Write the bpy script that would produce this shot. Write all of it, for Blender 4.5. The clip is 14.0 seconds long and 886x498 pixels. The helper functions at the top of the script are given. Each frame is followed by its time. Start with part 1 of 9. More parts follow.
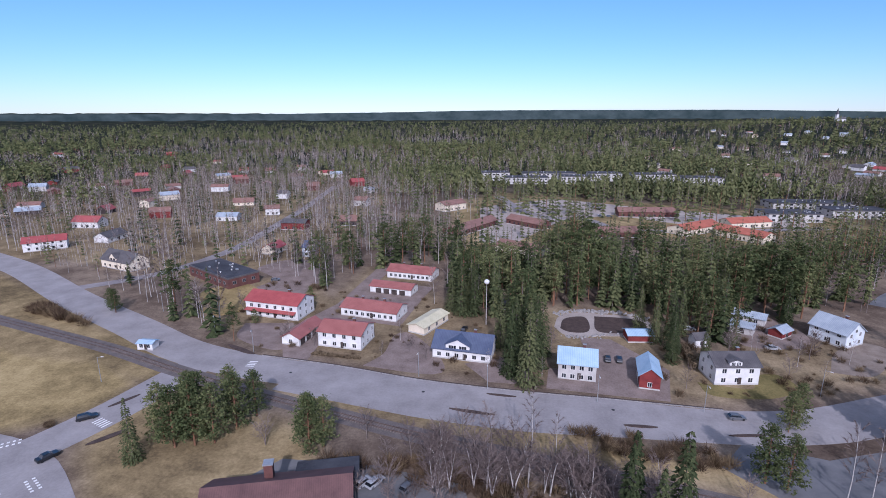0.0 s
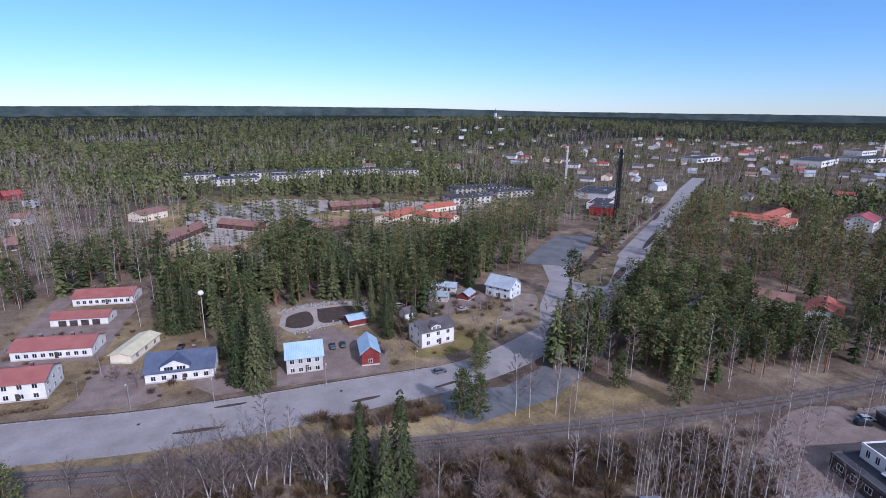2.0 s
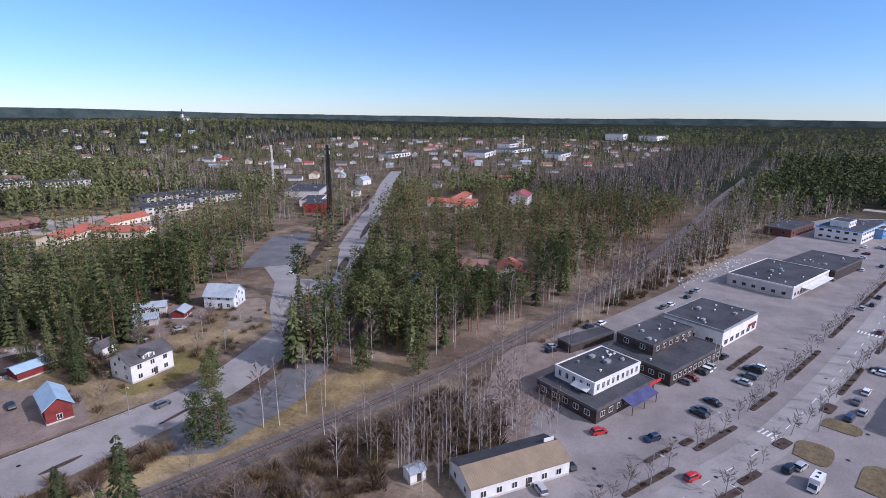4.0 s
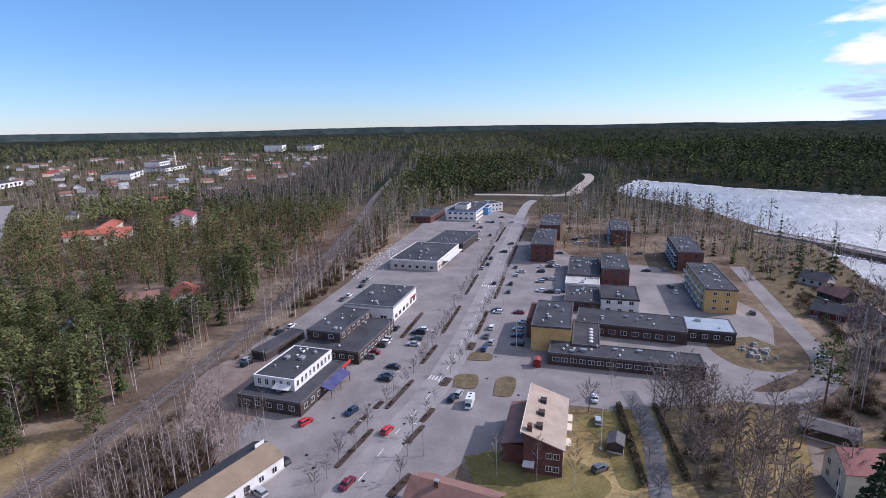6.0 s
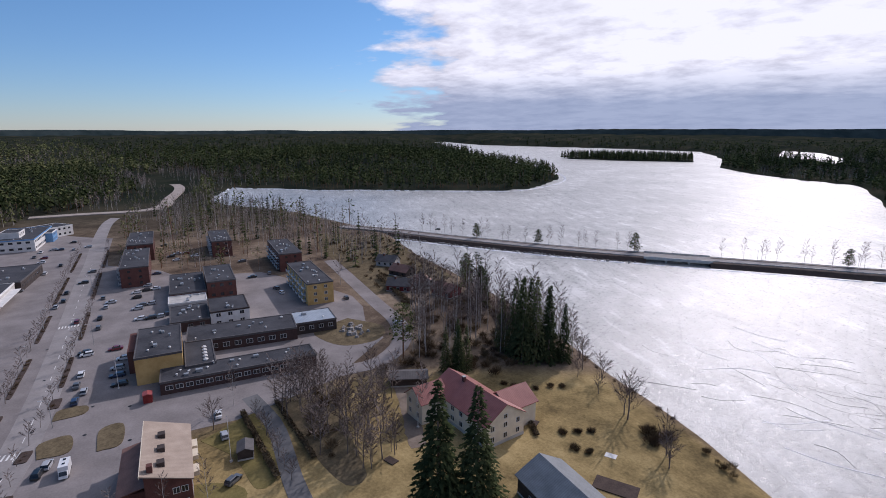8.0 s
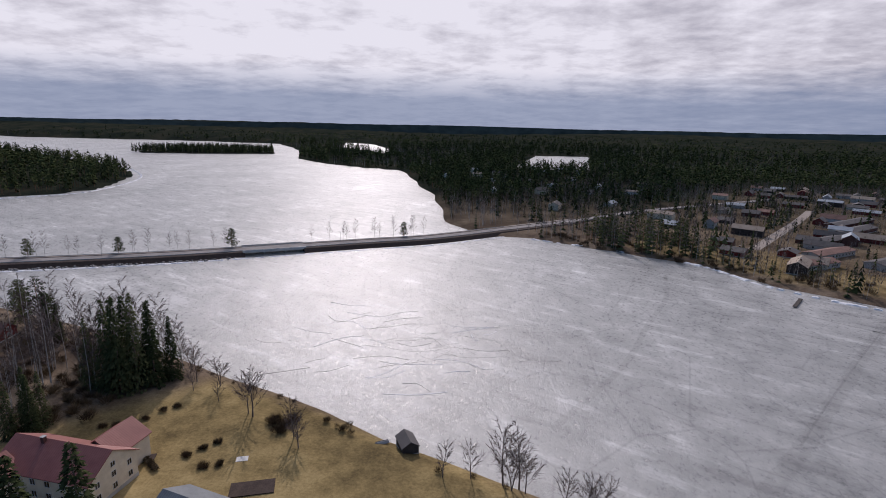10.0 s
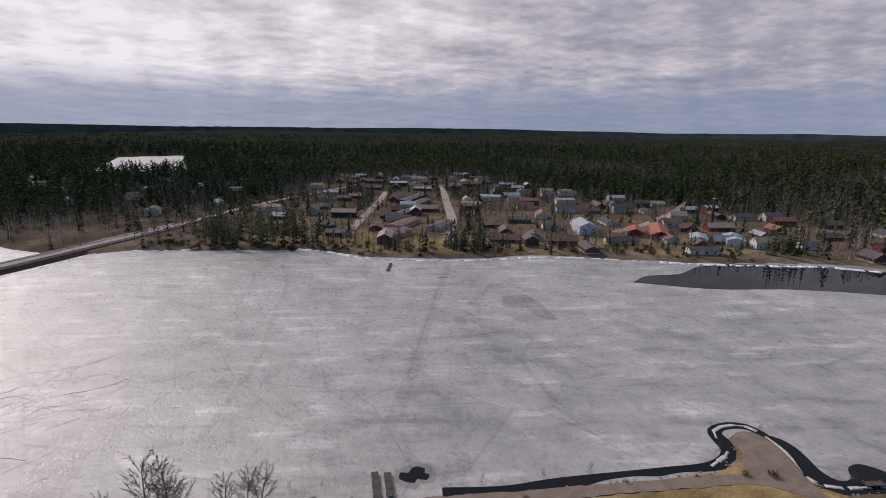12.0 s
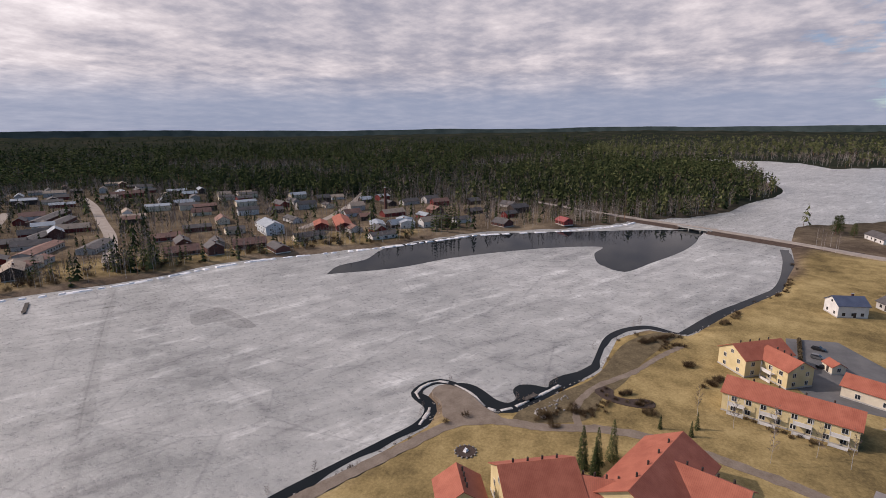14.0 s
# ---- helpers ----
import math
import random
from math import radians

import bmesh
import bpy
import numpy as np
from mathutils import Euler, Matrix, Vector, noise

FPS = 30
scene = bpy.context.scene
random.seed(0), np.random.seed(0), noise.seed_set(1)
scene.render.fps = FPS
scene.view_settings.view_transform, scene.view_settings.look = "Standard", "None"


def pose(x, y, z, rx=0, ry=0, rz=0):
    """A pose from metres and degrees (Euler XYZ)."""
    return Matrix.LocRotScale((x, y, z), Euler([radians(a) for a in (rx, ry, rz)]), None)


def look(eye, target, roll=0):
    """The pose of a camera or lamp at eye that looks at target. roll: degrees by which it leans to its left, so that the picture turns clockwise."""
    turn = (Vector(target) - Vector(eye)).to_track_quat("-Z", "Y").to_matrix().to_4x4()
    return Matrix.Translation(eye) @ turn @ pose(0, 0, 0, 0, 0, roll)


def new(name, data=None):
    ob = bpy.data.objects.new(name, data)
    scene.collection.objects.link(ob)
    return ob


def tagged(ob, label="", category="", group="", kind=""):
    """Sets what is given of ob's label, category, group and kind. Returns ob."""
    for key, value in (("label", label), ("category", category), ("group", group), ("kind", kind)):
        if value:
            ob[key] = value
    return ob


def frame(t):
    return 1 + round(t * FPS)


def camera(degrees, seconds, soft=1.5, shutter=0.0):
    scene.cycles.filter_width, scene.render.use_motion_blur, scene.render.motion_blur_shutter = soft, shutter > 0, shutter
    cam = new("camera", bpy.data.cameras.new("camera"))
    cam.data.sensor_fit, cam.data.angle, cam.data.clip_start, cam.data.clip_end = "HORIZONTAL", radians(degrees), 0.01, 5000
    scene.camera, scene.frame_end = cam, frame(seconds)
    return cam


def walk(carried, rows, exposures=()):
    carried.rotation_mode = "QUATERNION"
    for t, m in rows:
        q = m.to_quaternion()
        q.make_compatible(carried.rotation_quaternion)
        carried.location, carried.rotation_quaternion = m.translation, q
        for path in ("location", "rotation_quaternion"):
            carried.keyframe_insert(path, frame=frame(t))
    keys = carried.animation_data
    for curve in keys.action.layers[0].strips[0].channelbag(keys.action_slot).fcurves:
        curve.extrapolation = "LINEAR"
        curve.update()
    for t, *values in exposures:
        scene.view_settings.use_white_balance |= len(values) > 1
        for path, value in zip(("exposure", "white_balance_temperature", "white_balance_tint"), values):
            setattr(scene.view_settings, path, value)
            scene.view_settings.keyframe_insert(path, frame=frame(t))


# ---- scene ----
cam = camera(80.3, 14.0, 0.9)
# seconds, eye, yaw (to the left from +y), pitch, roll
PATH = [
    (0, (6.84, 2.91, 73.49), 9.20, -14.56, -0.11),
    (0.5, (8.61, 0.20, 72.73), 1.61, -14.11, 0.08),
    (1, (8.58, -1.16, 73.27), -6.24, -14.33, 0.45),
    (1.5, (8.11, -2.94, 74.47), -14.04, -14.57, 0.74),
    (2, (9.01, -4.07, 75.49), -21.30, -14.82, 0.56),
    (2.2, (9.17, -3.98, 75.52), -24.19, -14.78, 0.77),
    (4.3, (8.44, 1.52, 70.87), -57.86, -14.13, 0.64),
    (4.5, (7.68, 0.84, 70.84), -61.36, -14.05, 0.60),
    (5, (5.15, -1.53, 71.32), -69.67, -13.86, -0.12),
    (5.5, (2.51, -2.90, 71.44), -78.19, -13.50, -0.56),
    (6, (0.29, -2.60, 71.90), -87.59, -13.16, -1.07),
    (6.5, (-1.32, -3.14, 72.39), -97.09, -12.97, -1.17),
    (7, (-3.23, -2.96, 73.39), -107.53, -12.94, -0.94),
    (7.5, (-4.74, -3.11, 73.61), -118.53, -12.81, -0.84),
    (8, (-4.86, -2.45, 73.62), -129.79, -12.88, -0.07),
    (8.5, (-4.44, -2.57, 73.68), -140.82, -13.07, 0.74),
    (8.7, (-4.40, -2.77, 73.73), -145.11, -13.13, 1.06),
    (10.8, (-4.60, -1.26, 75.59), -189.52, -13.28, 1.08),
    (11, (-4.72, -0.98, 75.59), -193.60, -13.28, 1.11),
    (11.5, (-4.59, 0.43, 75.30), -203.97, -13.12, 0.84),
    (12, (-3.73, 1.72, 75.16), -214.04, -12.95, 0.76),
    (12.5, (-3.28, 2.05, 74.95), -223.43, -12.83, 0.58),
    (13, (-3.65, 1.52, 74.60), -231.96, -12.80, 0.46),
    (13.5, (-4.72, 0.78, 74.25), -239.86, -12.86, -0.08),
    (14, (-6.23, -0.13, 73.85), -247.68, -12.96, -0.47),
]
# seconds, stops, kelvin, tint
EXPOSURES = [(0, -0.46, 5200, 24), (2.2, -0.42, 5150, 22), (4.3, -0.32, 5500, 22), (5, -0.28, 5550, 22), (6.5, -0.26, 5600, 21), (7.5, -0.58, 5750, 20), (8, -0.84, 5800, 20), (8.7, -1.04, 5900, 20), (11, -1.13, 6200, 20), (14, -0.73, 6700, 20)]
walk(cam, [(t, Matrix.Translation(eye) @ pose(0, 0, 0, 0, 0, yaw) @ pose(0, 0, 0, 90 + pitch) @ pose(0, 0, 0, 0, 0, roll)) for t, eye, yaw, pitch, roll in PATH], EXPOSURES)

# ---- world, sun ----
SUN_TO = Vector((0.255, -0.967, 0.0)).normalized()
SUN_EL = radians(34)
sun_dir = Vector((SUN_TO.x * math.cos(SUN_EL), SUN_TO.y * math.cos(SUN_EL), math.sin(SUN_EL)))
sun = new("sun", bpy.data.lights.new("sun", "SUN"))
sun.data.energy, sun.data.angle, sun.data.color = 5.0, radians(0.6), (1.0, 0.905, 0.80)
sun.matrix_world = look((0, 0, 400), Vector((0, 0, 400)) - sun_dir)

world = bpy.data.worlds.new("sky")
scene.world = world
world.use_nodes = True
wt = world.node_tree
wt.nodes.clear()


def wnode(kind):
    return wt.nodes.new(kind)


def wmath(op, a, b=None, clamp=False):
    n = wnode("ShaderNodeMath")
    n.operation, n.use_clamp = op, clamp
    for i, v in enumerate((a, b)):
        if v is None:
            continue
        if isinstance(v, (int, float)):
            n.inputs[i].default_value = v
        else:
            wt.links.new(v, n.inputs[i])
    return n.outputs[0]


def wramp(fac, stops):
    n = wnode("ShaderNodeValToRGB")
    e = n.color_ramp.elements
    e[0].position, e[0].color = stops[0][0], (*stops[0][1], 1)
    e[1].position, e[1].color = stops[-1][0], (*stops[-1][1], 1)
    for p, c in stops[1:-1]:
        k = e.new(p)
        k.color = (*c, 1)
    wt.links.new(fac, n.inputs[0])
    return n.outputs[0]


sky = wnode("ShaderNodeTexSky")
sky.sky_type, sky.sun_disc = "NISHITA", False
sky.sun_elevation, sky.sun_rotation = SUN_EL, math.atan2(SUN_TO.x, SUN_TO.y)
sky.altitude, sky.air_density, sky.dust_density, sky.ozone_density = 150, 1.0, 0.05, 4.0
coord = wnode("ShaderNodeTexCoord").outputs["Generated"]
sep = wnode("ShaderNodeSeparateXYZ")
wt.links.new(coord, sep.inputs[0])
flat = wmath("SQRT", wmath("ADD", wmath("MULTIPLY", sep.outputs[0], sep.outputs[0]), wmath("MULTIPLY", sep.outputs[1], sep.outputs[1])))
toward = wmath("DIVIDE", wmath("ADD", wmath("MULTIPLY", sep.outputs[0], -0.469), wmath("MULTIPLY", sep.outputs[1], -0.883)), flat)
rise = wmath("ADD", wmath("MAXIMUM", sep.outputs[2], 0.0), 0.15)
plane = wnode("ShaderNodeCombineXYZ")
wt.links.new(wmath("DIVIDE", sep.outputs[0], rise), plane.inputs[0])
wt.links.new(wmath("DIVIDE", sep.outputs[1], rise), plane.inputs[1])


def wnoise(scale, detail, rough=0.55):
    n = wnode("ShaderNodeTexNoise")
    n.inputs["Scale"].default_value, n.inputs["Detail"].default_value, n.inputs["Roughness"].default_value = scale, detail, rough
    wt.links.new(plane.outputs[0], n.inputs["Vector"])
    return n.outputs["Fac"]


big, fine, cells = wnoise(0.8, 4), wnoise(2.6, 8, 0.58), wnoise(5.5, 7, 0.6)
# the sheet of cloud over the southern half of the sky, torn at its edges
cover = wmath("ADD", toward, wmath("MULTIPLY", wmath("SUBTRACT", big, 0.5), 0.55))
cover = wramp(wmath("ADD", cover, wmath("MULTIPLY", wmath("SUBTRACT", fine, 0.5), 0.5)), [(0.09, (0, 0, 0)), (0.19, (1, 1, 1))])
sunny = wmath("ADD", wmath("MULTIPLY", sep.outputs[0], sun_dir.x), wmath("ADD", wmath("MULTIPLY", sep.outputs[1], sun_dir.y), wmath("MULTIPLY", sep.outputs[2], sun_dir.z)))
tone = wmath("ADD", wmath("ADD", wmath("MULTIPLY", fine, 0.45), wmath("MULTIPLY", cells, 0.35)), wmath("MULTIPLY", big, 0.3))
tone = wmath("ADD", tone, wmath("MULTIPLY", wmath("MAXIMUM", wmath("SUBTRACT", sunny, 0.45), 0.0), 0.55))
cloud = wramp(tone, [(0.40, (0.30, 0.33, 0.42)), (0.52, (0.47, 0.48, 0.54)), (0.64, (0.74, 0.72, 0.74)), (0.80, (1.15, 1.13, 1.12))])
# low down the cloud sheet ends in a blue-grey band
low = wramp(wmath("ADD", sep.outputs[2], wmath("MULTIPLY", wmath("SUBTRACT", fine, 0.5), 0.03)), [(0.045, (1, 1, 1)), (0.10, (0, 0, 0))])
band = wnode("ShaderNodeMixRGB")
band.inputs[2].default_value = (0.30, 0.38, 0.52, 1)
wt.links.new(wmath("MULTIPLY", low, 0.8), band.inputs[0])
wt.links.new(cloud, band.inputs[1])
clear, clouds, blend, out = wnode("ShaderNodeBackground"), wnode("ShaderNodeBackground"), wnode("ShaderNodeMixShader"), wnode("ShaderNodeOutputWorld")
clear.inputs["Strength"].default_value = 0.15
clouds.inputs["Strength"].default_value = 1.5
cool = wnode("ShaderNodeMixRGB")
cool.blend_type = "MULTIPLY"
cool.inputs[0].default_value = 1.0
wt.links.new(wramp(sep.outputs[2], [(0.0, (0.84, 0.93, 1.06)), (0.12, (0.84, 0.985, 1.09)), (0.45, (0.97, 1.19, 1.10))]), cool.inputs[2])
wt.links.new(sky.outputs[0], cool.inputs[1])
wt.links.new(cool.outputs[0], clear.inputs["Color"])
wt.links.new(band.outputs[0], clouds.inputs["Color"])
wt.links.new(cover, blend.inputs[0])
wt.links.new(clear.outputs[0], blend.inputs[1])
wt.links.new(clouds.outputs[0], blend.inputs[2])
wt.links.new(blend.outputs[0], out.inputs["Surface"])

# ---- materials ----
def shader(name, rough=0.8, metal=0.0, spec=0.3):
    m = bpy.data.materials.new(name)
    m.use_nodes = True
    b = m.node_tree.nodes["Principled BSDF"]
    b.inputs["Roughness"].default_value, b.inputs["Metallic"].default_value = rough, metal
    b.inputs["Specular IOR Level"].default_value = spec
    return m, m.node_tree, b


def noise_of(tree, scale, detail=4.0, rough=0.6, vector=None):
    n = tree.nodes.new("ShaderNodeTexNoise")
    n.inputs["Scale"].default_value, n.inputs["Detail"].default_value, n.inputs["Roughness"].default_value = scale, detail, rough
    if vector is None:
        vector = tree.nodes.new("ShaderNodeNewGeometry").outputs["Position"]
    tree.links.new(vector, n.inputs["Vector"])
    return n.outputs["Fac"]


def ramp_of(tree, fac, stops):
    n = tree.nodes.new("ShaderNodeValToRGB")
    e = n.color_ramp.elements
    e[0].position, e[0].color = stops[0][0], (*stops[0][1], 1)
    e[1].position, e[1].color = stops[-1][0], (*stops[-1][1], 1)
    for p, c in stops[1:-1]:
        k = e.new(p)
        k.color = (*c, 1)
    tree.links.new(fac, n.inputs[0])
    return n.outputs[0]


def mixed(tree, fac, a, b, how="MIX"):
    n = tree.nodes.new("ShaderNodeMixRGB")
    n.blend_type = how
    for i, v in ((0, fac), (1, a), (2, b)):
        if isinstance(v, (int, float)):
            n.inputs[i].default_value = v
        elif isinstance(v, tuple):
            n.inputs[i].default_value = (*v, 1)
        else:
            tree.links.new(v, n.inputs[i])
    return n.outputs[0]


def calc(tree, op, a, b=0.0, clamp=False):
    n = tree.nodes.new("ShaderNodeMath")
    n.operation, n.use_clamp = op, clamp
    for i, v in enumerate((a, b)):
        if isinstance(v, (int, float)):
            n.inputs[i].default_value = v
        else:
            tree.links.new(v, n.inputs[i])
    return n.outputs[0]


def bumped(tree, bsdf, height, strength, distance):
    n = tree.nodes.new("ShaderNodeBump")
    n.inputs["Strength"].default_value, n.inputs["Distance"].default_value = strength, distance
    tree.links.new(height, n.inputs["Height"])
    tree.links.new(n.outputs[0], bsdf.inputs["Normal"])


def worn(name, a, b, coarse=0.25, fine=3.0, rough=0.8, metal=0.0, spec=0.3, bump=0.0, speck=0.25):
    """Two tones in large stains and fine grain."""
    m, tree, bsdf = shader(name, rough, metal, spec)
    big, small = noise_of(tree, coarse, 4), noise_of(tree, fine, 5, 0.7)
    f = calc(tree, "ADD", calc(tree, "MULTIPLY", big, 1 - speck), calc(tree, "MULTIPLY", small, speck))
    tree.links.new(ramp_of(tree, f, [(0.36, a), (0.64, b)]), bsdf.inputs["Base Color"])
    if bump:
        bumped(tree, bsdf, small, bump, 0.05)
    return m


def tinted(name, stops, rough=0.9, spec=0.0, grain=1.2):
    """Foliage or twigs: each tree has its own tint, which in the woods also carries light and shade, each clump its own
    tone.
    """
    m, tree, bsdf = shader(name, rough, 0.0, spec)
    t = tree.nodes.new("ShaderNodeAttribute")
    t.attribute_name = "tint"
    isl = tree.nodes.new("ShaderNodeNewGeometry").outputs["Random Per Island"]
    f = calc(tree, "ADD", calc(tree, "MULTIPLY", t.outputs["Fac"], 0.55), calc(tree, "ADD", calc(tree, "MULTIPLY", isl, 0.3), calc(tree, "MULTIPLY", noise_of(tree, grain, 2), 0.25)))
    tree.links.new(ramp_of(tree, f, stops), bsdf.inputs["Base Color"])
    return m


def seamed(name, a, b, pitch, rough=0.45, metal=0.0, tone=0.8):
    """Sheet or tile roofing with seams down the slope, spaced by pitch along the roof."""
    m, tree, bsdf = shader(name, rough, metal, 0.4)
    w = tree.nodes.new("ShaderNodeTexWave")
    w.bands_direction = "X"
    w.inputs["Scale"].default_value = 0.314 / pitch
    w.inputs["Distortion"].default_value = 0.0
    tree.links.new(tree.nodes.new("ShaderNodeTexCoord").outputs["Object"], w.inputs["Vector"])
    f = calc(tree, "ADD", calc(tree, "MULTIPLY", noise_of(tree, 0.35, 4), 0.7), calc(tree, "MULTIPLY", noise_of(tree, 4.0, 4), 0.3))
    c = ramp_of(tree, f, [(0.34, a), (0.66, b)])
    line = ramp_of(tree, w.outputs["Fac"], [(0.02, (tone, tone, tone)), (0.18, (1, 1, 1))])
    tree.links.new(mixed(tree, 1.0, c, line, "MULTIPLY"), bsdf.inputs["Base Color"])
    bumped(tree, bsdf, w.outputs["Fac"], 0.3, 0.03)
    return m


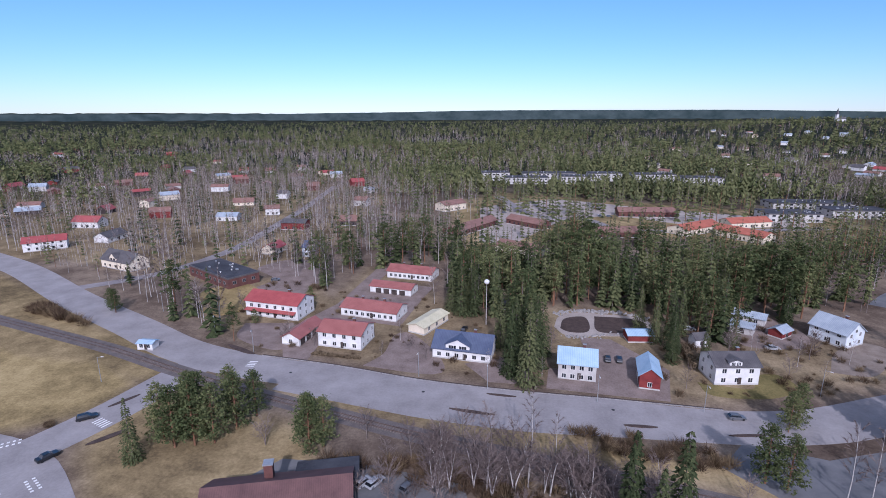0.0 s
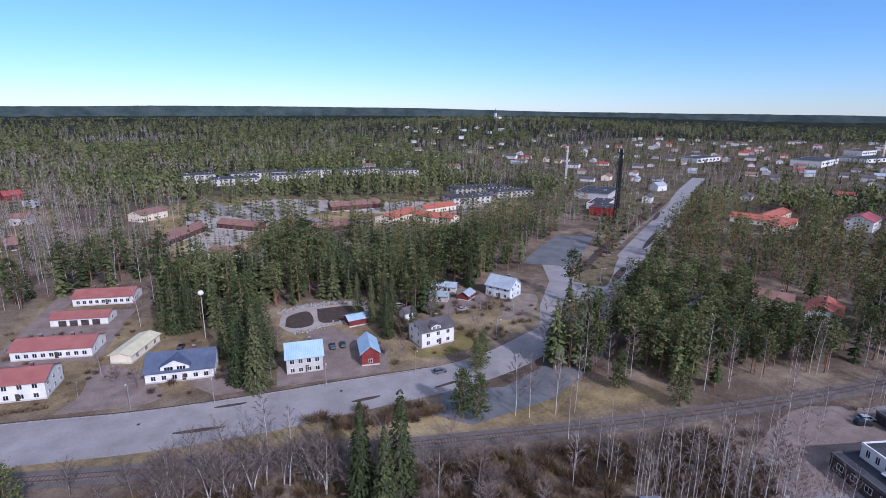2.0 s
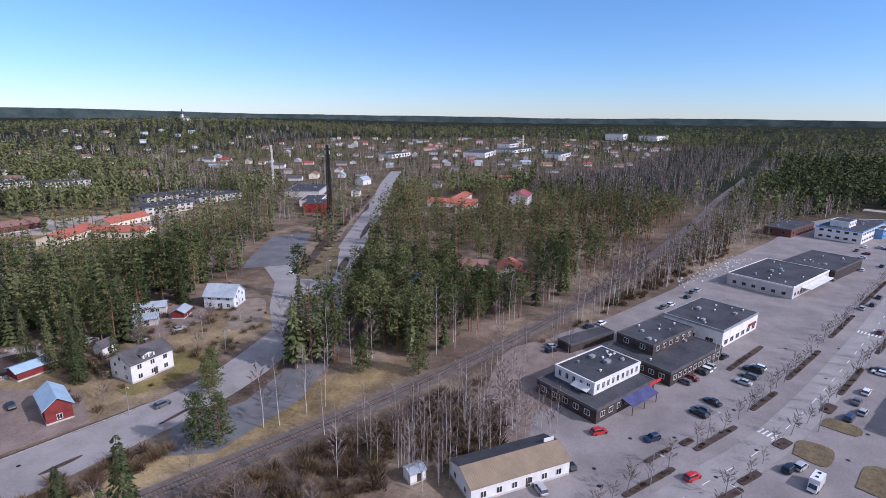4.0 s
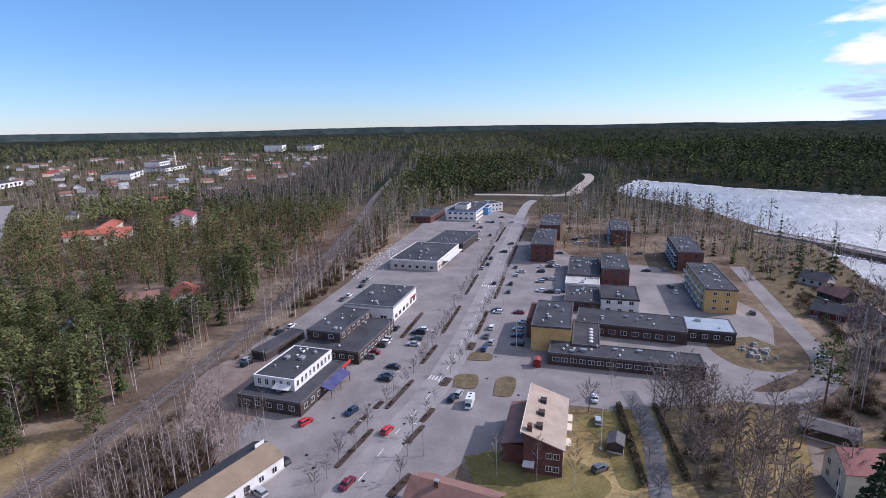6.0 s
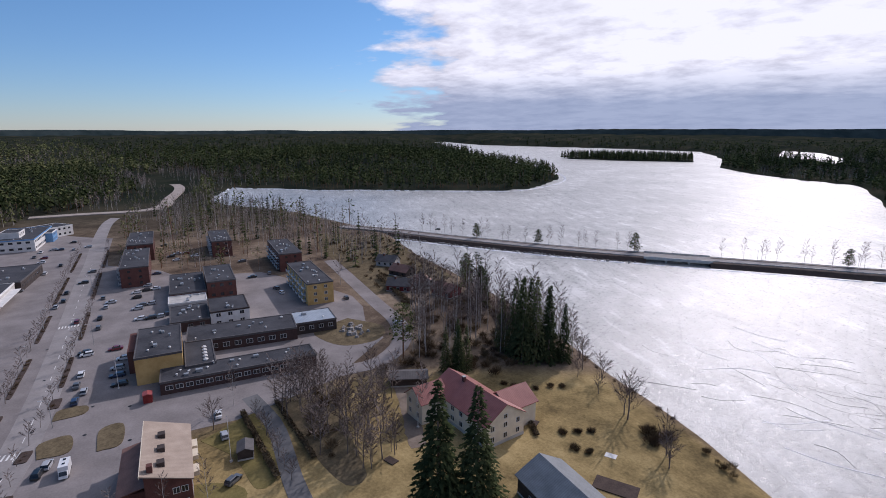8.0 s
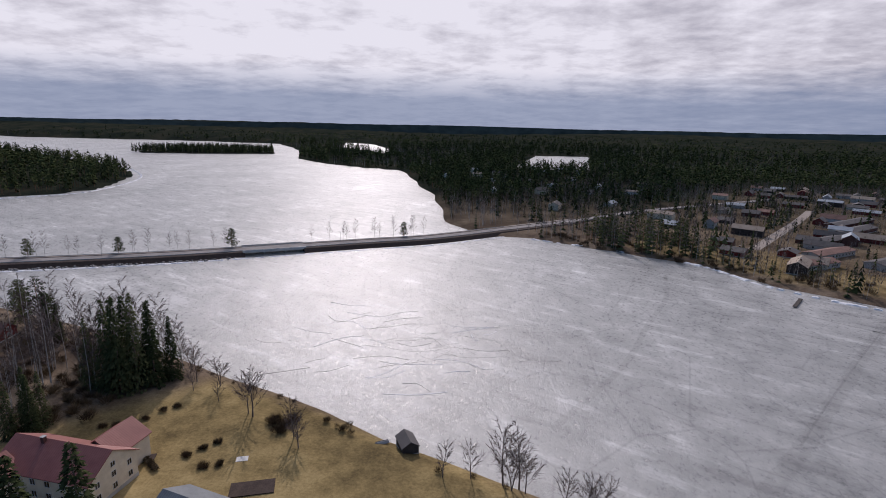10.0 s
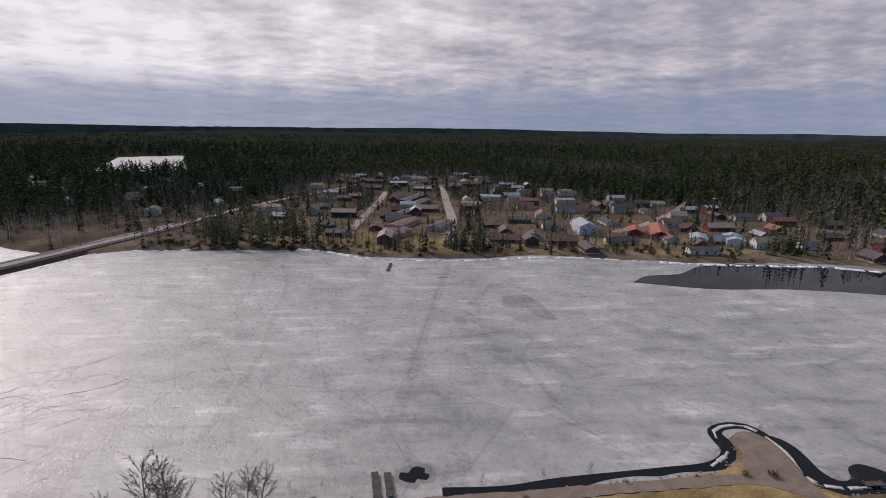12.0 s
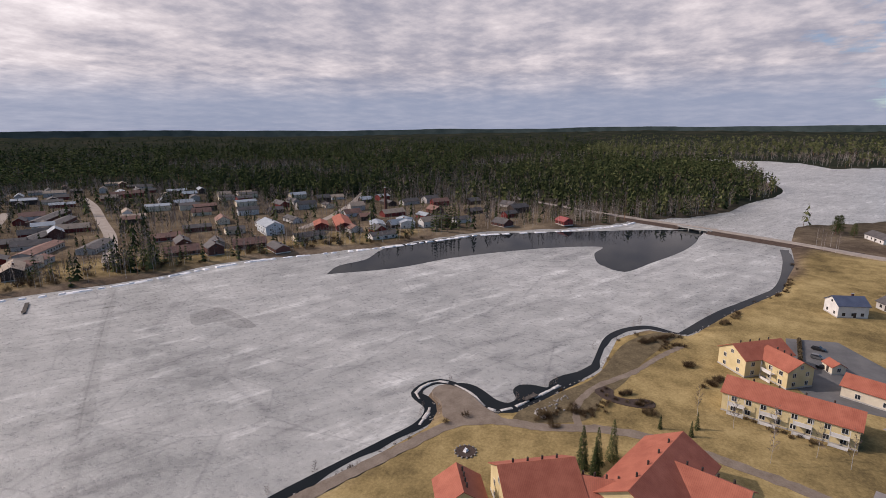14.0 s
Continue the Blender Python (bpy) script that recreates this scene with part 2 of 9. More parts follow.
M = {
    "asphalt": worn("asphalt_bleached", (0.168, 0.150, 0.146), (0.275, 0.249, 0.243), 0.09, 1.7, 0.9, spec=0.2, bump=0.15, speck=0.35),
    "road": worn("asphalt_road", (0.215, 0.197, 0.192), (0.315, 0.292, 0.284), 0.12, 1.5, 0.88, spec=0.22, bump=0.15, speck=0.35),
    "dark_road": worn("asphalt_dark", (0.10, 0.10, 0.105), (0.16, 0.158, 0.16), 0.12, 1.5, 0.88, bump=0.15),
    "patch": worn("asphalt_patch", (0.05, 0.05, 0.052), (0.085, 0.083, 0.083), 0.4, 2.0, 0.85),
    "gravel": worn("gravel", (0.26, 0.22, 0.19), (0.40, 0.35, 0.31), 0.15, 2.5, 0.95, bump=0.4, speck=0.45),
    "ballast": worn("ballast", (0.085, 0.072, 0.066), (0.16, 0.135, 0.122), 0.3, 3.0, 0.95, bump=0.5, speck=0.5),
    "soil": worn("soil", (0.04, 0.028, 0.024), (0.085, 0.06, 0.05), 0.5, 3.0, 0.95, bump=0.5, speck=0.5),
    "grass": worn("grass_dry", (0.17, 0.125, 0.057), (0.35, 0.265, 0.125), 0.08, 1.1, 0.95, spec=0.0, bump=0.4, speck=0.45),
    "lawn": worn("grass_green", (0.10, 0.088, 0.036), (0.235, 0.19, 0.08), 0.12, 1.4, 0.95, spec=0.0, bump=0.4, speck=0.45),
    "dirt": worn("bare_dirt", (0.145, 0.112, 0.096), (0.27, 0.215, 0.19), 0.2, 2.0, 0.95, spec=0.0, bump=0.3, speck=0.45),
    "island": worn("trodden_grass", (0.085, 0.068, 0.045), (0.20, 0.16, 0.10), 0.3, 1.6, 0.95, spec=0.0, bump=0.4, speck=0.5),
    "awning": worn("violet_awning", (0.05, 0.05, 0.13), (0.09, 0.09, 0.20), 0.5, 4.0, 0.6),
    "old_snow": worn("dirty_snow", (0.30, 0.28, 0.26), (0.72, 0.71, 0.70), 0.6, 3.0, 0.85, speck=0.5),
    "concrete": worn("concrete", (0.36, 0.35, 0.33), (0.52, 0.50, 0.47), 0.3, 4.0, 0.9),
    "stone": worn("stone", (0.15, 0.14, 0.132), (0.36, 0.34, 0.325), 1.5, 6.0, 0.9, bump=0.5),
    "snow": worn("snow", (0.70, 0.71, 0.74), (0.88, 0.88, 0.90), 0.5, 3.0, 0.7),
    "white": worn("white_paint", (0.56, 0.55, 0.54), (0.72, 0.71, 0.69), 0.4, 5.0, 0.75),
    "cream": worn("cream_paint", (0.62, 0.54, 0.42), (0.76, 0.68, 0.54), 0.4, 5.0, 0.75),
    "grey_wall": worn("grey_render", (0.38, 0.36, 0.35), (0.52, 0.50, 0.47), 0.35, 4.0, 0.85),
    "pale_blue": worn("pale_blue_paint", (0.50, 0.55, 0.60), (0.66, 0.70, 0.73), 0.4, 5.0, 0.75),
    "yellow": worn("yellow_render", (0.44, 0.28, 0.10), (0.58, 0.39, 0.16), 0.35, 4.0, 0.8),
    "pale_yellow": worn("pale_yellow_paint", (0.56, 0.455, 0.25), (0.70, 0.585, 0.34), 0.35, 4.0, 0.75),
    "falu": worn("red_barn_paint", (0.13, 0.022, 0.023), (0.22, 0.042, 0.036), 0.4, 5.0, 0.85),
    "path": worn("trodden_path", (0.17, 0.135, 0.11), (0.27, 0.225, 0.185), 0.3, 2.0, 0.95, spec=0.0, bump=0.3, speck=0.4),
    "frame": worn("window_frame_grey", (0.20, 0.19, 0.185), (0.30, 0.29, 0.28), 0.6, 5.0, 0.7),
    "brick": worn("brick_wall", (0.085, 0.038, 0.034), (0.155, 0.068, 0.055), 0.5, 6.0, 0.9, bump=0.3, speck=0.45),
    "dark_wall": worn("dark_timber", (0.035, 0.027, 0.026), (0.075, 0.058, 0.052), 0.5, 5.0, 0.85),
    "blue_wall": worn("blue_panel", (0.10, 0.22, 0.42), (0.16, 0.32, 0.55), 0.4, 4.0, 0.6),
    "dark_brick": worn("dark_brick_wall", (0.050, 0.032, 0.030), (0.095, 0.056, 0.050), 0.5, 6.0, 0.9, bump=0.3, speck=0.45),
    "red_panel": worn("red_panel", (0.17, 0.018, 0.018), (0.26, 0.032, 0.028), 0.4, 4.0, 0.6),
    "bitumen": worn("bitumen_roof", (0.038, 0.039, 0.046), (0.082, 0.083, 0.092), 0.12, 1.6, 0.9, spec=0.12, bump=0.2, speck=0.35),
    "roof_red": seamed("red_sheet_roof", (0.27, 0.055, 0.052), (0.37, 0.092, 0.085), 0.5),
    "roof_pink": seamed("faded_red_roof", (0.25, 0.088, 0.075), (0.345, 0.135, 0.115), 0.5),
    "roof_tile": seamed("terracotta_roof", (0.30, 0.085, 0.052), (0.43, 0.14, 0.088), 0.35, 0.75),
    "roof_blue": seamed("pale_blue_roof", (0.28, 0.40, 0.52), (0.40, 0.52, 0.63), 0.5, 0.5),
    "roof_navy": seamed("navy_roof", (0.055, 0.07, 0.12), (0.10, 0.12, 0.18), 0.5),
    "roof_dark": seamed("dark_roof", (0.06, 0.055, 0.058), (0.12, 0.11, 0.11), 0.5, 0.7),
    "roof_grey": seamed("grey_sheet_roof", (0.26, 0.30, 0.35), (0.40, 0.44, 0.48), 0.5, 0.45),
    "roof_beige": seamed("beige_roof", (0.29, 0.225, 0.175), (0.40, 0.32, 0.255), 0.5, 0.75),
    "roof_tan": seamed("tan_roof", (0.19, 0.145, 0.095), (0.27, 0.205, 0.14), 0.5, 0.8),
    "roof_brown": seamed("brown_roof", (0.17, 0.09, 0.07), (0.27, 0.15, 0.12), 0.4, 0.75),
    "roof_maroon": seamed("maroon_roof", (0.085, 0.043, 0.041), (0.145, 0.075, 0.067), 0.4, 0.75),
    "roof_steel": seamed("dark_steel_roof", (0.12, 0.135, 0.15), (0.20, 0.22, 0.24), 0.5, 0.45),
    "roof_yellow": seamed("pale_yellow_roof", (0.50, 0.46, 0.30), (0.64, 0.59, 0.42), 0.6, 0.6),
    "metal": worn("grey_metal", (0.30, 0.31, 0.32), (0.45, 0.46, 0.47), 0.6, 5.0, 0.45, metal=0.5),
    "steel": worn("rusty_rail", (0.12, 0.08, 0.065), (0.22, 0.16, 0.13), 0.6, 5.0, 0.5, metal=0.6),
    "black": worn("black_paint", (0.012, 0.012, 0.013), (0.025, 0.025, 0.026), 0.6, 5.0, 0.5),
    "marking": worn("road_paint", (0.55, 0.54, 0.52), (0.80, 0.79, 0.77), 0.8, 6.0, 0.7, speck=0.5),
    "bark": worn("bark", (0.12, 0.098, 0.086), (0.24, 0.195, 0.17), 0.8, 6.0, 0.95),
    "pine_bark": worn("pine_bark", (0.14, 0.07, 0.04), (0.26, 0.14, 0.08), 0.6, 5.0, 0.95),
    "old_wood": worn("weathered_wood", (0.055, 0.048, 0.043), (0.12, 0.105, 0.095), 0.8, 6.0, 0.95),
    "birch_bark": worn("birch_bark", (0.28, 0.255, 0.24), (0.62, 0.585, 0.55), 1.2, 5.0, 0.85, speck=0.5),
    "spruce": tinted("spruce_needles", [(0.2, (0.016, 0.024, 0.012)), (0.5, (0.050, 0.062, 0.028)), (0.8, (0.125, 0.13, 0.058))]),
    "pine": tinted("pine_needles", [(0.2, (0.022, 0.032, 0.014)), (0.5, (0.066, 0.082, 0.034)), (0.82, (0.17, 0.175, 0.076))]),
    "twig": tinted("bare_twigs", [(0.25, (0.075, 0.056, 0.052)), (0.55, (0.165, 0.130, 0.116)), (0.85, (0.32, 0.262, 0.232))]),
    "bush": tinted("bush_twigs", [(0.25, (0.060, 0.040, 0.028)), (0.55, (0.115, 0.080, 0.050)), (0.85, (0.19, 0.14, 0.08))]),
    "hedge": tinted("hedge_leaves", [(0.25, (0.07, 0.052, 0.034)), (0.55, (0.13, 0.098, 0.062)), (0.85, (0.21, 0.165, 0.10))]),
}


def glass_pane(name):
    m, tree, b = shader(name, 0.08, 0.0, 0.6)
    tree.links.new(ramp_of(tree, noise_of(tree, 0.4, 2), [(0.4, (0.012, 0.015, 0.02)), (0.65, (0.045, 0.05, 0.06))]), b.inputs["Base Color"])
    return m


M["glass"] = glass_pane("window_glass")


def car_paint(name, c):
    m, tree, b = shader(name, 0.28, 0.0, 0.5)
    b.inputs["Coat Weight"].default_value = 0.6
    n = noise_of(tree, 2.0, 3)
    tree.links.new(ramp_of(tree, n, [(0.3, tuple(v * 0.85 for v in c)), (0.7, c)]), b.inputs["Base Color"])
    return m


PAINT = {
    "black": car_paint("paint_black", (0.012, 0.013, 0.016)),
    "navy": car_paint("paint_navy", (0.02, 0.035, 0.085)),
    "silver": car_paint("paint_silver", (0.42, 0.43, 0.45)),
    "grey": car_paint("paint_grey", (0.11, 0.115, 0.125)),
    "white": car_paint("paint_white", (0.78, 0.78, 0.78)),
    "red": car_paint("paint_red", (0.50, 0.02, 0.018)),
    "maroon": car_paint("paint_maroon", (0.17, 0.012, 0.025)),
    "blue": car_paint("paint_blue", (0.06, 0.16, 0.38)),
}


def ice_material(name="lake_ice", dim=1.0):
    m, tree, b = shader(name, 0.5, 0.0, 0.42)
    pos = tree.nodes.new("ShaderNodeNewGeometry").outputs["Position"]
    stretch = tree.nodes.new("ShaderNodeMapping")
    stretch.inputs["Rotation"].default_value = (0, 0, radians(35))
    stretch.inputs["Scale"].default_value = (1.0, 0.72, 1.0)
    tree.links.new(pos, stretch.inputs["Vector"])
    v = stretch.outputs[0]
    big, mid, small = noise_of(tree, 0.014, 5, 0.6, v), noise_of(tree, 0.11, 9, 0.75, v), noise_of(tree, 0.6, 8, 0.8, v)
    f = calc(tree, "ADD", calc(tree, "MULTIPLY", big, 0.36), calc(tree, "ADD", calc(tree, "MULTIPLY", mid, 0.42), calc(tree, "MULTIPLY", small, 0.22)))
    c = ramp_of(tree, f, [(p, tuple(v * dim for v in c3)) for p, c3 in ((0.40, (0.225, 0.231, 0.229)), (0.47, (0.33, 0.334, 0.328)), (0.53, (0.39, 0.392, 0.383)), (0.61, (0.54, 0.54, 0.53)))])
    vo = tree.nodes.new("ShaderNodeTexVoronoi")
    vo.feature = "DISTANCE_TO_EDGE"
    vo.inputs["Scale"].default_value = 0.035
    tree.links.new(v, vo.inputs["Vector"])
    crack = ramp_of(tree, vo.outputs["Distance"], [(0.0, (0.62, 0.62, 0.64)), (0.016, (1, 1, 1))])
    fleck = ramp_of(tree, noise_of(tree, 0.45, 6, 0.7, v), [(0.37, (0.62, 0.62, 0.63)), (0.40, (1, 1, 1))])
    c = mixed(tree, 0.3, c, fleck, "MULTIPLY")
    drift = tree.nodes.new("ShaderNodeMapping")
    drift.vector_type = "TEXTURE"
    drift.inputs["Rotation"].default_value = (0, 0, radians(-28))
    drift.inputs["Scale"].default_value = (4.5, 1.0, 1.0)
    tree.links.new(pos, drift.inputs["Vector"])
    streak = ramp_of(tree, noise_of(tree, 0.16, 7, 0.62, drift.outputs[0]), [(0.33, (0.70, 0.70, 0.71)), (0.44, (0.97, 0.97, 0.97)), (0.57, (1.03, 1.03, 1.03)), (0.66, (1.45, 1.45, 1.45))])
    c = mixed(tree, 1.0, c, streak, "MULTIPLY")
    tree.links.new(mixed(tree, 0.6, c, crack, "MULTIPLY"), b.inputs["Base Color"])
    r = ramp_of(tree, small, [(0.38, (0.20, 0.20, 0.20)), (0.62, (0.52, 0.52, 0.52))])
    tree.links.new(r, b.inputs["Roughness"])
    bumped(tree, b, calc(tree, "ADD", mid, small), 0.75, 0.26)
    return m


M["ice"] = ice_material()
M["worn_ice"] = ice_material("worn_ice", 0.86)
M["thaw_ice"] = ice_material("thaw_ice", 0.68)


def water_material():
    m, tree, b = shader("open_water", 0.03, 0.0, 0.035)
    b.inputs["Base Color"].default_value = (0.012, 0.016, 0.02, 1)
    bumped(tree, b, noise_of(tree, 1.2, 3), 0.02, 0.02)
    return m


M["water"] = water_material()


def ground_material():
    """Forest floor, dry grass and far canopy, by the land's own cover; the canopy's dark colour includes shade."""
    m, tree, b = shader("ground_cover", 0.95, 0.0, 0.0)

    def cover(name):
        n = tree.nodes.new("ShaderNodeAttribute")
        n.attribute_name = name
        return n.outputs["Fac"]

    patch, fine, mid = noise_of(tree, 0.03, 5), noise_of(tree, 1.3, 5, 0.7), noise_of(tree, 0.18, 4)
    f = calc(tree, "ADD", calc(tree, "MULTIPLY", patch, 0.5), calc(tree, "ADD", calc(tree, "MULTIPLY", fine, 0.25), calc(tree, "MULTIPLY", mid, 0.25)))
    floor = ramp_of(tree, f, [(0.36, (0.066, 0.048, 0.037)), (0.47, (0.125, 0.094, 0.071)), (0.54, (0.19, 0.147, 0.108)), (0.66, (0.33, 0.26, 0.19))])
    grass = ramp_of(tree, f, [(0.36, (0.085, 0.066, 0.036)), (0.44, (0.175, 0.132, 0.064)), (0.51, (0.28, 0.21, 0.098)), (0.63, (0.46, 0.355, 0.175))])
    c = mixed(tree, cover("grass"), floor, grass)
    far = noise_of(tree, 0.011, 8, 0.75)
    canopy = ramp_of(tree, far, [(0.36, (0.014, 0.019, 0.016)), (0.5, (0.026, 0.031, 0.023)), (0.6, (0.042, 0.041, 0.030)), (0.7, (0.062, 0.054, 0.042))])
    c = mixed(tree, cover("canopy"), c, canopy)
    tree.links.new(c, b.inputs["Base Color"])
    bumped(tree, b, fine, 0.4, 0.08)
    return m


M["ground"] = ground_material()
# distance haze is mixed into the ridges' blue-green base colour
M["ridge"] = worn("hazed_woods", (0.026, 0.040, 0.040), (0.060, 0.078, 0.076), 0.012, 0.03, 1.0, spec=0.0)

# ---- building blocks ----
class Geo:
    """Collects faces for one mesh."""

    def __init__(self):
        self.v, self.f = [], []

    def quad(self, *pts):
        n = len(self.v)
        self.v += [tuple(p) for p in pts]
        self.f.append(tuple(range(n, n + len(pts))))
        return self

    def box(self, x0, x1, y0, y1, z0, z1):
        n = len(self.v)
        self.v += [(x, y, z) for z in (z0, z1) for x, y in ((x0, y0), (x1, y0), (x1, y1), (x0, y1))]
        for q in ((3, 2, 1, 0), (4, 5, 6, 7), (0, 1, 5, 4), (1, 2, 6, 5), (2, 3, 7, 6), (3, 0, 4, 7)):
            self.f.append(tuple(n + i for i in q))
        return self

    def prism(self, outline, z0, z1):
        n, k = len(self.v), len(outline)
        self.v += [(x, y, z0) for x, y in outline] + [(x, y, z1) for x, y in outline]
        self.f.append(tuple(n + i for i in range(k - 1, -1, -1)))
        self.f.append(tuple(n + k + i for i in range(k)))
        for i in range(k):
            j = (i + 1) % k
            self.f.append((n + i, n + j, n + k + j, n + k + i))
        return self

    def hull(self, a, b):
        """Two matching loops of points, closed into a solid."""
        n, k = len(self.v), len(a)
        self.v += [tuple(p) for p in a] + [tuple(p) for p in b]
        self.f.append(tuple(n + i for i in range(k - 1, -1, -1)))
        self.f.append(tuple(n + k + i for i in range(k)))
        for i in range(k):
            j = (i + 1) % k
            self.f.append((n + i, n + j, n + k + j, n + k + i))
        return self

    def tube(self, a, b, ra, rb, sides=6):
        a, b = Vector(a), Vector(b)
        d = (b - a).normalized()
        u = d.orthogonal().normalized()
        w = d.cross(u)
        ring = [(math.cos(2 * math.pi * i / sides), math.sin(2 * math.pi * i / sides)) for i in range(sides)]
        return self.hull([a + ra * (c * u + s * w) for c, s in ring], [b + rb * (c * u + s * w) for c, s in ring])

    def mesh(self, name, material):
        me = bpy.data.meshes.new(name)
        me.from_pydata(self.v, [], self.f)
        me.materials.append(material)
        me.update()
        return me


def part(name, geo, material, parent=None, label="", at=None):
    """Links a mesh (or a Geo) as one object under a thing or a part."""
    me = geo.mesh(name, material) if isinstance(geo, Geo) else geo
    ob = new(name, me)
    if parent:
        ob.parent = parent
    if at:
        ob.location = at
    if label:
        ob["label"] = label
    return ob


def thing(name, x, y, z=0.0, turn=0.0, label="", category="", group="", kind=""):
    ob = new(name)
    ob.matrix_basis = pose(x, y, z, 0, 0, turn)
    return tagged(ob, label, category, group, kind)


def smooth_line(pts, step=4.0):
    """A Catmull-Rom curve through the points, in even steps."""
    p = np.array(pts, float)
    p = np.vstack([2 * p[0] - p[1], p, 2 * p[-1] - p[-2]])
    out = []
    for i in range(1, len(p) - 2):
        a, b, c, d = p[i - 1 : i + 3]
        k = max(2, int(np.linalg.norm(c - b) / step))
        for t in np.arange(k) / k:
            out.append(0.5 * (2 * b + (c - a) * t + (2 * a - 5 * b + 4 * c - d) * t**2 + (3 * b - a - 3 * c + d) * t**3))
    out.append(p[-2])
    return np.array(out)


def sides_of(line, offset):
    t = np.gradient(line, axis=0)
    t /= np.linalg.norm(t, axis=1)[:, None] + 1e-9
    return line + offset * np.c_[-t[:, 1], t[:, 0]]


def ribbon(pts, left, right, z0, z1, step=4.0, rough=0.0):
    """A slab along a curve, from right to left of it, z0 to z1."""
    line = smooth_line(pts, step) if step else np.array(pts, float)
    a, b = sides_of(line, left), sides_of(line, -right)
    if rough:
        r = np.random.default_rng(5)
        a, b = a + r.normal(0, rough, a.shape), b + r.normal(0, rough, b.shape)
    g = Geo()
    n = len(line)
    for p, z in ((a, z1), (b, z1), (a, z0), (b, z0)):
        g.v += [(x, y, z) for x, y in p]
    for i in range(n - 1):
        g.f += [(i, n + i, n + i + 1, i + 1), (2 * n + i, i, i + 1, 2 * n + i + 1), (n + i, 3 * n + i, 3 * n + i + 1, n + i + 1)]
    g.f += [(0, 2 * n, 3 * n, n), (n - 1, 2 * n - 1, 4 * n - 1, 3 * n - 1)]
    return g


def slab(name, outline, z0, z1, material, round_step=0.0, label="", category="", kind="structure", parent=None):
    """A flat sheet with a real edge over an outline."""
    if round_step:
        line = smooth_line(list(outline) + [outline[0]], round_step)[:-1]
        outline = [tuple(p) for p in line]
    area = sum(a[0] * b[1] - b[0] * a[1] for a, b in zip(outline, list(outline)[1:] + [outline[0]]))
    if area < 0:
        outline = list(outline)[::-1]
    bm = bmesh.new()
    top = [bm.verts.new((x, y, z1)) for x, y in outline]
    low = [bm.verts.new((x, y, z0)) for x, y in outline]
    face = bm.faces.new(top)
    for i in range(len(top)):
        j = (i + 1) % len(top)
        bm.faces.new((low[i], low[j], top[j], top[i]))
    bm.normal_update()
    bmesh.ops.triangulate(bm, faces=[face], ngon_method="EAR_CLIP")
    me = bpy.data.meshes.new(name)
    bm.to_mesh(me)
    bm.free()
    me.materials.append(material)
    ob = new(name, me)
    if parent:
        ob.parent = parent
        return ob
    return tagged(ob, label, category, "", kind)


# ---- the land's plan: lake, banks and hills ----
BAY = [(310, -218), (288, -207), (247, -192), (204, -183), (160, -172), (129, -163), (103, -152), (78, -141), (60, -135), (43, -128), (23, -117), (7, -111), (-7, -105), (-22, -99), (-36, -93), (-51, -85), (-59, -79), (-71, -72), (-84, -67), (-106, -57), (-118, -52), (-127, -53), (-133, -60), (-141, -57), (-138, -47), (-131, -39), (-134, -32), (-152, -22), (-166, -14), (-197, -11), (-211, 0), (-209, 14)]
BAY += [(-241, 30), (-283, 56), (-338, 70), (-394, 78), (-459, -15), (-435, -26), (-397, -63), (-361, -117), (-332, -140), (-305, -160), (-278, -185), (-250, -212), (-225, -228), (-178, -248), (-140, -277), (-118, -316), (-73, -346), (-20, -370), (50, -352), (110, -317), (192, -268)]
SOUTH = [(310, -218), (350, -216), (452, -206), (540, -176), (600, -180), (680, -215), (701, -232), (614, -295), (540, -380), (463, -451), (440, -517), (499, -662), (673, -818), (1000, -1010), (1400, -1250), (2400, -1900), (2450, -2050), (1850, -1780), (1140, -1850), (800, -1780), (690, -1600), (560, -1380), (461, -1101), (349, -973), (260, -920), (182, -890), (112, -676), (76, -579), (49, -414), (20, -372), (50, -352), (110, -317), (192, -268)]
WEST = [(-394, 78), (-477, 101), (-540, 200), (-700, 420), (-1000, 560), (-1200, 420), (-1127, 282), (-1290, 256), (-1380, 90), (-1254, 135), (-1000, 150), (-784, 142), (-658, 115), (-536, 64), (-491, 29), (-459, -15)]
POND = [(660, -2080), (522, -1632), (380, -1480), (300, -1300), (405, -1700), (520, -1980)]
FIELD_ICE = [(-10, -1050), (-70, -1480), (-215, -1500), (-150, -1030), (-80, -1000)]
ISLE = [(870, -1120), (760, -1135), (640, -1180), (560, -1225), (600, -1300), (760, -1290), (880, -1210)]


def away(px, py, outline):
    """Signed distance to an outline, negative inside; arrays."""
    p = np.array(outline, float)
    q = np.roll(p, -1, 0)
    best = np.full(px.shape, 1e12)
    odd = np.zeros(px.shape, bool)
    for (ax, ay), (bx, by) in zip(p, q):
        dx, dy = bx - ax, by - ay
        t = np.clip(((px - ax) * dx + (py - ay) * dy) / (dx * dx + dy * dy + 1e-9), 0, 1)
        best = np.minimum(best, (px - ax - t * dx) ** 2 + (py - ay - t * dy) ** 2)
        if ay != by:
            cross = (ay > py) != (by > py)
            odd ^= cross & (px < dx * (py - ay) / dy + ax)
    d = np.sqrt(best)
    return np.where(odd, -d, d)


def waves(x, y, scale, seed=0):
    """Cheap smooth noise, about -1 to 1; arrays."""
    r = np.random.default_rng(seed)
    out = 0.0
    for k in range(7):
        a, ph = r.uniform(0, 2 * np.pi), r.uniform(0, 6.28)
        s = scale * r.uniform(0.6, 1.9)
        out = out + np.sin((x * np.cos(a) + y * np.sin(a)) / s + ph)
    return out / 3.5


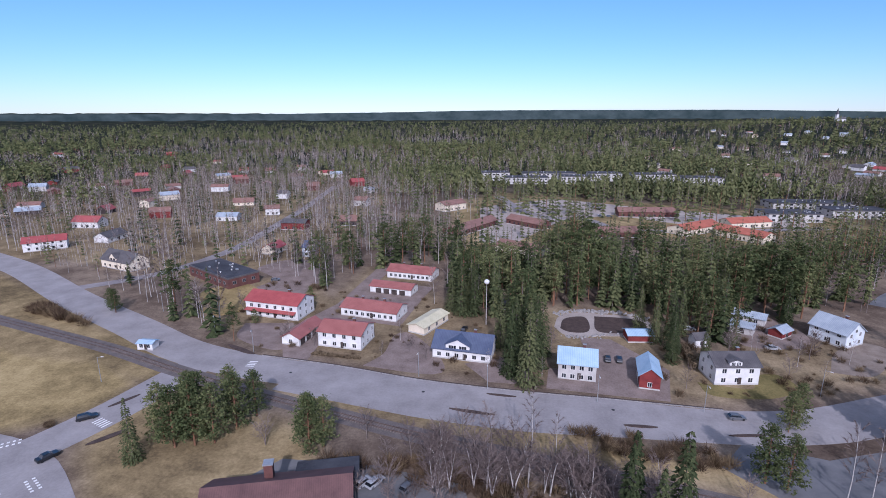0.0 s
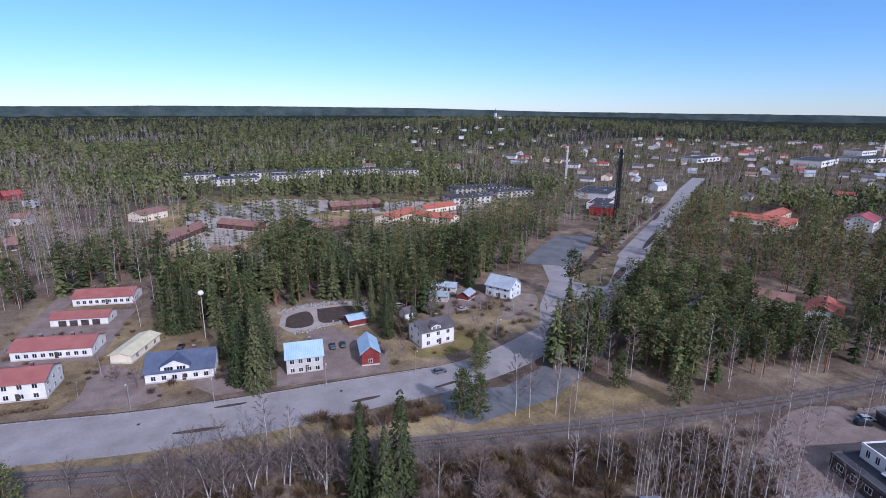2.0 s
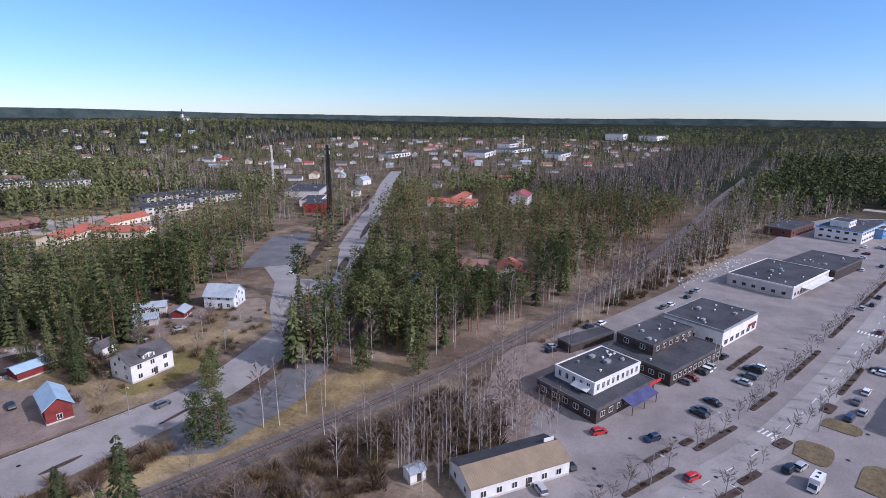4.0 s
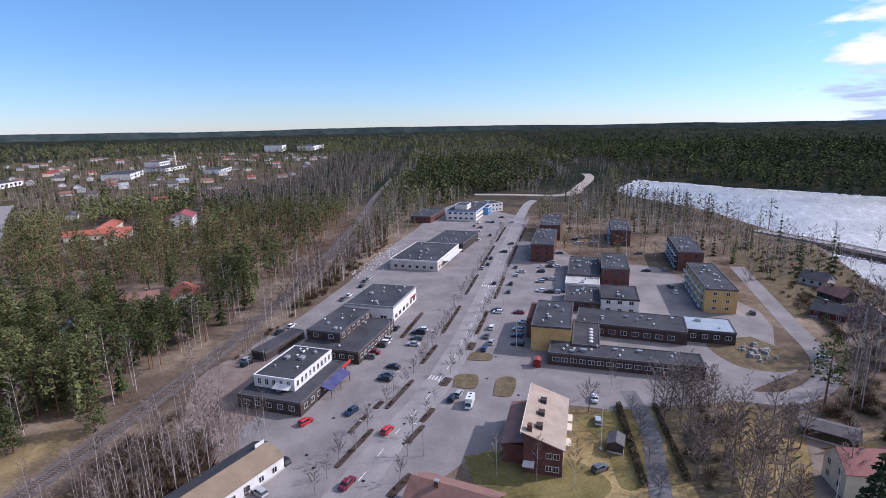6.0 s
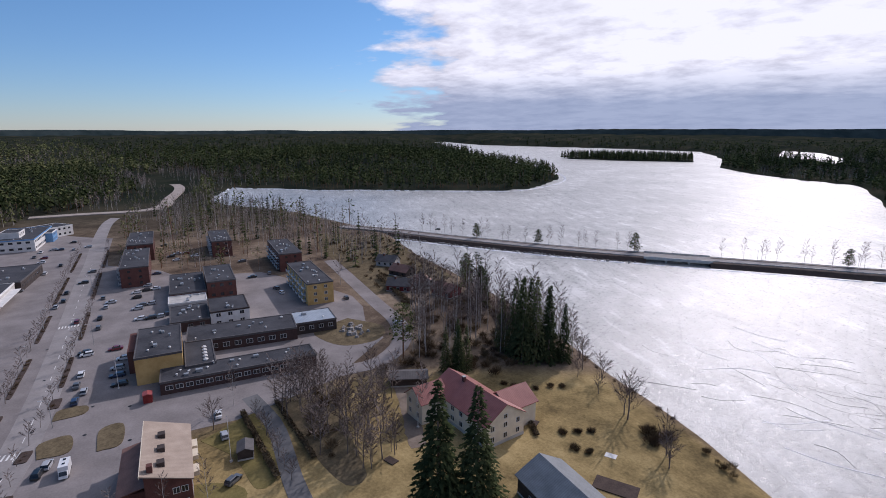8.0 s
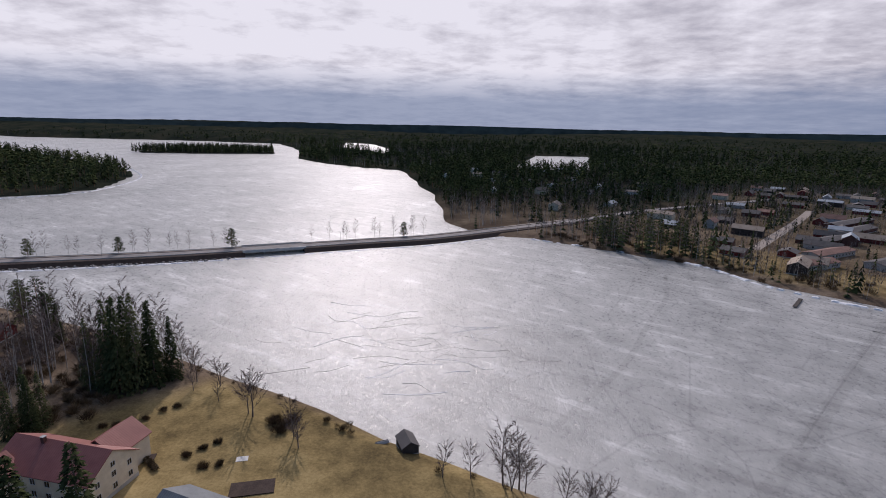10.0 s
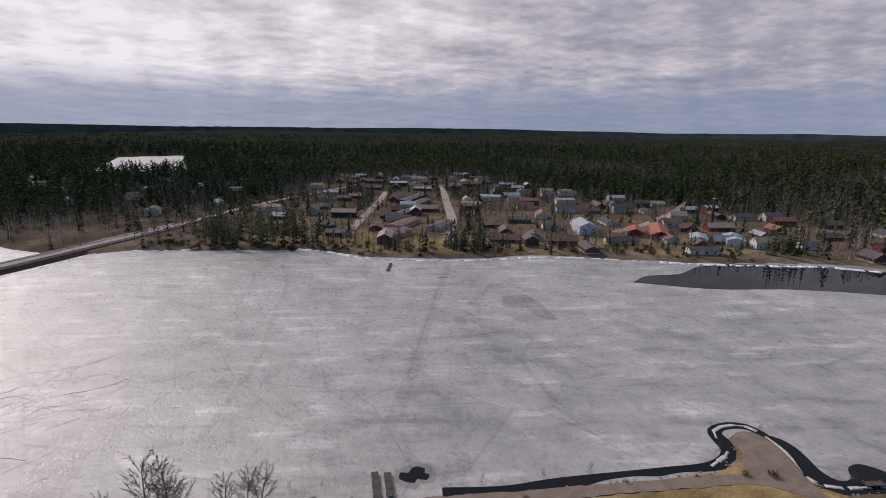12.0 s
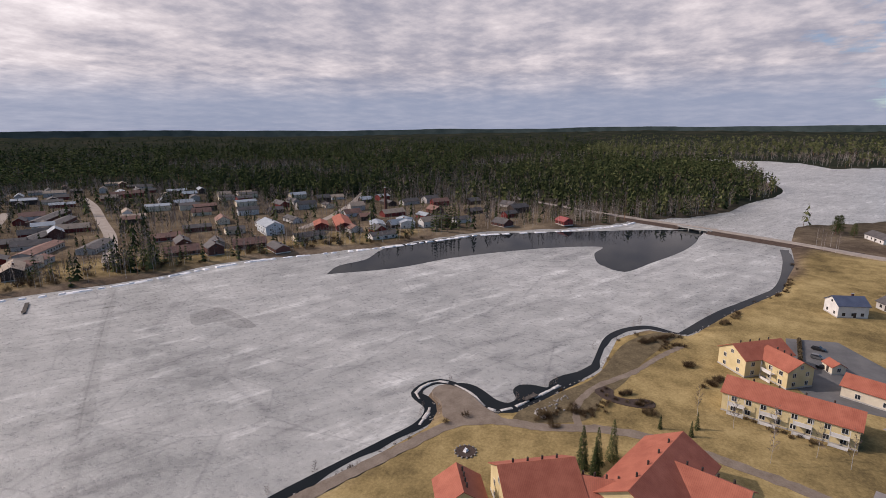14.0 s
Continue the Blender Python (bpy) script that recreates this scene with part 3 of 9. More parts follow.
def lake_away(x, y):
    d = np.minimum(np.minimum(away(x, y, BAY), away(x, y, SOUTH)), np.minimum(away(x, y, WEST), np.minimum(away(x, y, POND), away(x, y, FIELD_ICE))))
    d = np.where(np.hypot(x, y) > 320, d + 6 * waves(x, y, 26, 3), d)
    return np.maximum(d, -away(x, y, ISLE))


ICE_Z = -1.5


def hill(x, y):
    r = np.hypot(x, y)
    h = np.clip((r - 900) / 3600, 0, 1) ** 1.3 * 40
    h = h * (1 + 0.35 * waves(x, y, 520, 1)) + np.clip((r - 700) / 1500, 0, 1) * 5 * waves(x, y, 230, 2)
    # the church hill in the north-east
    h = h + 30 * np.exp(-(((x - 850) / 460) ** 2 + ((y - 1640) / 420) ** 2))
    # the wooded point in the lake
    h = h + 26 * np.exp(-(((x - 900) / 330) ** 2 + ((y + 560) / 260) ** 2)) + 14 * np.exp(-(((x + 760) / 220) ** 2 + ((y - 20) / 110) ** 2))
    return h


def land(x, y, d=None):
    """Height of the bare ground; arrays."""
    d = lake_away(x, y) if d is None else d
    rise = np.clip((d + 3) / 9, 0, 1)
    shore = ICE_Z - 2.0 + rise**0.8 * (2.0 - ICE_Z)
    far = np.clip((d - 10) / 250, 0, 1)
    return shore + np.maximum(hill(x, y), 0) * far


# roads and rails by their middle lines
MAIN = [(-300, 240), (-235, 213), (-175, 180), (-128, 157), (-100, 143), (-74, 136), (-48, 133), (-22, 128.5), (5, 126.5), (32, 126), (58, 125), (80, 129), (105, 140), (132, 152), (158, 176), (215, 224), (328, 314), (420, 392), (520, 470)]
RAIL = [(-420, 214), (-300, 185), (-187, 156), (-152, 147), (-122, 139), (-95, 130), (-65, 121), (-37, 114), (-16, 109), (20, 102), (60, 94), (92, 88), (140, 81), (190, 77), (240, 76), (300, 77), (420, 82), (540, 91), (720, 99), (909, 110), (1334, 140), (1800, 168)]
BLVD = [(40, 43), (70, 31), (94, 20.5), (111, 15), (136, 6), (172, -2.5), (230, -13.5), (300, -26), (340, -34), (432, -50), (500, -66), (548, -90)]
SIDE = [(-88, 141), (-92, 122), (-95, 108), (-99, 96), (-104, 84), (-112, 66), (-122, 44)]
CROSS = [(-160, 62), (-128, 84), (-104, 84), (-84, 72), (-60, 50)]
UPPER = [(-190, 186), (-165, 214), (-155, 250), (-155, 286), (-162, 345), (-169, 400), (-190, 520)]
DRIVE = [(128, -20), (136, -48), (132, -73), (130, -88), (139, -103), (156, -113), (180, -119), (219, -129), (262, -140)]
CAUSE = [(350, -196), (310, -216), (263, -233), (192, -264), (133, -297), (84, -326), (46, -348), (-5, -392), (-60, -441), (-140, -520), (-300, -640)]
FAR_ROAD = [(556, -14), (550, -53), (540, -95), (560, -118), (616, -137), (690, -164), (753, -178), (823, -178), (900, -166), (1043, -143), (1250, -150)]
WEST_BRIDGE = [(-560, -150), (-500, -75), (-459, -15), (-431, 30), (-394, 82), (-360, 125), (-330, 190), (-300, 240)]
BANK_ST = [(-205, -290), (-256, -359), (-300, -430), (-360, -527), (-420, -640)]
BANK_ST3 = [(-165, -362), (-189, -396), (-251, -485), (-300, -560)]
BANK_ST2 = [(-330, -250), (-390, -262), (-470, -290), (-560, -330)]
SCHOOL_RD = [(-20, 480), (0, 420), (20, 385), (48, 380), (66, 352), (110, 350), (200, 372)]


def line_away(x, y, pts):
    p = np.array(pts, float)
    best = np.full(np.shape(x), 1e12)
    for (ax, ay), (bx, by) in zip(p[:-1], p[1:]):
        dx, dy = bx - ax, by - ay
        t = np.clip(((x - ax) * dx + (y - ay) * dy) / (dx * dx + dy * dy), 0, 1)
        best = np.minimum(best, (x - ax - t * dx) ** 2 + (y - ay - t * dy) ** 2)
    return np.sqrt(best)


# open ground: outline
YARD = [(92, 45), (104, 54), (118, 60), (140, 73), (165, 70), (192, 62), (240, 53), (310, 44), (372, 32), (455, 22), (520, -5), (560, -60), (548, -96), (470, -72), (432, -58), (360, -44), (330, -40), (300, -60), (280, -64), (262, -100), (222, -112), (196, -116), (180, -112), (165, -104), (146, -100), (134, -80), (128, -70), (124, -40), (128, -22), (112, -16), (104, -4), (96, 3), (82, 12), (70, 26), (60, 40), (72, 48)]
MEADOW = [(-185, 146), (-150, 136), (-122, 127), (-103, 118), (-103, 108), (-113, 100), (-140, 92), (-175, 90), (-230, 110), (-240, 140)]
PARK = [(104, -2), (128, -24), (126, -50), (126, -75), (112, -100), (98, -118), (80, -138), (60, -132), (43, -125), (23, -114), (7, -108), (-36, -90), (-60, -76), (-84, -64), (-118, -50), (-130, -38), (-152, -20), (-197, -9), (-208, 14), (-241, 33), (-283, 60), (-338, 76), (-380, 90), (-350, 130), (-260, 140), (-180, 100), (-110, 60), (-40, 30), (40, -20), (80, -6)]
VERGE = [(-125, 133), (-95, 124), (-60, 127), (-25, 118), (15, 115), (45, 108), (90, 108), (118, 100), (112, 90), (60, 99), (0, 110), (-60, 124)]
SCHOOL = [(-60, 425), (-20, 500), (60, 480), (170, 440), (240, 400), (230, 340), (150, 300), (90, 335), (40, 335), (-10, 265), (-30, 275), (-40, 330)]
SUBURB = [(-330, 190), (-230, 232), (-130, 205), (-100, 250), (-110, 420), (-160, 640), (-420, 700), (-520, 420)]
TOWN = [(330, 330), (300, 520), (420, 900), (900, 1100), (1500, 800), (1500, 350), (800, 260), (480, 300)]
BANK = [(-130, -300), (-180, -258), (-250, -220), (-330, -150), (-400, -80), (-470, -60), (-520, -180), (-480, -420), (-520, -700), (-330, -760), (-200, -600), (-110, -480)]
BANK_LAWN = [(-84, -356), (-118, -326), (-150, -286), (-190, -258), (-250, -226), (-300, -186), (-338, -152), (-372, -160), (-340, -204), (-300, -232), (-232, -268), (-190, -330), (-140, -372), (-100, -384)]
GROVE = [(-96, 104), (-90, 88), (-76, 76), (-50, 80), (-38, 94), (-44, 106), (-70, 114), (-88, 116)]
LOTS = [(-130, 190), (-75, 145), (0, 137), (60, 135), (100, 150), (118, 160), (108, 190), (60, 168), (52, 196), (14, 198), (12, 150), (-8, 190), (-26, 200), (-40, 236), (-66, 240), (-72, 200), (-108, 222)]
WEST_STRIP = [(-360, 250), (-240, 206), (-175, 172), (-128, 150), (-104, 138), (-110, 120), (-130, 92), (-180, 84), (-260, 100), (-380, 170)]
ROADS = [(MAIN, 10), (RAIL, 8.5), (BLVD, 14), (SIDE, 9), (CROSS, 8), (UPPER, 6), (DRIVE, 6), (CAUSE, 12), (FAR_ROAD, 15), (WEST_BRIDGE, 6), (BANK_ST, 6), (BANK_ST2, 5), (BANK_ST3, 5), (SCHOOL_RD, 6)]


def in_any(x, y, outlines, grow=0.0):
    out = np.zeros(np.shape(x), bool)
    for o in outlines:
        out |= away(x, y, o) < grow
    return out


# ---- ground sheet ----
def build_ground():
    rings = np.r_[0.0, np.geomspace(6, 4950, 225)]
    turns = np.linspace(0, 2 * np.pi, 620, endpoint=False)
    rr, aa = np.meshgrid(rings, turns, indexing="ij")
    x, y = rr * np.cos(aa), rr * np.sin(aa)
    d = lake_away(x, y)
    z = land(x, y, d)
    r = np.hypot(x, y)
    wild = np.clip((r - 1500) / 700, 0, 1) * np.clip((d - 8) / 30, 0, 1)
    jag = np.random.default_rng(2).uniform(0, 1, x.shape)
    z = z + wild * (11 + 7 * jag)
    edge = 5 * waves(x, y, 14, 8)
    grass = np.zeros(x.shape)
    for o, k in ((MEADOW, 1.0), (PARK, 1.0), (VERGE, 0.8), (SCHOOL, 0.75), (LOTS, 0.4), (BANK, 0.12), (BANK_LAWN, 0.75), (SUBURB, 0.45), (TOWN, 0.2), (WEST_STRIP, 0.75), (GROVE, 0.7)):
        grass = np.maximum(grass, k * np.clip(0.5 - (away(x, y, o) + edge) / 7, 0, 1))
    settled = np.minimum(np.minimum(away(x, y, TOWN), away(x, y, SUBURB)), np.minimum(away(x, y, BANK), away(x, y, SCHOOL)))
    # ground darkens with distance: far crowns and the shade among them, as colour
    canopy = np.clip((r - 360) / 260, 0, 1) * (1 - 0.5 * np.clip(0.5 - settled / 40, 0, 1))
    n, k = x.shape
    idx = np.arange(n * k).reshape(n, k)
    nxt = np.roll(idx, -1, 1)
    quads = np.stack([idx[:-1], idx[1:], nxt[1:], nxt[:-1]], -1).reshape(-1, 4)
    me = bpy.data.meshes.new("ground")
    me.vertices.add(n * k)
    me.vertices.foreach_set("co", np.stack([x, y, z], -1).astype(np.float32).ravel())
    me.loops.add(quads.size)
    me.loops.foreach_set("vertex_index", quads.astype(np.int32).ravel())
    me.polygons.add(len(quads))
    me.polygons.foreach_set("loop_start", np.arange(0, quads.size, 4, dtype=np.int32))
    me.update(calc_edges=True)
    me.validate()
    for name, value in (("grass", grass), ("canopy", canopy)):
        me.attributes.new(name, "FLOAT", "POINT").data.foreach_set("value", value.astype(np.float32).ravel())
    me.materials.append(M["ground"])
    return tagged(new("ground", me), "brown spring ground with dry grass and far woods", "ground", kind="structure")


build_ground()


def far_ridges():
    """Wooded ridges closing the horizon all round, distance haze in their colour."""
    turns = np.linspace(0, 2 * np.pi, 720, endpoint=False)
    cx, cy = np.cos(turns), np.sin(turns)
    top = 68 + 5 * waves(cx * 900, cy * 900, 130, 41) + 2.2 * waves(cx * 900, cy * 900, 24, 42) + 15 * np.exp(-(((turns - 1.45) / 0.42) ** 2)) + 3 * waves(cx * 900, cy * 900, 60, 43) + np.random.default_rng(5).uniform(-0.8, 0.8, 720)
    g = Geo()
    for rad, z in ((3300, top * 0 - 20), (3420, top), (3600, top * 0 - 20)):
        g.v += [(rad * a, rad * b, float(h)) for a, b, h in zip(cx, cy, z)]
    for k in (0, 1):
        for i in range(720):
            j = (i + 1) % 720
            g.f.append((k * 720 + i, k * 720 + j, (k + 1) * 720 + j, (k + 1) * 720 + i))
    return tagged(part("far_ridges", g, M["ridge"]), "wooded ridges along the horizon, haze in their blue tint", "backdrop", kind="structure")


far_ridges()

# ---- lake ----
def melt(name, pts, near, far, z, seed, label, swing=1.0):
    """A strip of meltwater with a slowly wandering edge, from near to far out on the ice (to the right of the line)."""
    line = smooth_line(pts, 1.5)
    k = np.arange(len(line)) * 1.5
    far = far * np.clip(k / 12, 0.05, 1)
    wob = waves(k, 0 * k, 5.0, seed) * 0.9 + waves(k, 0 * k, 1.8, seed + 1) * 0.3
    t = np.gradient(line, axis=0)
    t /= np.linalg.norm(t, axis=1)[:, None] + 1e-9
    n = np.c_[t[:, 1], -t[:, 0]]
    a, b = line + near * n, line + np.maximum(far + swing * wob, -0.6)[:, None] * n
    g = Geo()
    m = len(line)
    g.v += [(x, y, ICE_Z + z) for x, y in a] + [(x, y, ICE_Z + z) for x, y in b]
    g.f += [(i, m + i, m + i + 1, i + 1) for i in range(m - 1)]
    ob = tagged(part(name, g, M["water"]), label, "water", kind="structure")
    return ob


slab("lake_ice", [(-1500, -450), (-560, -200), (-300, -420), (0, -460), (60, -900), (300, -1150), (420, -2150), (2700, -2200), (2700, -1700), (1300, -700), (760, -180), (300, -100), (120, -120), (60, -100), (-60, -40), (-180, 40), (-330, 110), (-520, 320), (-700, 560), (-1100, 700), (-1500, 500)], ICE_Z - 0.4, ICE_Z, M["ice"], label="grey-white lake ice with melting patches and tracks", category="lake ice")
slab("field_snow", FIELD_ICE, ICE_Z - 0.4, ICE_Z, M["ice"], label="snow-covered far field among woods", category="snow field")
slab("open_water", [(-232, -160), (-250, -164), (-268, -157), (-300, -160), (-332, -142), (-361, -117), (-392, -63), (-431, 25), (-400, 28), (-370, 22), (-345, 13), (-318, 0), (-292, -13), (-300, -24), (-308, -29), (-330, -33), (-350, -31), (-338, -58), (-317, -84), (-290, -110), (-257, -131)], ICE_Z, ICE_Z + 0.03, M["water"], 5.0, "dark open water between shore and ice", "water")
melt("shore_melt_water", BAY[16:34], -2.5, 0.6, 0.035, 31, "dark meltwater strip along the lake bank", 1.5)
slab("cove_water", [(-138, -57), (-141.5, -54), (-143.5, -50), (-143, -46), (-140.5, -42), (-137.5, -38), (-137, -34.5), (-140, -33), (-144.5, -35), (-148.5, -34), (-150, -30), (-150, -26), (-154, -26), (-159, -23.5), (-164, -19), (-170, -15.5), (-152, -19), (-133, -30), (-129, -40), (-136, -48)], ICE_Z, ICE_Z + 0.05, M["water"], 1.0, "dark meltwater in the cove behind the pier", "water")
slab("dock_thaw", [(-52.5, -88.5), (-54.5, -92), (-57.5, -91.6), (-60, -92.2), (-62.2, -89), (-62, -86), (-60, -83.6), (-57, -84.6), (-55, -83.8), (-53, -86.6)], ICE_Z, ICE_Z + 0.02, M["thaw_ice"], 2.0, "darker wet ice round the melted water", "lake ice")
slab("dock_water", [(-53.8, -88.9), (-55.2, -90.6), (-56.6, -89.5), (-57.9, -90.4), (-59.4, -90.5), (-60.6, -88.8), (-59.7, -87.4), (-60.4, -86.4), (-58.8, -85.1), (-57.3, -86.6), (-56, -85.7), (-54.4, -87.4)], ICE_Z, ICE_Z + 0.045, M["water"], 2.0, "melted dark water beside the jetty", "water")


def rim(name, pts, offset, width, seed, material, label, height=0.35, gaps=0.3):
    """A broken bank of snow or stones along a shore line."""
    r = np.random.default_rng(seed)
    line = sides_of(smooth_line(pts, 2.5), offset)
    g = Geo()
    for (x, y), (u, v) in zip(line[:-1], line[1:]):
        if r.uniform() < gaps:
            continue
        w, h = width * r.uniform(0.5, 1.3), height * r.uniform(0.5, 1.2)
        t = np.array([u - x, v - y]) / (np.hypot(u - x, v - y) + 1e-6)
        nrm = np.array([-t[1], t[0]]) * w / 2
        e = t * 0.4
        a = [(x - nrm[0] - e[0], y - nrm[1] - e[1], ICE_Z), (u - nrm[0] + e[0], v - nrm[1] + e[1], ICE_Z), (u + nrm[0] + e[0], v + nrm[1] + e[1], ICE_Z), (x + nrm[0] - e[0], y + nrm[1] - e[1], ICE_Z)]
        cx, cy = (x + u) / 2, (y + v) / 2
        b = [(cx + (p[0] - cx) * 0.6, cy + (p[1] - cy) * 0.6, ICE_Z + h) for p in a]
        g.hull(a, b)
    return tagged(part(name, g, material), label, "snow", kind="stuff")


rim("shore_snow", BAY[36:50], 2.2, 3.2, 4, M["snow"], "leftover snow along the far bank", 0.5, 0.35)
rim("pier_snow", BAY[20:28], 1.0, 1.1, 6, M["old_snow"], "strip of old snow on the pier bank", 0.25, 0.14)
rim("causeway_snow", CAUSE[1:8], -13.5, 2.0, 7, M["snow"], "thin snow edge along the causeway foot", 0.3, 0.2)
rim("south_shore_snow", SOUTH[4:14], -3, 3.5, 8, M["snow"], "snow edge below the wooded point", 0.6, 0.3)

melt("shore_water", [(-209, 14), (-241, 30), (-283, 56), (-338, 70), (-380, 76)], -3.0, 2.6, 0.045, 35, "dark melted water along the shore", 1.0)

# ---- roads, yards, rails ----
Z = 0.03


def road(name, pts, left, right, material, z, label, step=4.0, rough=0.0):
    return tagged(part(name, ribbon(pts, left, right, -0.3, z, step, rough), material), label, "road", kind="structure")


road("railway_bed", RAIL, 2.9, 2.9, M["ballast"], 0.10, "dark ballast bed of the railway")
road("road_main", MAIN, 6.6, 7.4, M["road"], 0.06, "wide bleached grey asphalt road")
road("road_shoulder", [(-60, 126), (-45, 123.5), (-31, 121), (-15, 118.5), (8, 117), (28, 118), (50, 119), (66, 120)], 3.2, 2.4, M["road"], 0.052, "bleached asphalt shoulder of the main road")
for off, lab in ((6.75, "low grey kerb along the main road"),):
    side = sides_of(smooth_line(MAIN[5:11], 3.0), off)
    tagged(part("kerb", ribbon(side, 0.14, 0.14, -0.1, 0.17, 0), M["stone"]), lab, "kerb", kind="structure")
    # the dark line beside the kerb is its shadow, laid as a strip
    tagged(part("kerb_shadow", ribbon(sides_of(side, 0.5), 0.32, 0.32, -0.1, 0.07, 0), M["soil"]), "dark strip behind the kerb, painted as its shadow", "verge", kind="structure")
road("road_side", SIDE, 6.0, 6.0, M["road"], 0.07, "asphalt road over the level crossing")
road("road_cross", CROSS, 8.0, 7.0, M["road"], 0.055, "asphalt cross road at the junction")
road("road_upper", UPPER, 3.2, 3.2, M["asphalt"], 0.05, "narrow asphalt street into the suburb")
slab("parking_yard", YARD, -0.3, 0.04, M["asphalt"], 0.0, "bleached asphalt of the shop car parks", "car park")
road("road_boulevard", BLVD, 4.0, 4.0, M["road"], 0.075, "shopping street asphalt between rows of small trees")
road("road_drive", DRIVE, 3.4, 3.4, M["asphalt"], 0.06, "pale curving drive past the flats")
road("road_far", FAR_ROAD, 6.0, 6.0, M["gravel"], 0.9, "pale road to the overpass", 8)
road("road_bank", BANK_ST, 4.0, 4.0, M["gravel"], 0.05, "pale street between the houses across the lake", 8)
road("road_bank_cross", BANK_ST2, 3.5, 3.5, M["gravel"], 0.05, "pale cross street across the lake", 8)
road("road_bank_lane", BANK_ST3, 3.5, 3.5, M["gravel"], 0.05, "pale lane between row houses across the lake", 8)
road("road_school", SCHOOL_RD, 4.0, 4.0, M["asphalt"], 0.05, "pale road beside the school", 6)
road("park_path", [(134, -47), (122, -47), (112, -46), (92, -41), (78, -38), (60, -30)], 2.2, 2.2, M["dark_road"], 0.074, "straight asphalt park path between bare trees")
road("shore_path", [(-30, -88), (-50, -79), (-70, -69), (-103, -52.5), (-119, -44), (-124.5, -34), (-126, -22), (-130, -10), (-131, 2), (-128, 16), (-122, 33), (-112, 52)], 1.7, 1.7, M["path"], 0.05, "grey trodden path along the lake bank", 1.5, 0.16)
road("bank_track", [(-129, -14), (-140, -16), (-153, -12), (-166, -3), (-180, 4), (-194, 12)], 1.0, 1.0, M["path"], 0.045, "narrow dirt track near the shore", 1.5, 0.16)
slab("bank_dirt", [(-125, -30), (-131, -30), (-146, -21), (-160, -13), (-188, -7), (-203, 3), (-204, 11), (-196, 8), (-176, 0), (-158, -5), (-146, -10), (-133, -13)], -1.0, 0.035, M["island"], 3.0, "brown trampled bank between the path and the water", "bank")
slab("pier_gravel", [(-119, -42), (-122, -48), (-128, -51), (-133, -56), (-138, -54), (-136.5, -47), (-130, -39), (-126, -33), (-122, -36)], -1.2, 0.06, M["path"], 1.5, "grey gravel top of the small pier", "pier")
road("village_lane", [(84, -69), (90, -72), (100, -77.5), (107, -81), (116, -84.5), (124, -87), (131, -84)], 2.1, 2.1, M["path"], 0.05, "grey yard drive beside the big red-roofed house", 1.5, 0.2)
slab("home_yard", [(-166, 44), (-176, 40), (-214, 46), (-216, 62), (-186, 74), (-160, 70)], -0.3, 0.045, M["dark_road"], 0, "asphalt courtyard of the red-roofed homes", "car park")
slab("side_parking", [(141, 222), (152, 234), (190, 268), (214, 261), (186, 232), (162, 208)], -0.3, 0.045, M["dark_road"], 0, "dark asphalt parking bay beside the main road", "car park")
slab("side_junction", [(106, 148), (118, 167), (138, 192), (149, 216), (162, 208), (150, 190), (160, 176), (140, 154)], -0.3, 0.048, M["road"], 0, "asphalt side junction", "road")
slab("verge_island", [(148, 188), (156, 177), (170, 188), (184, 203), (196, 216), (186, 219), (172, 210), (160, 200)], 0, 0.16, M["island"], 1.5, "trodden grass island beside the side junction", "traffic island")
slab("verge_island", [(115, 155), (121, 151), (130, 155), (139, 162), (135, 167), (124, 162)], 0, 0.16, M["island"], 1.0, "small dull grass island at the junction mouth", "traffic island")
MEDIAN = [(163, 202), (200, 233), (242, 266), (300, 309), (350, 346)]
tagged(part("planting_median", ribbon(MEDIAN, 2.2, 2.2, 0.0, 0.22, 3.0, 0.25), M["soil"]), "long dark planting strip beside the main road", "planting strip", kind="structure")
road("side_footpath", [(170, 202), (206, 231), (248, 264), (304, 305), (352, 342)], 1.2, 1.2, M["path"], 0.066, "pale footpath along the planting strip", 5)
slab("hall_parking", [(-44, 96), (-52, 84), (-44, 72), (-22, 74), (0, 84), (-4, 94), (-24, 97)], -0.3, 0.04, M["dark_road"], 0, "dark asphalt yard beside the hall", "car park")
# the darker asphalt stands for shade lying over the lay-by
slab("lane_yard", [(58, 118), (74, 114), (110, 128), (116, 122), (84, 104), (58, 100), (50, 108)], -0.3, 0.04, M["dark_road"], 0, "lay-by asphalt below the main road, shade in its dark colour", "road")
slab("dirt_yard", [(94, 48), (104, 49), (114, 53), (124, 50.5), (136, 56), (150, 58), (160, 64), (150, 75), (138, 76.5), (120, 70), (104, 60)], -0.3, 0.055, M["dirt"], 0.8, "bare brown dirt behind the shops", "yard")
slab("gravel_yard", [(-66, 142), (-58, 142), (-60, 176), (-36, 172), (-34, 198), (-32, 216), (-58, 222), (-56, 242), (-64, 242), (-66, 190), (-72, 172), (-70, 150)], -0.3, 0.05, M["dirt"], 0, "gravel yard between the red-roofed rows", "yard")
slab("house_yard", [(-10, 147), (-2, 137), (10, 137), (8, 147), (0, 154)], -0.3, 0.045, M["dirt"], 0, "gravel forecourt of the navy-roofed house", "yard")
slab("cottage_yard", [(14, 136), (46, 134), (50, 152), (36, 172), (26, 172), (28, 150), (15, 148)], -0.3, 0.045, M["dirt"], 0, "gravel yard between the cottage and red shed", "yard")
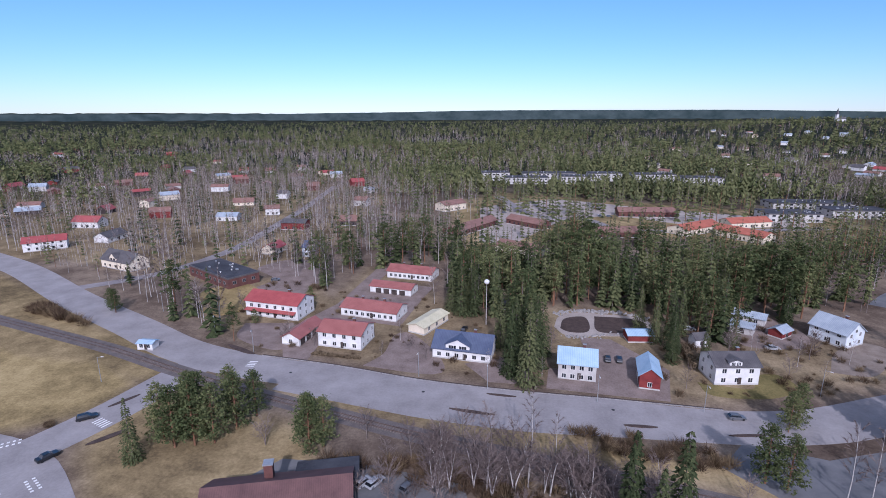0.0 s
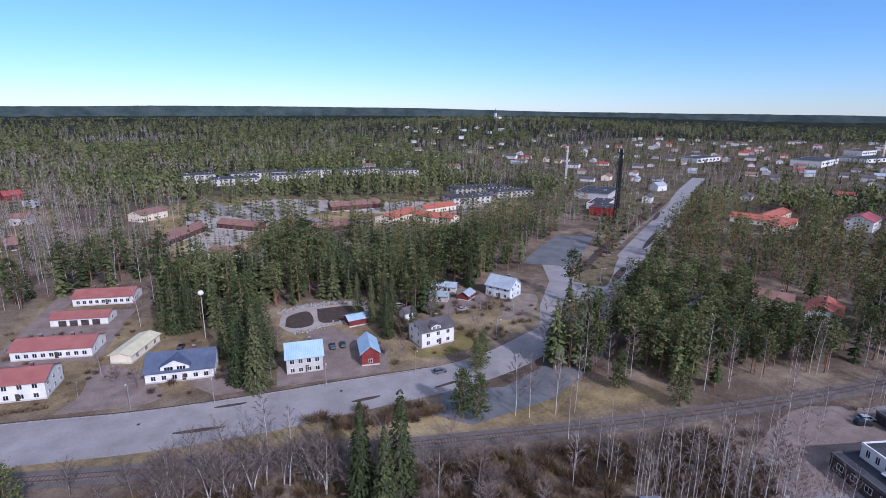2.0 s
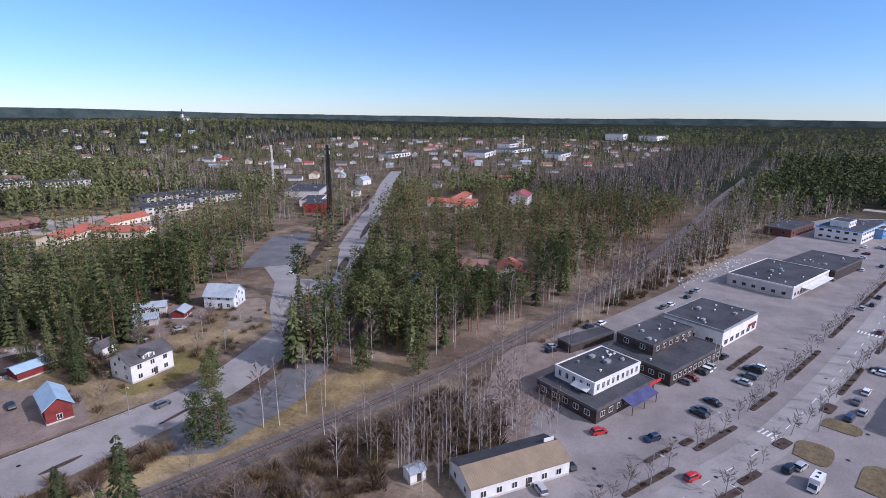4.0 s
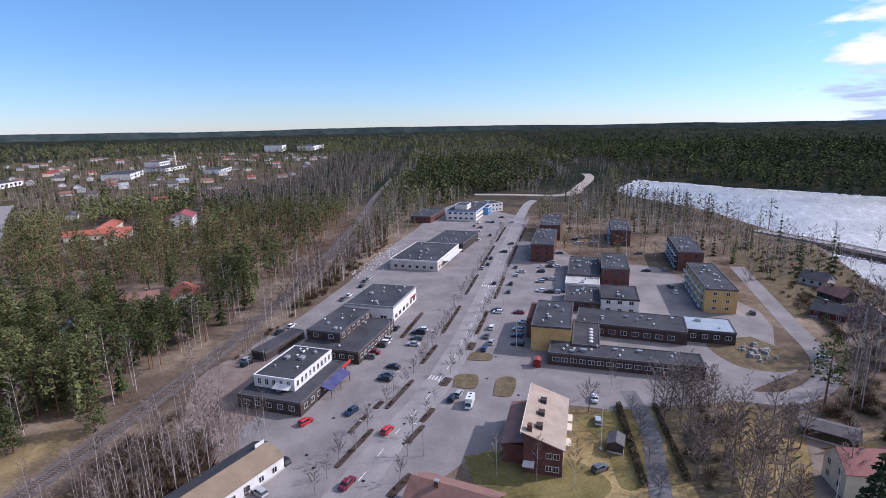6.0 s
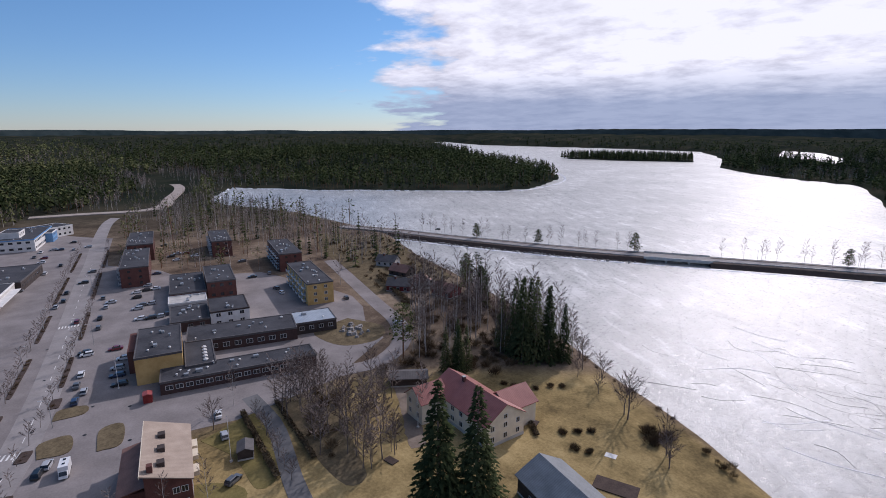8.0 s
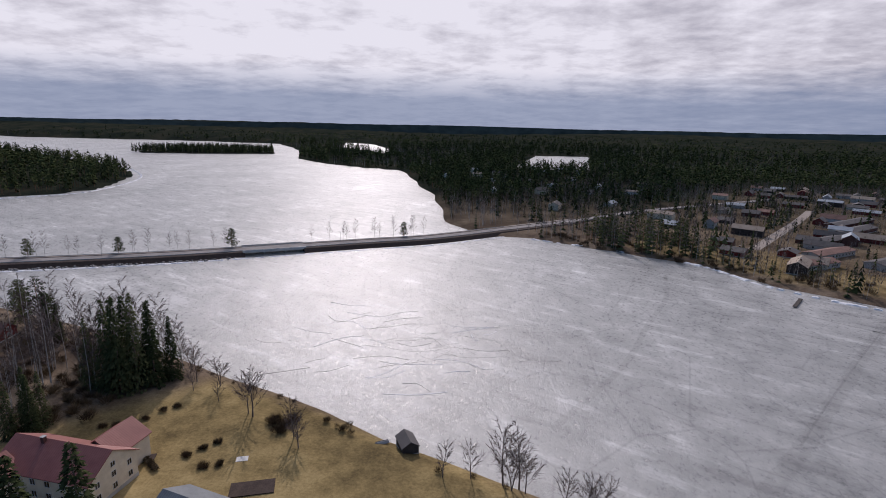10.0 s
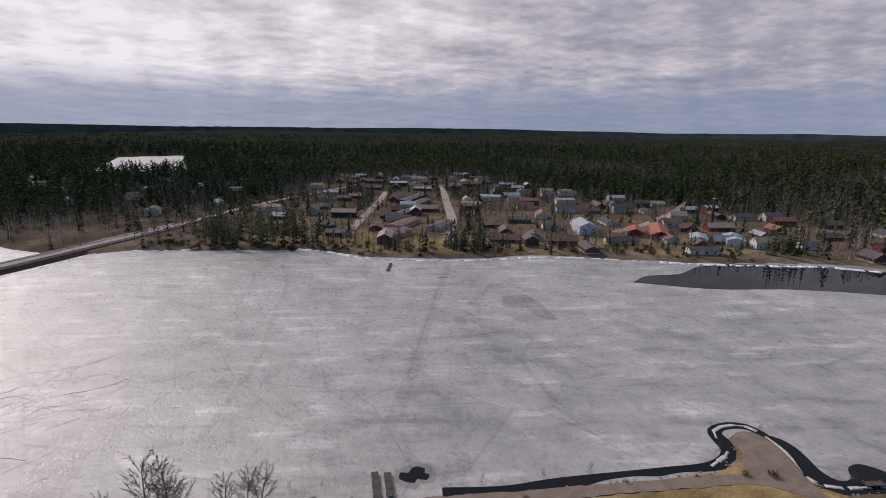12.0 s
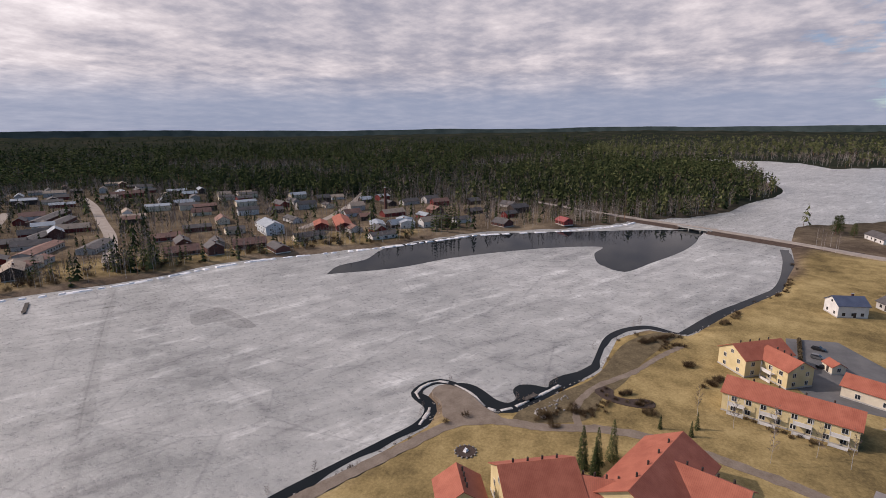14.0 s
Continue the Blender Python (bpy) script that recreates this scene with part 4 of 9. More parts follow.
slab("wide_yard", [(-92, 166), (-88, 154), (-72, 147), (-68, 152), (-70, 168), (-80, 168)], -0.3, 0.045, M["dirt"], 1.5, "worn gravel yard beside the red and white house", "yard")
slab("leaf_litter", [(136, -52.5), (124, -51), (112, -50.2), (98, -48.6), (86, -48.4), (82, -50), (83, -54), (92, -57), (103, -60.5), (114, -65), (126, -69), (136, -68), (139, -60)], -0.2, 0.03, M["island"], 2.0, "brown fallen leaves and bare soil under the park trees", "ground")
slab("mound_lawn", [(-130, 190), (-118, 176), (-104, 172), (-98, 184), (-104, 200), (-120, 208)], -0.2, 0.35, M["grass"], 2.0, "dry yellow grass mound by the brick building", "lawn")
slab("post_yard", [(-112, 196), (-98, 190), (-84, 200), (-88, 236), (-110, 250), (-122, 232), (-106, 216)], -0.3, 0.045, M["dirt"], 2.0, "dusty yard behind the brick building", "yard")
slab("house_lawn", [(56, 146), (58, 139), (72, 139.5), (82, 146), (80, 154), (73, 152), (70, 144.5), (60, 145)], -0.2, 0.08, M["lawn"], 1.5, "green lawn in front of the white house", "lawn")
slab("shed_yard", [(74, 176), (84, 172), (98, 176), (102, 188), (94, 202), (78, 198)], -0.3, 0.045, M["dirt"], 1.5, "cluttered dirt yard round the weathered sheds", "yard")
slab("angled_yard", [(96, 158), (108, 158), (122, 176), (116, 182), (104, 172)], -0.3, 0.046, M["path"], 1.5, "dark drive beside the pale house", "yard")
slab("row_lawn", [(-40, 141), (-18, 139), (-17, 148), (-30, 166), (-36, 164), (-36, 150)], -0.2, 0.06, M["dirt"], 2.0, "bare trodden ground beside the red-roofed house", "yard")
slab("school_court", [(-30, 420), (30, 470), (110, 430), (200, 400), (190, 372), (110, 372), (70, 400), (30, 372), (0, 300), (-20, 300)], -0.3, 0.04, M["gravel"], 0, "pale gravel court of the school", "yard")
slab("flats_lawn", [(172, -100), (168, -84), (158, -82), (148, -86), (146, -98), (156, -106)], -0.2, 0.07, M["island"], 2.0, "dull lawn inside the bend of the drive", "lawn")
slab("flats_green", [(190, -124), (230, -136), (300, -150), (340, -170), (300, -205), (240, -185), (190, -172)], -0.2, 0.05, M["island"], 0, "dull dry lawn beside the flats", "lawn")
for o, lab in (([(104, -2), (106, -12), (103, -26), (94, -32), (86, -20), (92, -6)], "green lawn round the brick house"), ([(120, -30), (124, -46), (108, -45), (96, -40), (94, -34), (108, -34)], "green lawn beside the park path")):
    slab("lawn", o, -0.2, 0.05, M["lawn"], 2.0, lab, "lawn")
for i, o in enumerate(([(136, 1), (143, 0.2), (143, -6), (135, -5)], [(131, -10), (141, -12), (141, -17), (131, -15)], [(153.5, -3), (159, -5), (157.5, -11), (153, -10)])):
    slab("traffic_island", o, 0, 0.20, M["island"], 1.2, "dry grass island with a kerb in the car park", "traffic island")
garden = [(18, 180), (20, 190), (26, 195), (36, 195), (50, 193), (52, 184), (48, 177), (32, 174), (22, 173)]
slab("garden_path", garden, -0.2, 0.06, M["gravel"], 2.0, "pale gravel ring path in the garden", "path")
slab("garden_bed", [(20, 179), (22, 188), (29, 191), (30.5, 184), (29, 177), (23, 176)], 0, 0.16, M["soil"], 1.5, "dark bare soil bed in the garden", "soil bed")
slab("garden_bed", [(33, 192), (42, 192), (49, 190), (50, 184), (46, 179), (33, 178)], 0, 0.16, M["soil"], 1.5, "wide dark bare soil bed in the garden", "soil bed")
slab("ploughed_yard", [(112, 60), (124, 72), (146, 76), (160, 68), (140, 62), (120, 52)], -0.2, 0.062, M["dirt"], 2.0, "brown gravel yard behind the shops", "yard")

# painted crossings and lane marks
def stripes(name, x, y, turn, count, gap, w, length, label):
    g = Geo()
    for i in range(count):
        o = (i - (count - 1) / 2) * gap
        g.box(-length / 2, length / 2, o - w / 2, o + w / 2, 0.0, 0.012)
    ob = part(name, g, M["marking"])
    ob.matrix_basis = pose(x, y, 0.076, 0, 0, turn)
    return tagged(ob, label, "road marking", kind="structure")


for x, y, turn, count in ((-94, 102, 70, 5), (-73.5, 136.8, 4, 4), (141, 5.0, -20, 7), (232, -13.5, -11, 7)):
    stripes("crossing", x, y, turn, count, 1.0, 0.42, 2.6, "white striped crossing on the asphalt")
for x, y, turn in ((-108.5, 91, 40), (-116.5, 84, 40), (-90.5, 80, -30), (-97, 77, -30)):
    for k in (-0.7, 0.7):
        g = Geo()
        for i in range(5):
            g.box(i * 1.1 - 2.6, i * 1.1 - 2.05, k - 0.3, k + 0.3, 0, 0.012)
        ob = part("crossing_blocks", g, M["marking"])
        ob.matrix_basis = pose(x, y, 0.08, 0, 0, turn)
        tagged(ob, "white block marks of a cycle crossing", "road marking", kind="structure")
dashes = Geo()
line = smooth_line(BLVD[1:9], 1.0)
for i in range(0, len(line) - 4, 9):
    (x, y), (u, v) = line[i], line[i + 3]
    t = np.array([u - x, v - y])
    n = np.array([-t[1], t[0]]) / np.hypot(*t) * 0.08
    dashes.hull([(x - n[0], y - n[1], 0.076), (u - n[0], v - n[1], 0.076), (u + n[0], v + n[1], 0.076), (x + n[0], y + n[1], 0.076)], [(x - n[0], y - n[1], 0.086), (u - n[0], v - n[1], 0.086), (u + n[0], v + n[1], 0.086), (x + n[0], y + n[1], 0.086)])
tagged(part("lane_dashes", dashes, M["marking"]), "white dashed middle line", "road marking", kind="stuff")

# dark planting beds and worn strips on the roads
for x, y, turn, length, w in ((-82, 145.5, -24, 13, 2.2), (-5, 121, -6, 12, 1.3), (2, 130.2, -3, 8, 1.0), (36, 121, 2, 8, 1.2), (60, 121, 10, 9, 1.0), (-96, 112, 62, 8, 1.2), (-88, 97, 55, 9, 1.8), (132, 160, 40, 10, 3.0), (176, 190, 39, 26, 4.0), (240, 240, 39, 50, 3.2), (300, 300, 41, 40, 3.0)):
    g = Geo()
    o = [(math.cos(a) * length / 2 * (1 + 0.1 * math.sin(3 * a)), math.sin(a) * w / 2) for a in np.linspace(0, 2 * math.pi, 14, endpoint=False)]
    g.prism(o, 0, 0.14)
    ob = part("planting_strip", g, M["soil"])
    ob.matrix_basis = pose(x, y, 0.05, 0, 0, turn)
    tagged(ob, "narrow dark planting strip beside the asphalt", "planting strip", "", "structure")

# rails and sleepers
rail_line = smooth_line(RAIL[2:16], 3.0)
rails = thing("railway_track", 0, 0, 0, 0, "rusty single railway track on wooden sleepers", "railway")
for off in (0.76, -0.76):
    side = sides_of(rail_line, off)
    part("rail", ribbon(side, 0.06, 0.06, 0.22, 0.40, 0), M["steel"], rails)
g = Geo()
dense = smooth_line(RAIL[4:13], 0.75)
tng = np.gradient(dense, axis=0)
for (x, y), t in zip(dense, tng):
    t = t / np.hypot(*t)
    n = np.array([-t[1], t[0]])
    a = [np.array([x, y]) + i * 1.25 * n + j * 0.13 * t for i, j in ((-1, -1), (-1, 1), (1, 1), (1, -1))]
    g.hull([(*p, 0.08) for p in a][::-1], [(*p, 0.22) for p in a][::-1])
ob = part("sleeper_bed", g, M["bark"], rails)
ob["kind"] = "stuff"


# ---- causeways ----
def embankment(name, pts, top, foot, z, label):
    line = smooth_line(pts, 6.0)
    g = Geo()
    loops = [(sides_of(line, foot), ICE_Z - 1.5), (sides_of(line, top), z), (sides_of(line, -top), z), (sides_of(line, -foot), ICE_Z - 1.5)]
    n = len(line)
    for p, h in loops:
        g.v += [(x, y, h) for x, y in p]
    for k in range(3):
        for i in range(n - 1):
            g.f.append((k * n + i, (k + 1) * n + i, (k + 1) * n + i + 1, k * n + i + 1))
    g.f += [(0, 3 * n, 2 * n, n), (n - 1, 2 * n - 1, 3 * n - 1, 4 * n - 1)]
    return tagged(part(name, g, M["soil"]), label, "causeway", kind="structure")


embankment("causeway_east", CAUSE[1:4] + [(150, -287.5)], 7.5, 12.5, 0.7, "dark stony causeway bank across the frozen lake")
embankment("causeway_west", [(121, -304), (84, -326), (46, -348), (-5, -392), (-60, -441)], 7.5, 12.5, 0.7, "dark stony causeway bank leading to the far shore")
road("causeway_road", CAUSE, 3.6, 3.6, M["road"], 0.95, "grey asphalt road on the causeway", 6)
road("causeway_path", sides_of(smooth_line(CAUSE[:9], 20), 6.8), 1.2, 1.2, M["gravel"], 0.9, "pale footpath beside the causeway road", 6)
bridge = thing("causeway_bridge", 135.5, -295.7, 0, -149.5, "low concrete road bridge in the causeway", "bridge")
part("deck", Geo().box(-18, 18, -7.5, 7.5, 0.1, 0.85), M["concrete"], bridge)
for x in (-6, 6):
    part("pier", Geo().box(x - 0.5, x + 0.5, -6, 6, ICE_Z - 1, 0.1), M["concrete"], bridge)
for y in (-7.3, 7.3):
    part("parapet", Geo().box(-18, 18, y - 0.12, y + 0.12, 0.85, 1.8), M["metal"], bridge)
for off in (-5.4, 5.4):
    line = sides_of(smooth_line(CAUSE[1:8], 4.0), off)
    rail = tagged(part("guard_rail", ribbon(line, 0.06, 0.06, 1.25, 1.6, 0), M["metal"]), "grey steel guard rail along the causeway", "guard rail", kind="structure")
    g = Geo()
    for x, y in line:
        g.box(x - 0.06, x + 0.06, y - 0.06, y + 0.06, 0.6, 1.3)
    p = part("rail_posts", g, M["metal"], rail)
embankment("causeway_far", [(-470, -32), (-440, 14), (-436, 20)], 5, 9, 0.4, "low stony causeway to the bridge")
embankment("causeway_town", [(-424, 38), (-394, 82), (-372, 112)], 5, 9, 0.4, "low grassy causeway from the town")
road("west_bridge_road", WEST_BRIDGE, 3.5, 3.5, M["gravel"], 0.8, "pale road over the small bridge", 6)
bridge = thing("small_bridge", -430, 29, 0, 57, "short concrete bridge over open water", "bridge")
part("deck", Geo().box(-13, 13, -4.5, 4.5, 0.0, 0.7), M["concrete"], bridge)
for x in (-4.5, 4.5):
    part("pier", Geo().box(x - 0.4, x + 0.4, -4, 4, ICE_Z - 1, 0.0), M["concrete"], bridge)
for y in (-4.4, 4.4):
    part("parapet", Geo().box(-13, 13, y - 0.1, y + 0.1, 0.7, 1.6), M["metal"], bridge)

# ---- trees ----
class Tris:
    """A tree's shape as plain triangles; each has the number of its material."""

    def __init__(self, seed):
        self.r, self.v, self.t, self.m = np.random.default_rng(seed), [], [], []

    def tri(self, a, b, c, m):
        n = len(self.v)
        self.v += [a, b, c]
        self.t.append((n, n + 1, n + 2))
        self.m.append(m)

    def stem(self, pts, radii, m, sides=5):
        base = len(self.v)
        for p, rad in zip(pts, radii):
            for i in range(sides):
                a = 2 * math.pi * i / sides
                self.v.append((p[0] + rad * math.cos(a), p[1] + rad * math.sin(a), p[2]))
        for k in range(len(pts) - 1):
            for i in range(sides):
                j = (i + 1) % sides
                a, b, c, d = base + k * sides + i, base + k * sides + j, base + (k + 1) * sides + j, base + (k + 1) * sides + i
                self.t += [(a, b, c), (a, c, d)]
                self.m += [m, m]

    def arrays(self):
        return np.array(self.v, np.float32), np.array(self.t, np.int32), np.array(self.m, np.int32)


def spruce_shape(seed, h=18.0, rad=2.9, whorls=13, per=8, skirt=0.06):
    s = Tris(seed)
    r = s.r
    s.stem([(0, 0, -0.3), (0, 0, h * 0.5), (0, 0, h * 0.98)], [0.24, 0.14, 0.02], 0, 5)
    for w in range(whorls):
        f = skirt + (1 - skirt) * (w / whorls) ** 0.92
        z = h * f
        reach = (rad * (1 - f) ** 0.85 + 0.18) * r.uniform(0.72, 1.12)
        for k in range(per):
            if r.uniform() < 0.14:
                continue
            a = 2 * math.pi * (k + r.uniform(-0.35, 0.35)) / per + w * 0.7
            R = reach * r.uniform(0.6, 1.2)
            wd = R * r.uniform(2.0, 3.2) / per + 0.10
            c, n = math.cos(a), math.sin(a)
            zz = z + r.uniform(-0.3, 0.3)
            drop = R * r.uniform(0.25, 0.7)
            root, tip = (0.05 * c, 0.05 * n, zz + 0.25), (R * c, R * n, zz - drop)
            mid = 0.58 * R
            lft = (mid * c - wd * n, mid * n + wd * c, zz - drop * 0.75)
            rgt = (mid * c + wd * n, mid * n - wd * c, zz - drop * 0.75)
            top = (mid * c, mid * n, zz - drop * 0.25)
            s.tri(root, top, lft, 1), s.tri(root, rgt, top, 1)
            s.tri(lft, top, tip, 1), s.tri(top, rgt, tip, 1)
    s.tri((-0.12, 0, h * 0.93), (0.12, 0, h * 0.93), (0, 0, h * 1.02), 1)
    return s.arrays()


def needle_spruce(seed, h=21.0, rad=3.1, sprays=1150, skirt=0.05):
    """A dense spruce of many small drooping sprays in uneven layers."""
    s = Tris(seed)
    r = s.r
    s.stem([(0, 0, -0.3), (0, 0, h * 0.5), (0, 0, h * 0.98)], [0.26, 0.15, 0.02], 0, 5)
    lop = r.uniform(0, 6.28)
    for k in range(sprays):
        f = skirt + (1 - skirt) * (1 - math.sqrt(r.uniform(0, 1))) if k % 3 else skirt + (1 - skirt) * r.uniform(0, 1)
        a = r.uniform(0, 6.283)
        reach = (rad * (1 - f) ** 0.82 + 0.12) * (0.84 + 0.16 * math.sin(f * h * 5.2 + 1.3 * math.sin(a + lop))) * (1 + 0.14 * math.sin(3 * a + f * 9 + lop))
        R = reach * math.sqrt(r.uniform(0.12, 1.0))
        z = h * f - 0.32 * R + r.uniform(-0.15, 0.15)
        L, w = r.uniform(0.5, 1.05) * (0.5 + 0.5 * (1 - f)), r.uniform(0.16, 0.34)
        c, n = math.cos(a), math.sin(a)
        drop = r.uniform(0.25, 0.8)
        s.tri((R * c - w * n, R * n + w * c, z), (R * c + w * n, R * n - w * c, z + r.uniform(-0.1, 0.1)), ((R + L) * c, (R + L) * n, z - L * drop), 1)
        if k % 2:
            s.tri((R * c, R * n, z + 0.25), ((R + L * 0.7) * c - w * n, (R + L * 0.7) * n + w * c, z - L * drop), ((R + L * 0.7) * c + w * n, (R + L * 0.7) * n - w * c, z - L * drop), 1)
    s.tri((-0.1, 0, h * 0.93), (0.1, 0, h * 0.93), (0, 0, h * 1.02), 1)
    return s.arrays()


def pine_shape(seed, h=17.0, rad=3.0, clumps=30, leaves=13, low=0.45, leaf=1.0, sides=5, rounded=False):
    s = Tris(seed)
    r = s.r
    lean = r.uniform(-0.4, 0.4, 2)
    s.stem([(0, 0, -0.3), (lean[0] * 0.4, lean[1] * 0.4, h * 0.5), (lean[0], lean[1], h * 0.97)], [0.24, 0.17, 0.04], 0, sides)
    for k in range(clumps):
        f = low + (1 - low) * ((k + r.uniform(0, 1)) / clumps)
        shape = min(1.0, (1.05 - f) / (1 - low) * 1.15 + 0.05) ** 0.75
        if rounded:
            shape = math.sin(min(1.0, (1.04 - f) / (1 - low) * 1.25 + 0.1) * math.pi / 2)
        a = k * 2.4 + r.uniform(-0.5, 0.5)
        R = rad * shape * r.uniform(0.35, 1.0)
        c = np.array([lean[0] * f + R * math.cos(a), lean[1] * f + R * math.sin(a), h * f + r.uniform(-0.4, 0.6)])
        root = (lean[0] * f, lean[1] * f, h * f - 0.4)
        d = np.array([-math.sin(a), math.cos(a), 0]) * 0.07
        s.tri(tuple(np.array(root) - d), tuple(np.array(root) + d), tuple(c), 0)
        size = r.uniform(0.75, 1.25) * (0.75 + 0.25 * shape) * rad / 3.0
        for _ in range(leaves):
            o = c + r.normal(0, 1, 3) * (size * 0.52, size * 0.52, size * 0.30)
            u, w = r.normal(0, 1, 3), r.normal(0, 1, 3)
            u[2] *= 0.5
            u, w = u / np.linalg.norm(u) * size * 0.48 * leaf, w / np.linalg.norm(w) * size * 0.42 * leaf
            s.tri(tuple(o + u), tuple(o - u * 0.5 + w), tuple(o - u * 0.5 - w), 1)
    return s.arrays()


def birch_shape(seed, h=16.0, spread=2.6, limbs=14, twigs=11, low=0.30, thick=0.14, stems=1, fine=0.034, cheap=False):
    s = Tris(seed)
    r = s.r
    for q in range(stems):
        lean = r.normal(0, 0.5, 2) if stems == 1 else np.array([math.cos(q * 2.4), math.sin(q * 2.4)]) * spread * 0.6
        path = [np.array([lean[0] * f**1.5 + 0.15 * math.sin(5 * f + q), lean[1] * f**1.5 + 0.12 * math.cos(4 * f), h * f * (1 if q == 0 else r.uniform(0.7, 1))]) for f in (0, 0.3, 0.6, 0.85, 1.0)]
        path[0][2] = -0.3
        s.stem(path, [thick, thick * 0.8, thick * 0.52, thick * 0.28, 0.015], 0, 3 if cheap else 5)
        for k in range(limbs):
            f = low + (0.97 - low) * (k + r.uniform(0, 0.8)) / limbs
            i = min(3, int(np.searchsorted((0.3, 0.6, 0.85), f)))
            lo, hi = (0, 0.3, 0.6, 0.85)[i], (0.3, 0.6, 0.85, 1.0)[i]
            p = path[i] + (path[i + 1] - path[i]) * (f - lo) / (hi - lo)
            a = k * 2.4 + r.uniform(-0.6, 0.6)
            L = spread * (1.25 - 0.75 * f) * r.uniform(0.8, 1.2)
            up = r.uniform(0.7, 1.3)
            e = p + np.array([math.cos(a) * L * 0.8, math.sin(a) * L * 0.8, L * up])
            m = p + (e - p) * 0.5 + np.array([math.cos(a), math.sin(a), -0.3]) * L * 0.1
            t = thick * 0.30 * (1.15 - f * 0.6)
            if cheap:
                s.tri(tuple(p - (t, 0, 0)), tuple(p + (t, 0, 0)), tuple(e), 1)
            else:
                s.stem([p, m, e], [t, t * 0.6, 0.012], 1, 3)
            for _ in range(twigs):
                b = p + (e - p) * r.uniform(0.25, 1.0)
                d = np.array([math.cos(a + r.uniform(-1.3, 1.3)), math.sin(a + r.uniform(-1.3, 1.3)), r.uniform(-0.1, 1.4)])
                tip = b + d / np.linalg.norm(d) * L * r.uniform(0.3, 0.62)
                w = np.cross(d, r.normal(0, 1, 3))
                w = w / (np.linalg.norm(w) + 1e-6) * fine
                s.tri(tuple(b - w), tuple(b + w), tuple(tip), 1)
    return s.arrays()


def bush_shape(seed, h=2.2, rad=1.5, n=150):
    s = Tris(seed)
    r = s.r
    for _ in range(n):
        a, f = r.uniform(0, 6.28), r.uniform(0, 1) ** 0.6
        b = np.array([math.cos(a) * rad * f * 0.6, math.sin(a) * rad * f * 0.6, r.uniform(0, 0.5) * h])
        d = np.array([math.cos(a) * f, math.sin(a) * f, r.uniform(0.5, 1.4)])
        tip = b + d / np.linalg.norm(d) * h * r.uniform(0.35, 0.7)
        w = np.cross(d, r.normal(0, 1, 3))
        w = w / (np.linalg.norm(w) + 1e-6) * 0.045
        s.tri(tuple(b - w), tuple(b + w), tuple(tip), 0)
    return s.arrays()


def far_spruce(seed):
    """A ragged narrow cone of drooping boughs."""
    s = Tris(seed)
    r = s.r
    for k in range(13):
        f = (k + r.uniform(0, 0.8)) / 13
        z, a = 1.5 + 15.0 * f, k * 2.4 + r.uniform(-0.4, 0.4)
        R, w = (2.9 * (1 - f) ** 0.8 + 0.4) * r.uniform(0.7, 1.2), r.uniform(0.55, 0.85)
        low = z - R * r.uniform(0.2, 0.5)
        s.tri((0.1 * math.cos(a), 0.1 * math.sin(a), z + 2.2), (R * math.cos(a - w), R * math.sin(a - w), low), (R * math.cos(a + w), R * math.sin(a + w), low + r.uniform(-0.4, 0.4)), 1)
    return s.arrays()


def far_birch(seed):
    """A slim trunk with a thin egg of upright twigs."""
    s = Tris(seed)
    r = s.r
    s.tri((-0.11, 0, 0), (0.11, 0, 0), (0, 0, 12.5), 0)
    for k in range(13):
        a, f = k * 2.4 + r.uniform(-0.5, 0.5), (k + r.uniform(0, 1)) / 13
        z = 4 + 8.5 * f
        R = 2.0 * math.sin(math.pi * (0.15 + 0.75 * f)) * r.uniform(0.4, 1.0)
        o = np.array([R * math.cos(a) * 0.55, R * math.sin(a) * 0.55, z])
        e = o + np.array([R * math.cos(a) * 0.8, R * math.sin(a) * 0.8, r.uniform(1.4, 2.8)])
        w = np.array([-math.sin(a + 0.6), math.cos(a + 0.6), r.uniform(-0.3, 0.3)]) * r.uniform(0.14, 0.3)
        s.tri(tuple(o - w), tuple(o + w), tuple(e), 1)
    return s.arrays()


def far_pine(seed):
    """A bare trunk under a loose rounded crown."""
    s = Tris(seed)
    r = s.r
    s.tri((-0.16, 0, 0), (0.16, 0, 0), (0, 0, 12), 0)
    for k in range(13):
        f = (k + r.uniform(0, 1)) / 13
        z = 6.5 + 9.5 * f
        a, R = k * 2.4 + r.uniform(-0.4, 0.4), 2.2 * math.sin(math.pi * (0.2 + 0.72 * f)) * r.uniform(0.35, 1.0)
        o = np.array([math.cos(a) * R, math.sin(a) * R, z])
        u, w = r.normal(0, 1, 3), r.normal(0, 1, 3)
        u, w = u / np.linalg.norm(u) * 1.5, w / np.linalg.norm(w) * 1.05
        s.tri(tuple(o + u), tuple(o - u * 0.5 + w), tuple(o - u * 0.5 - w), 1)
    return s.arrays()


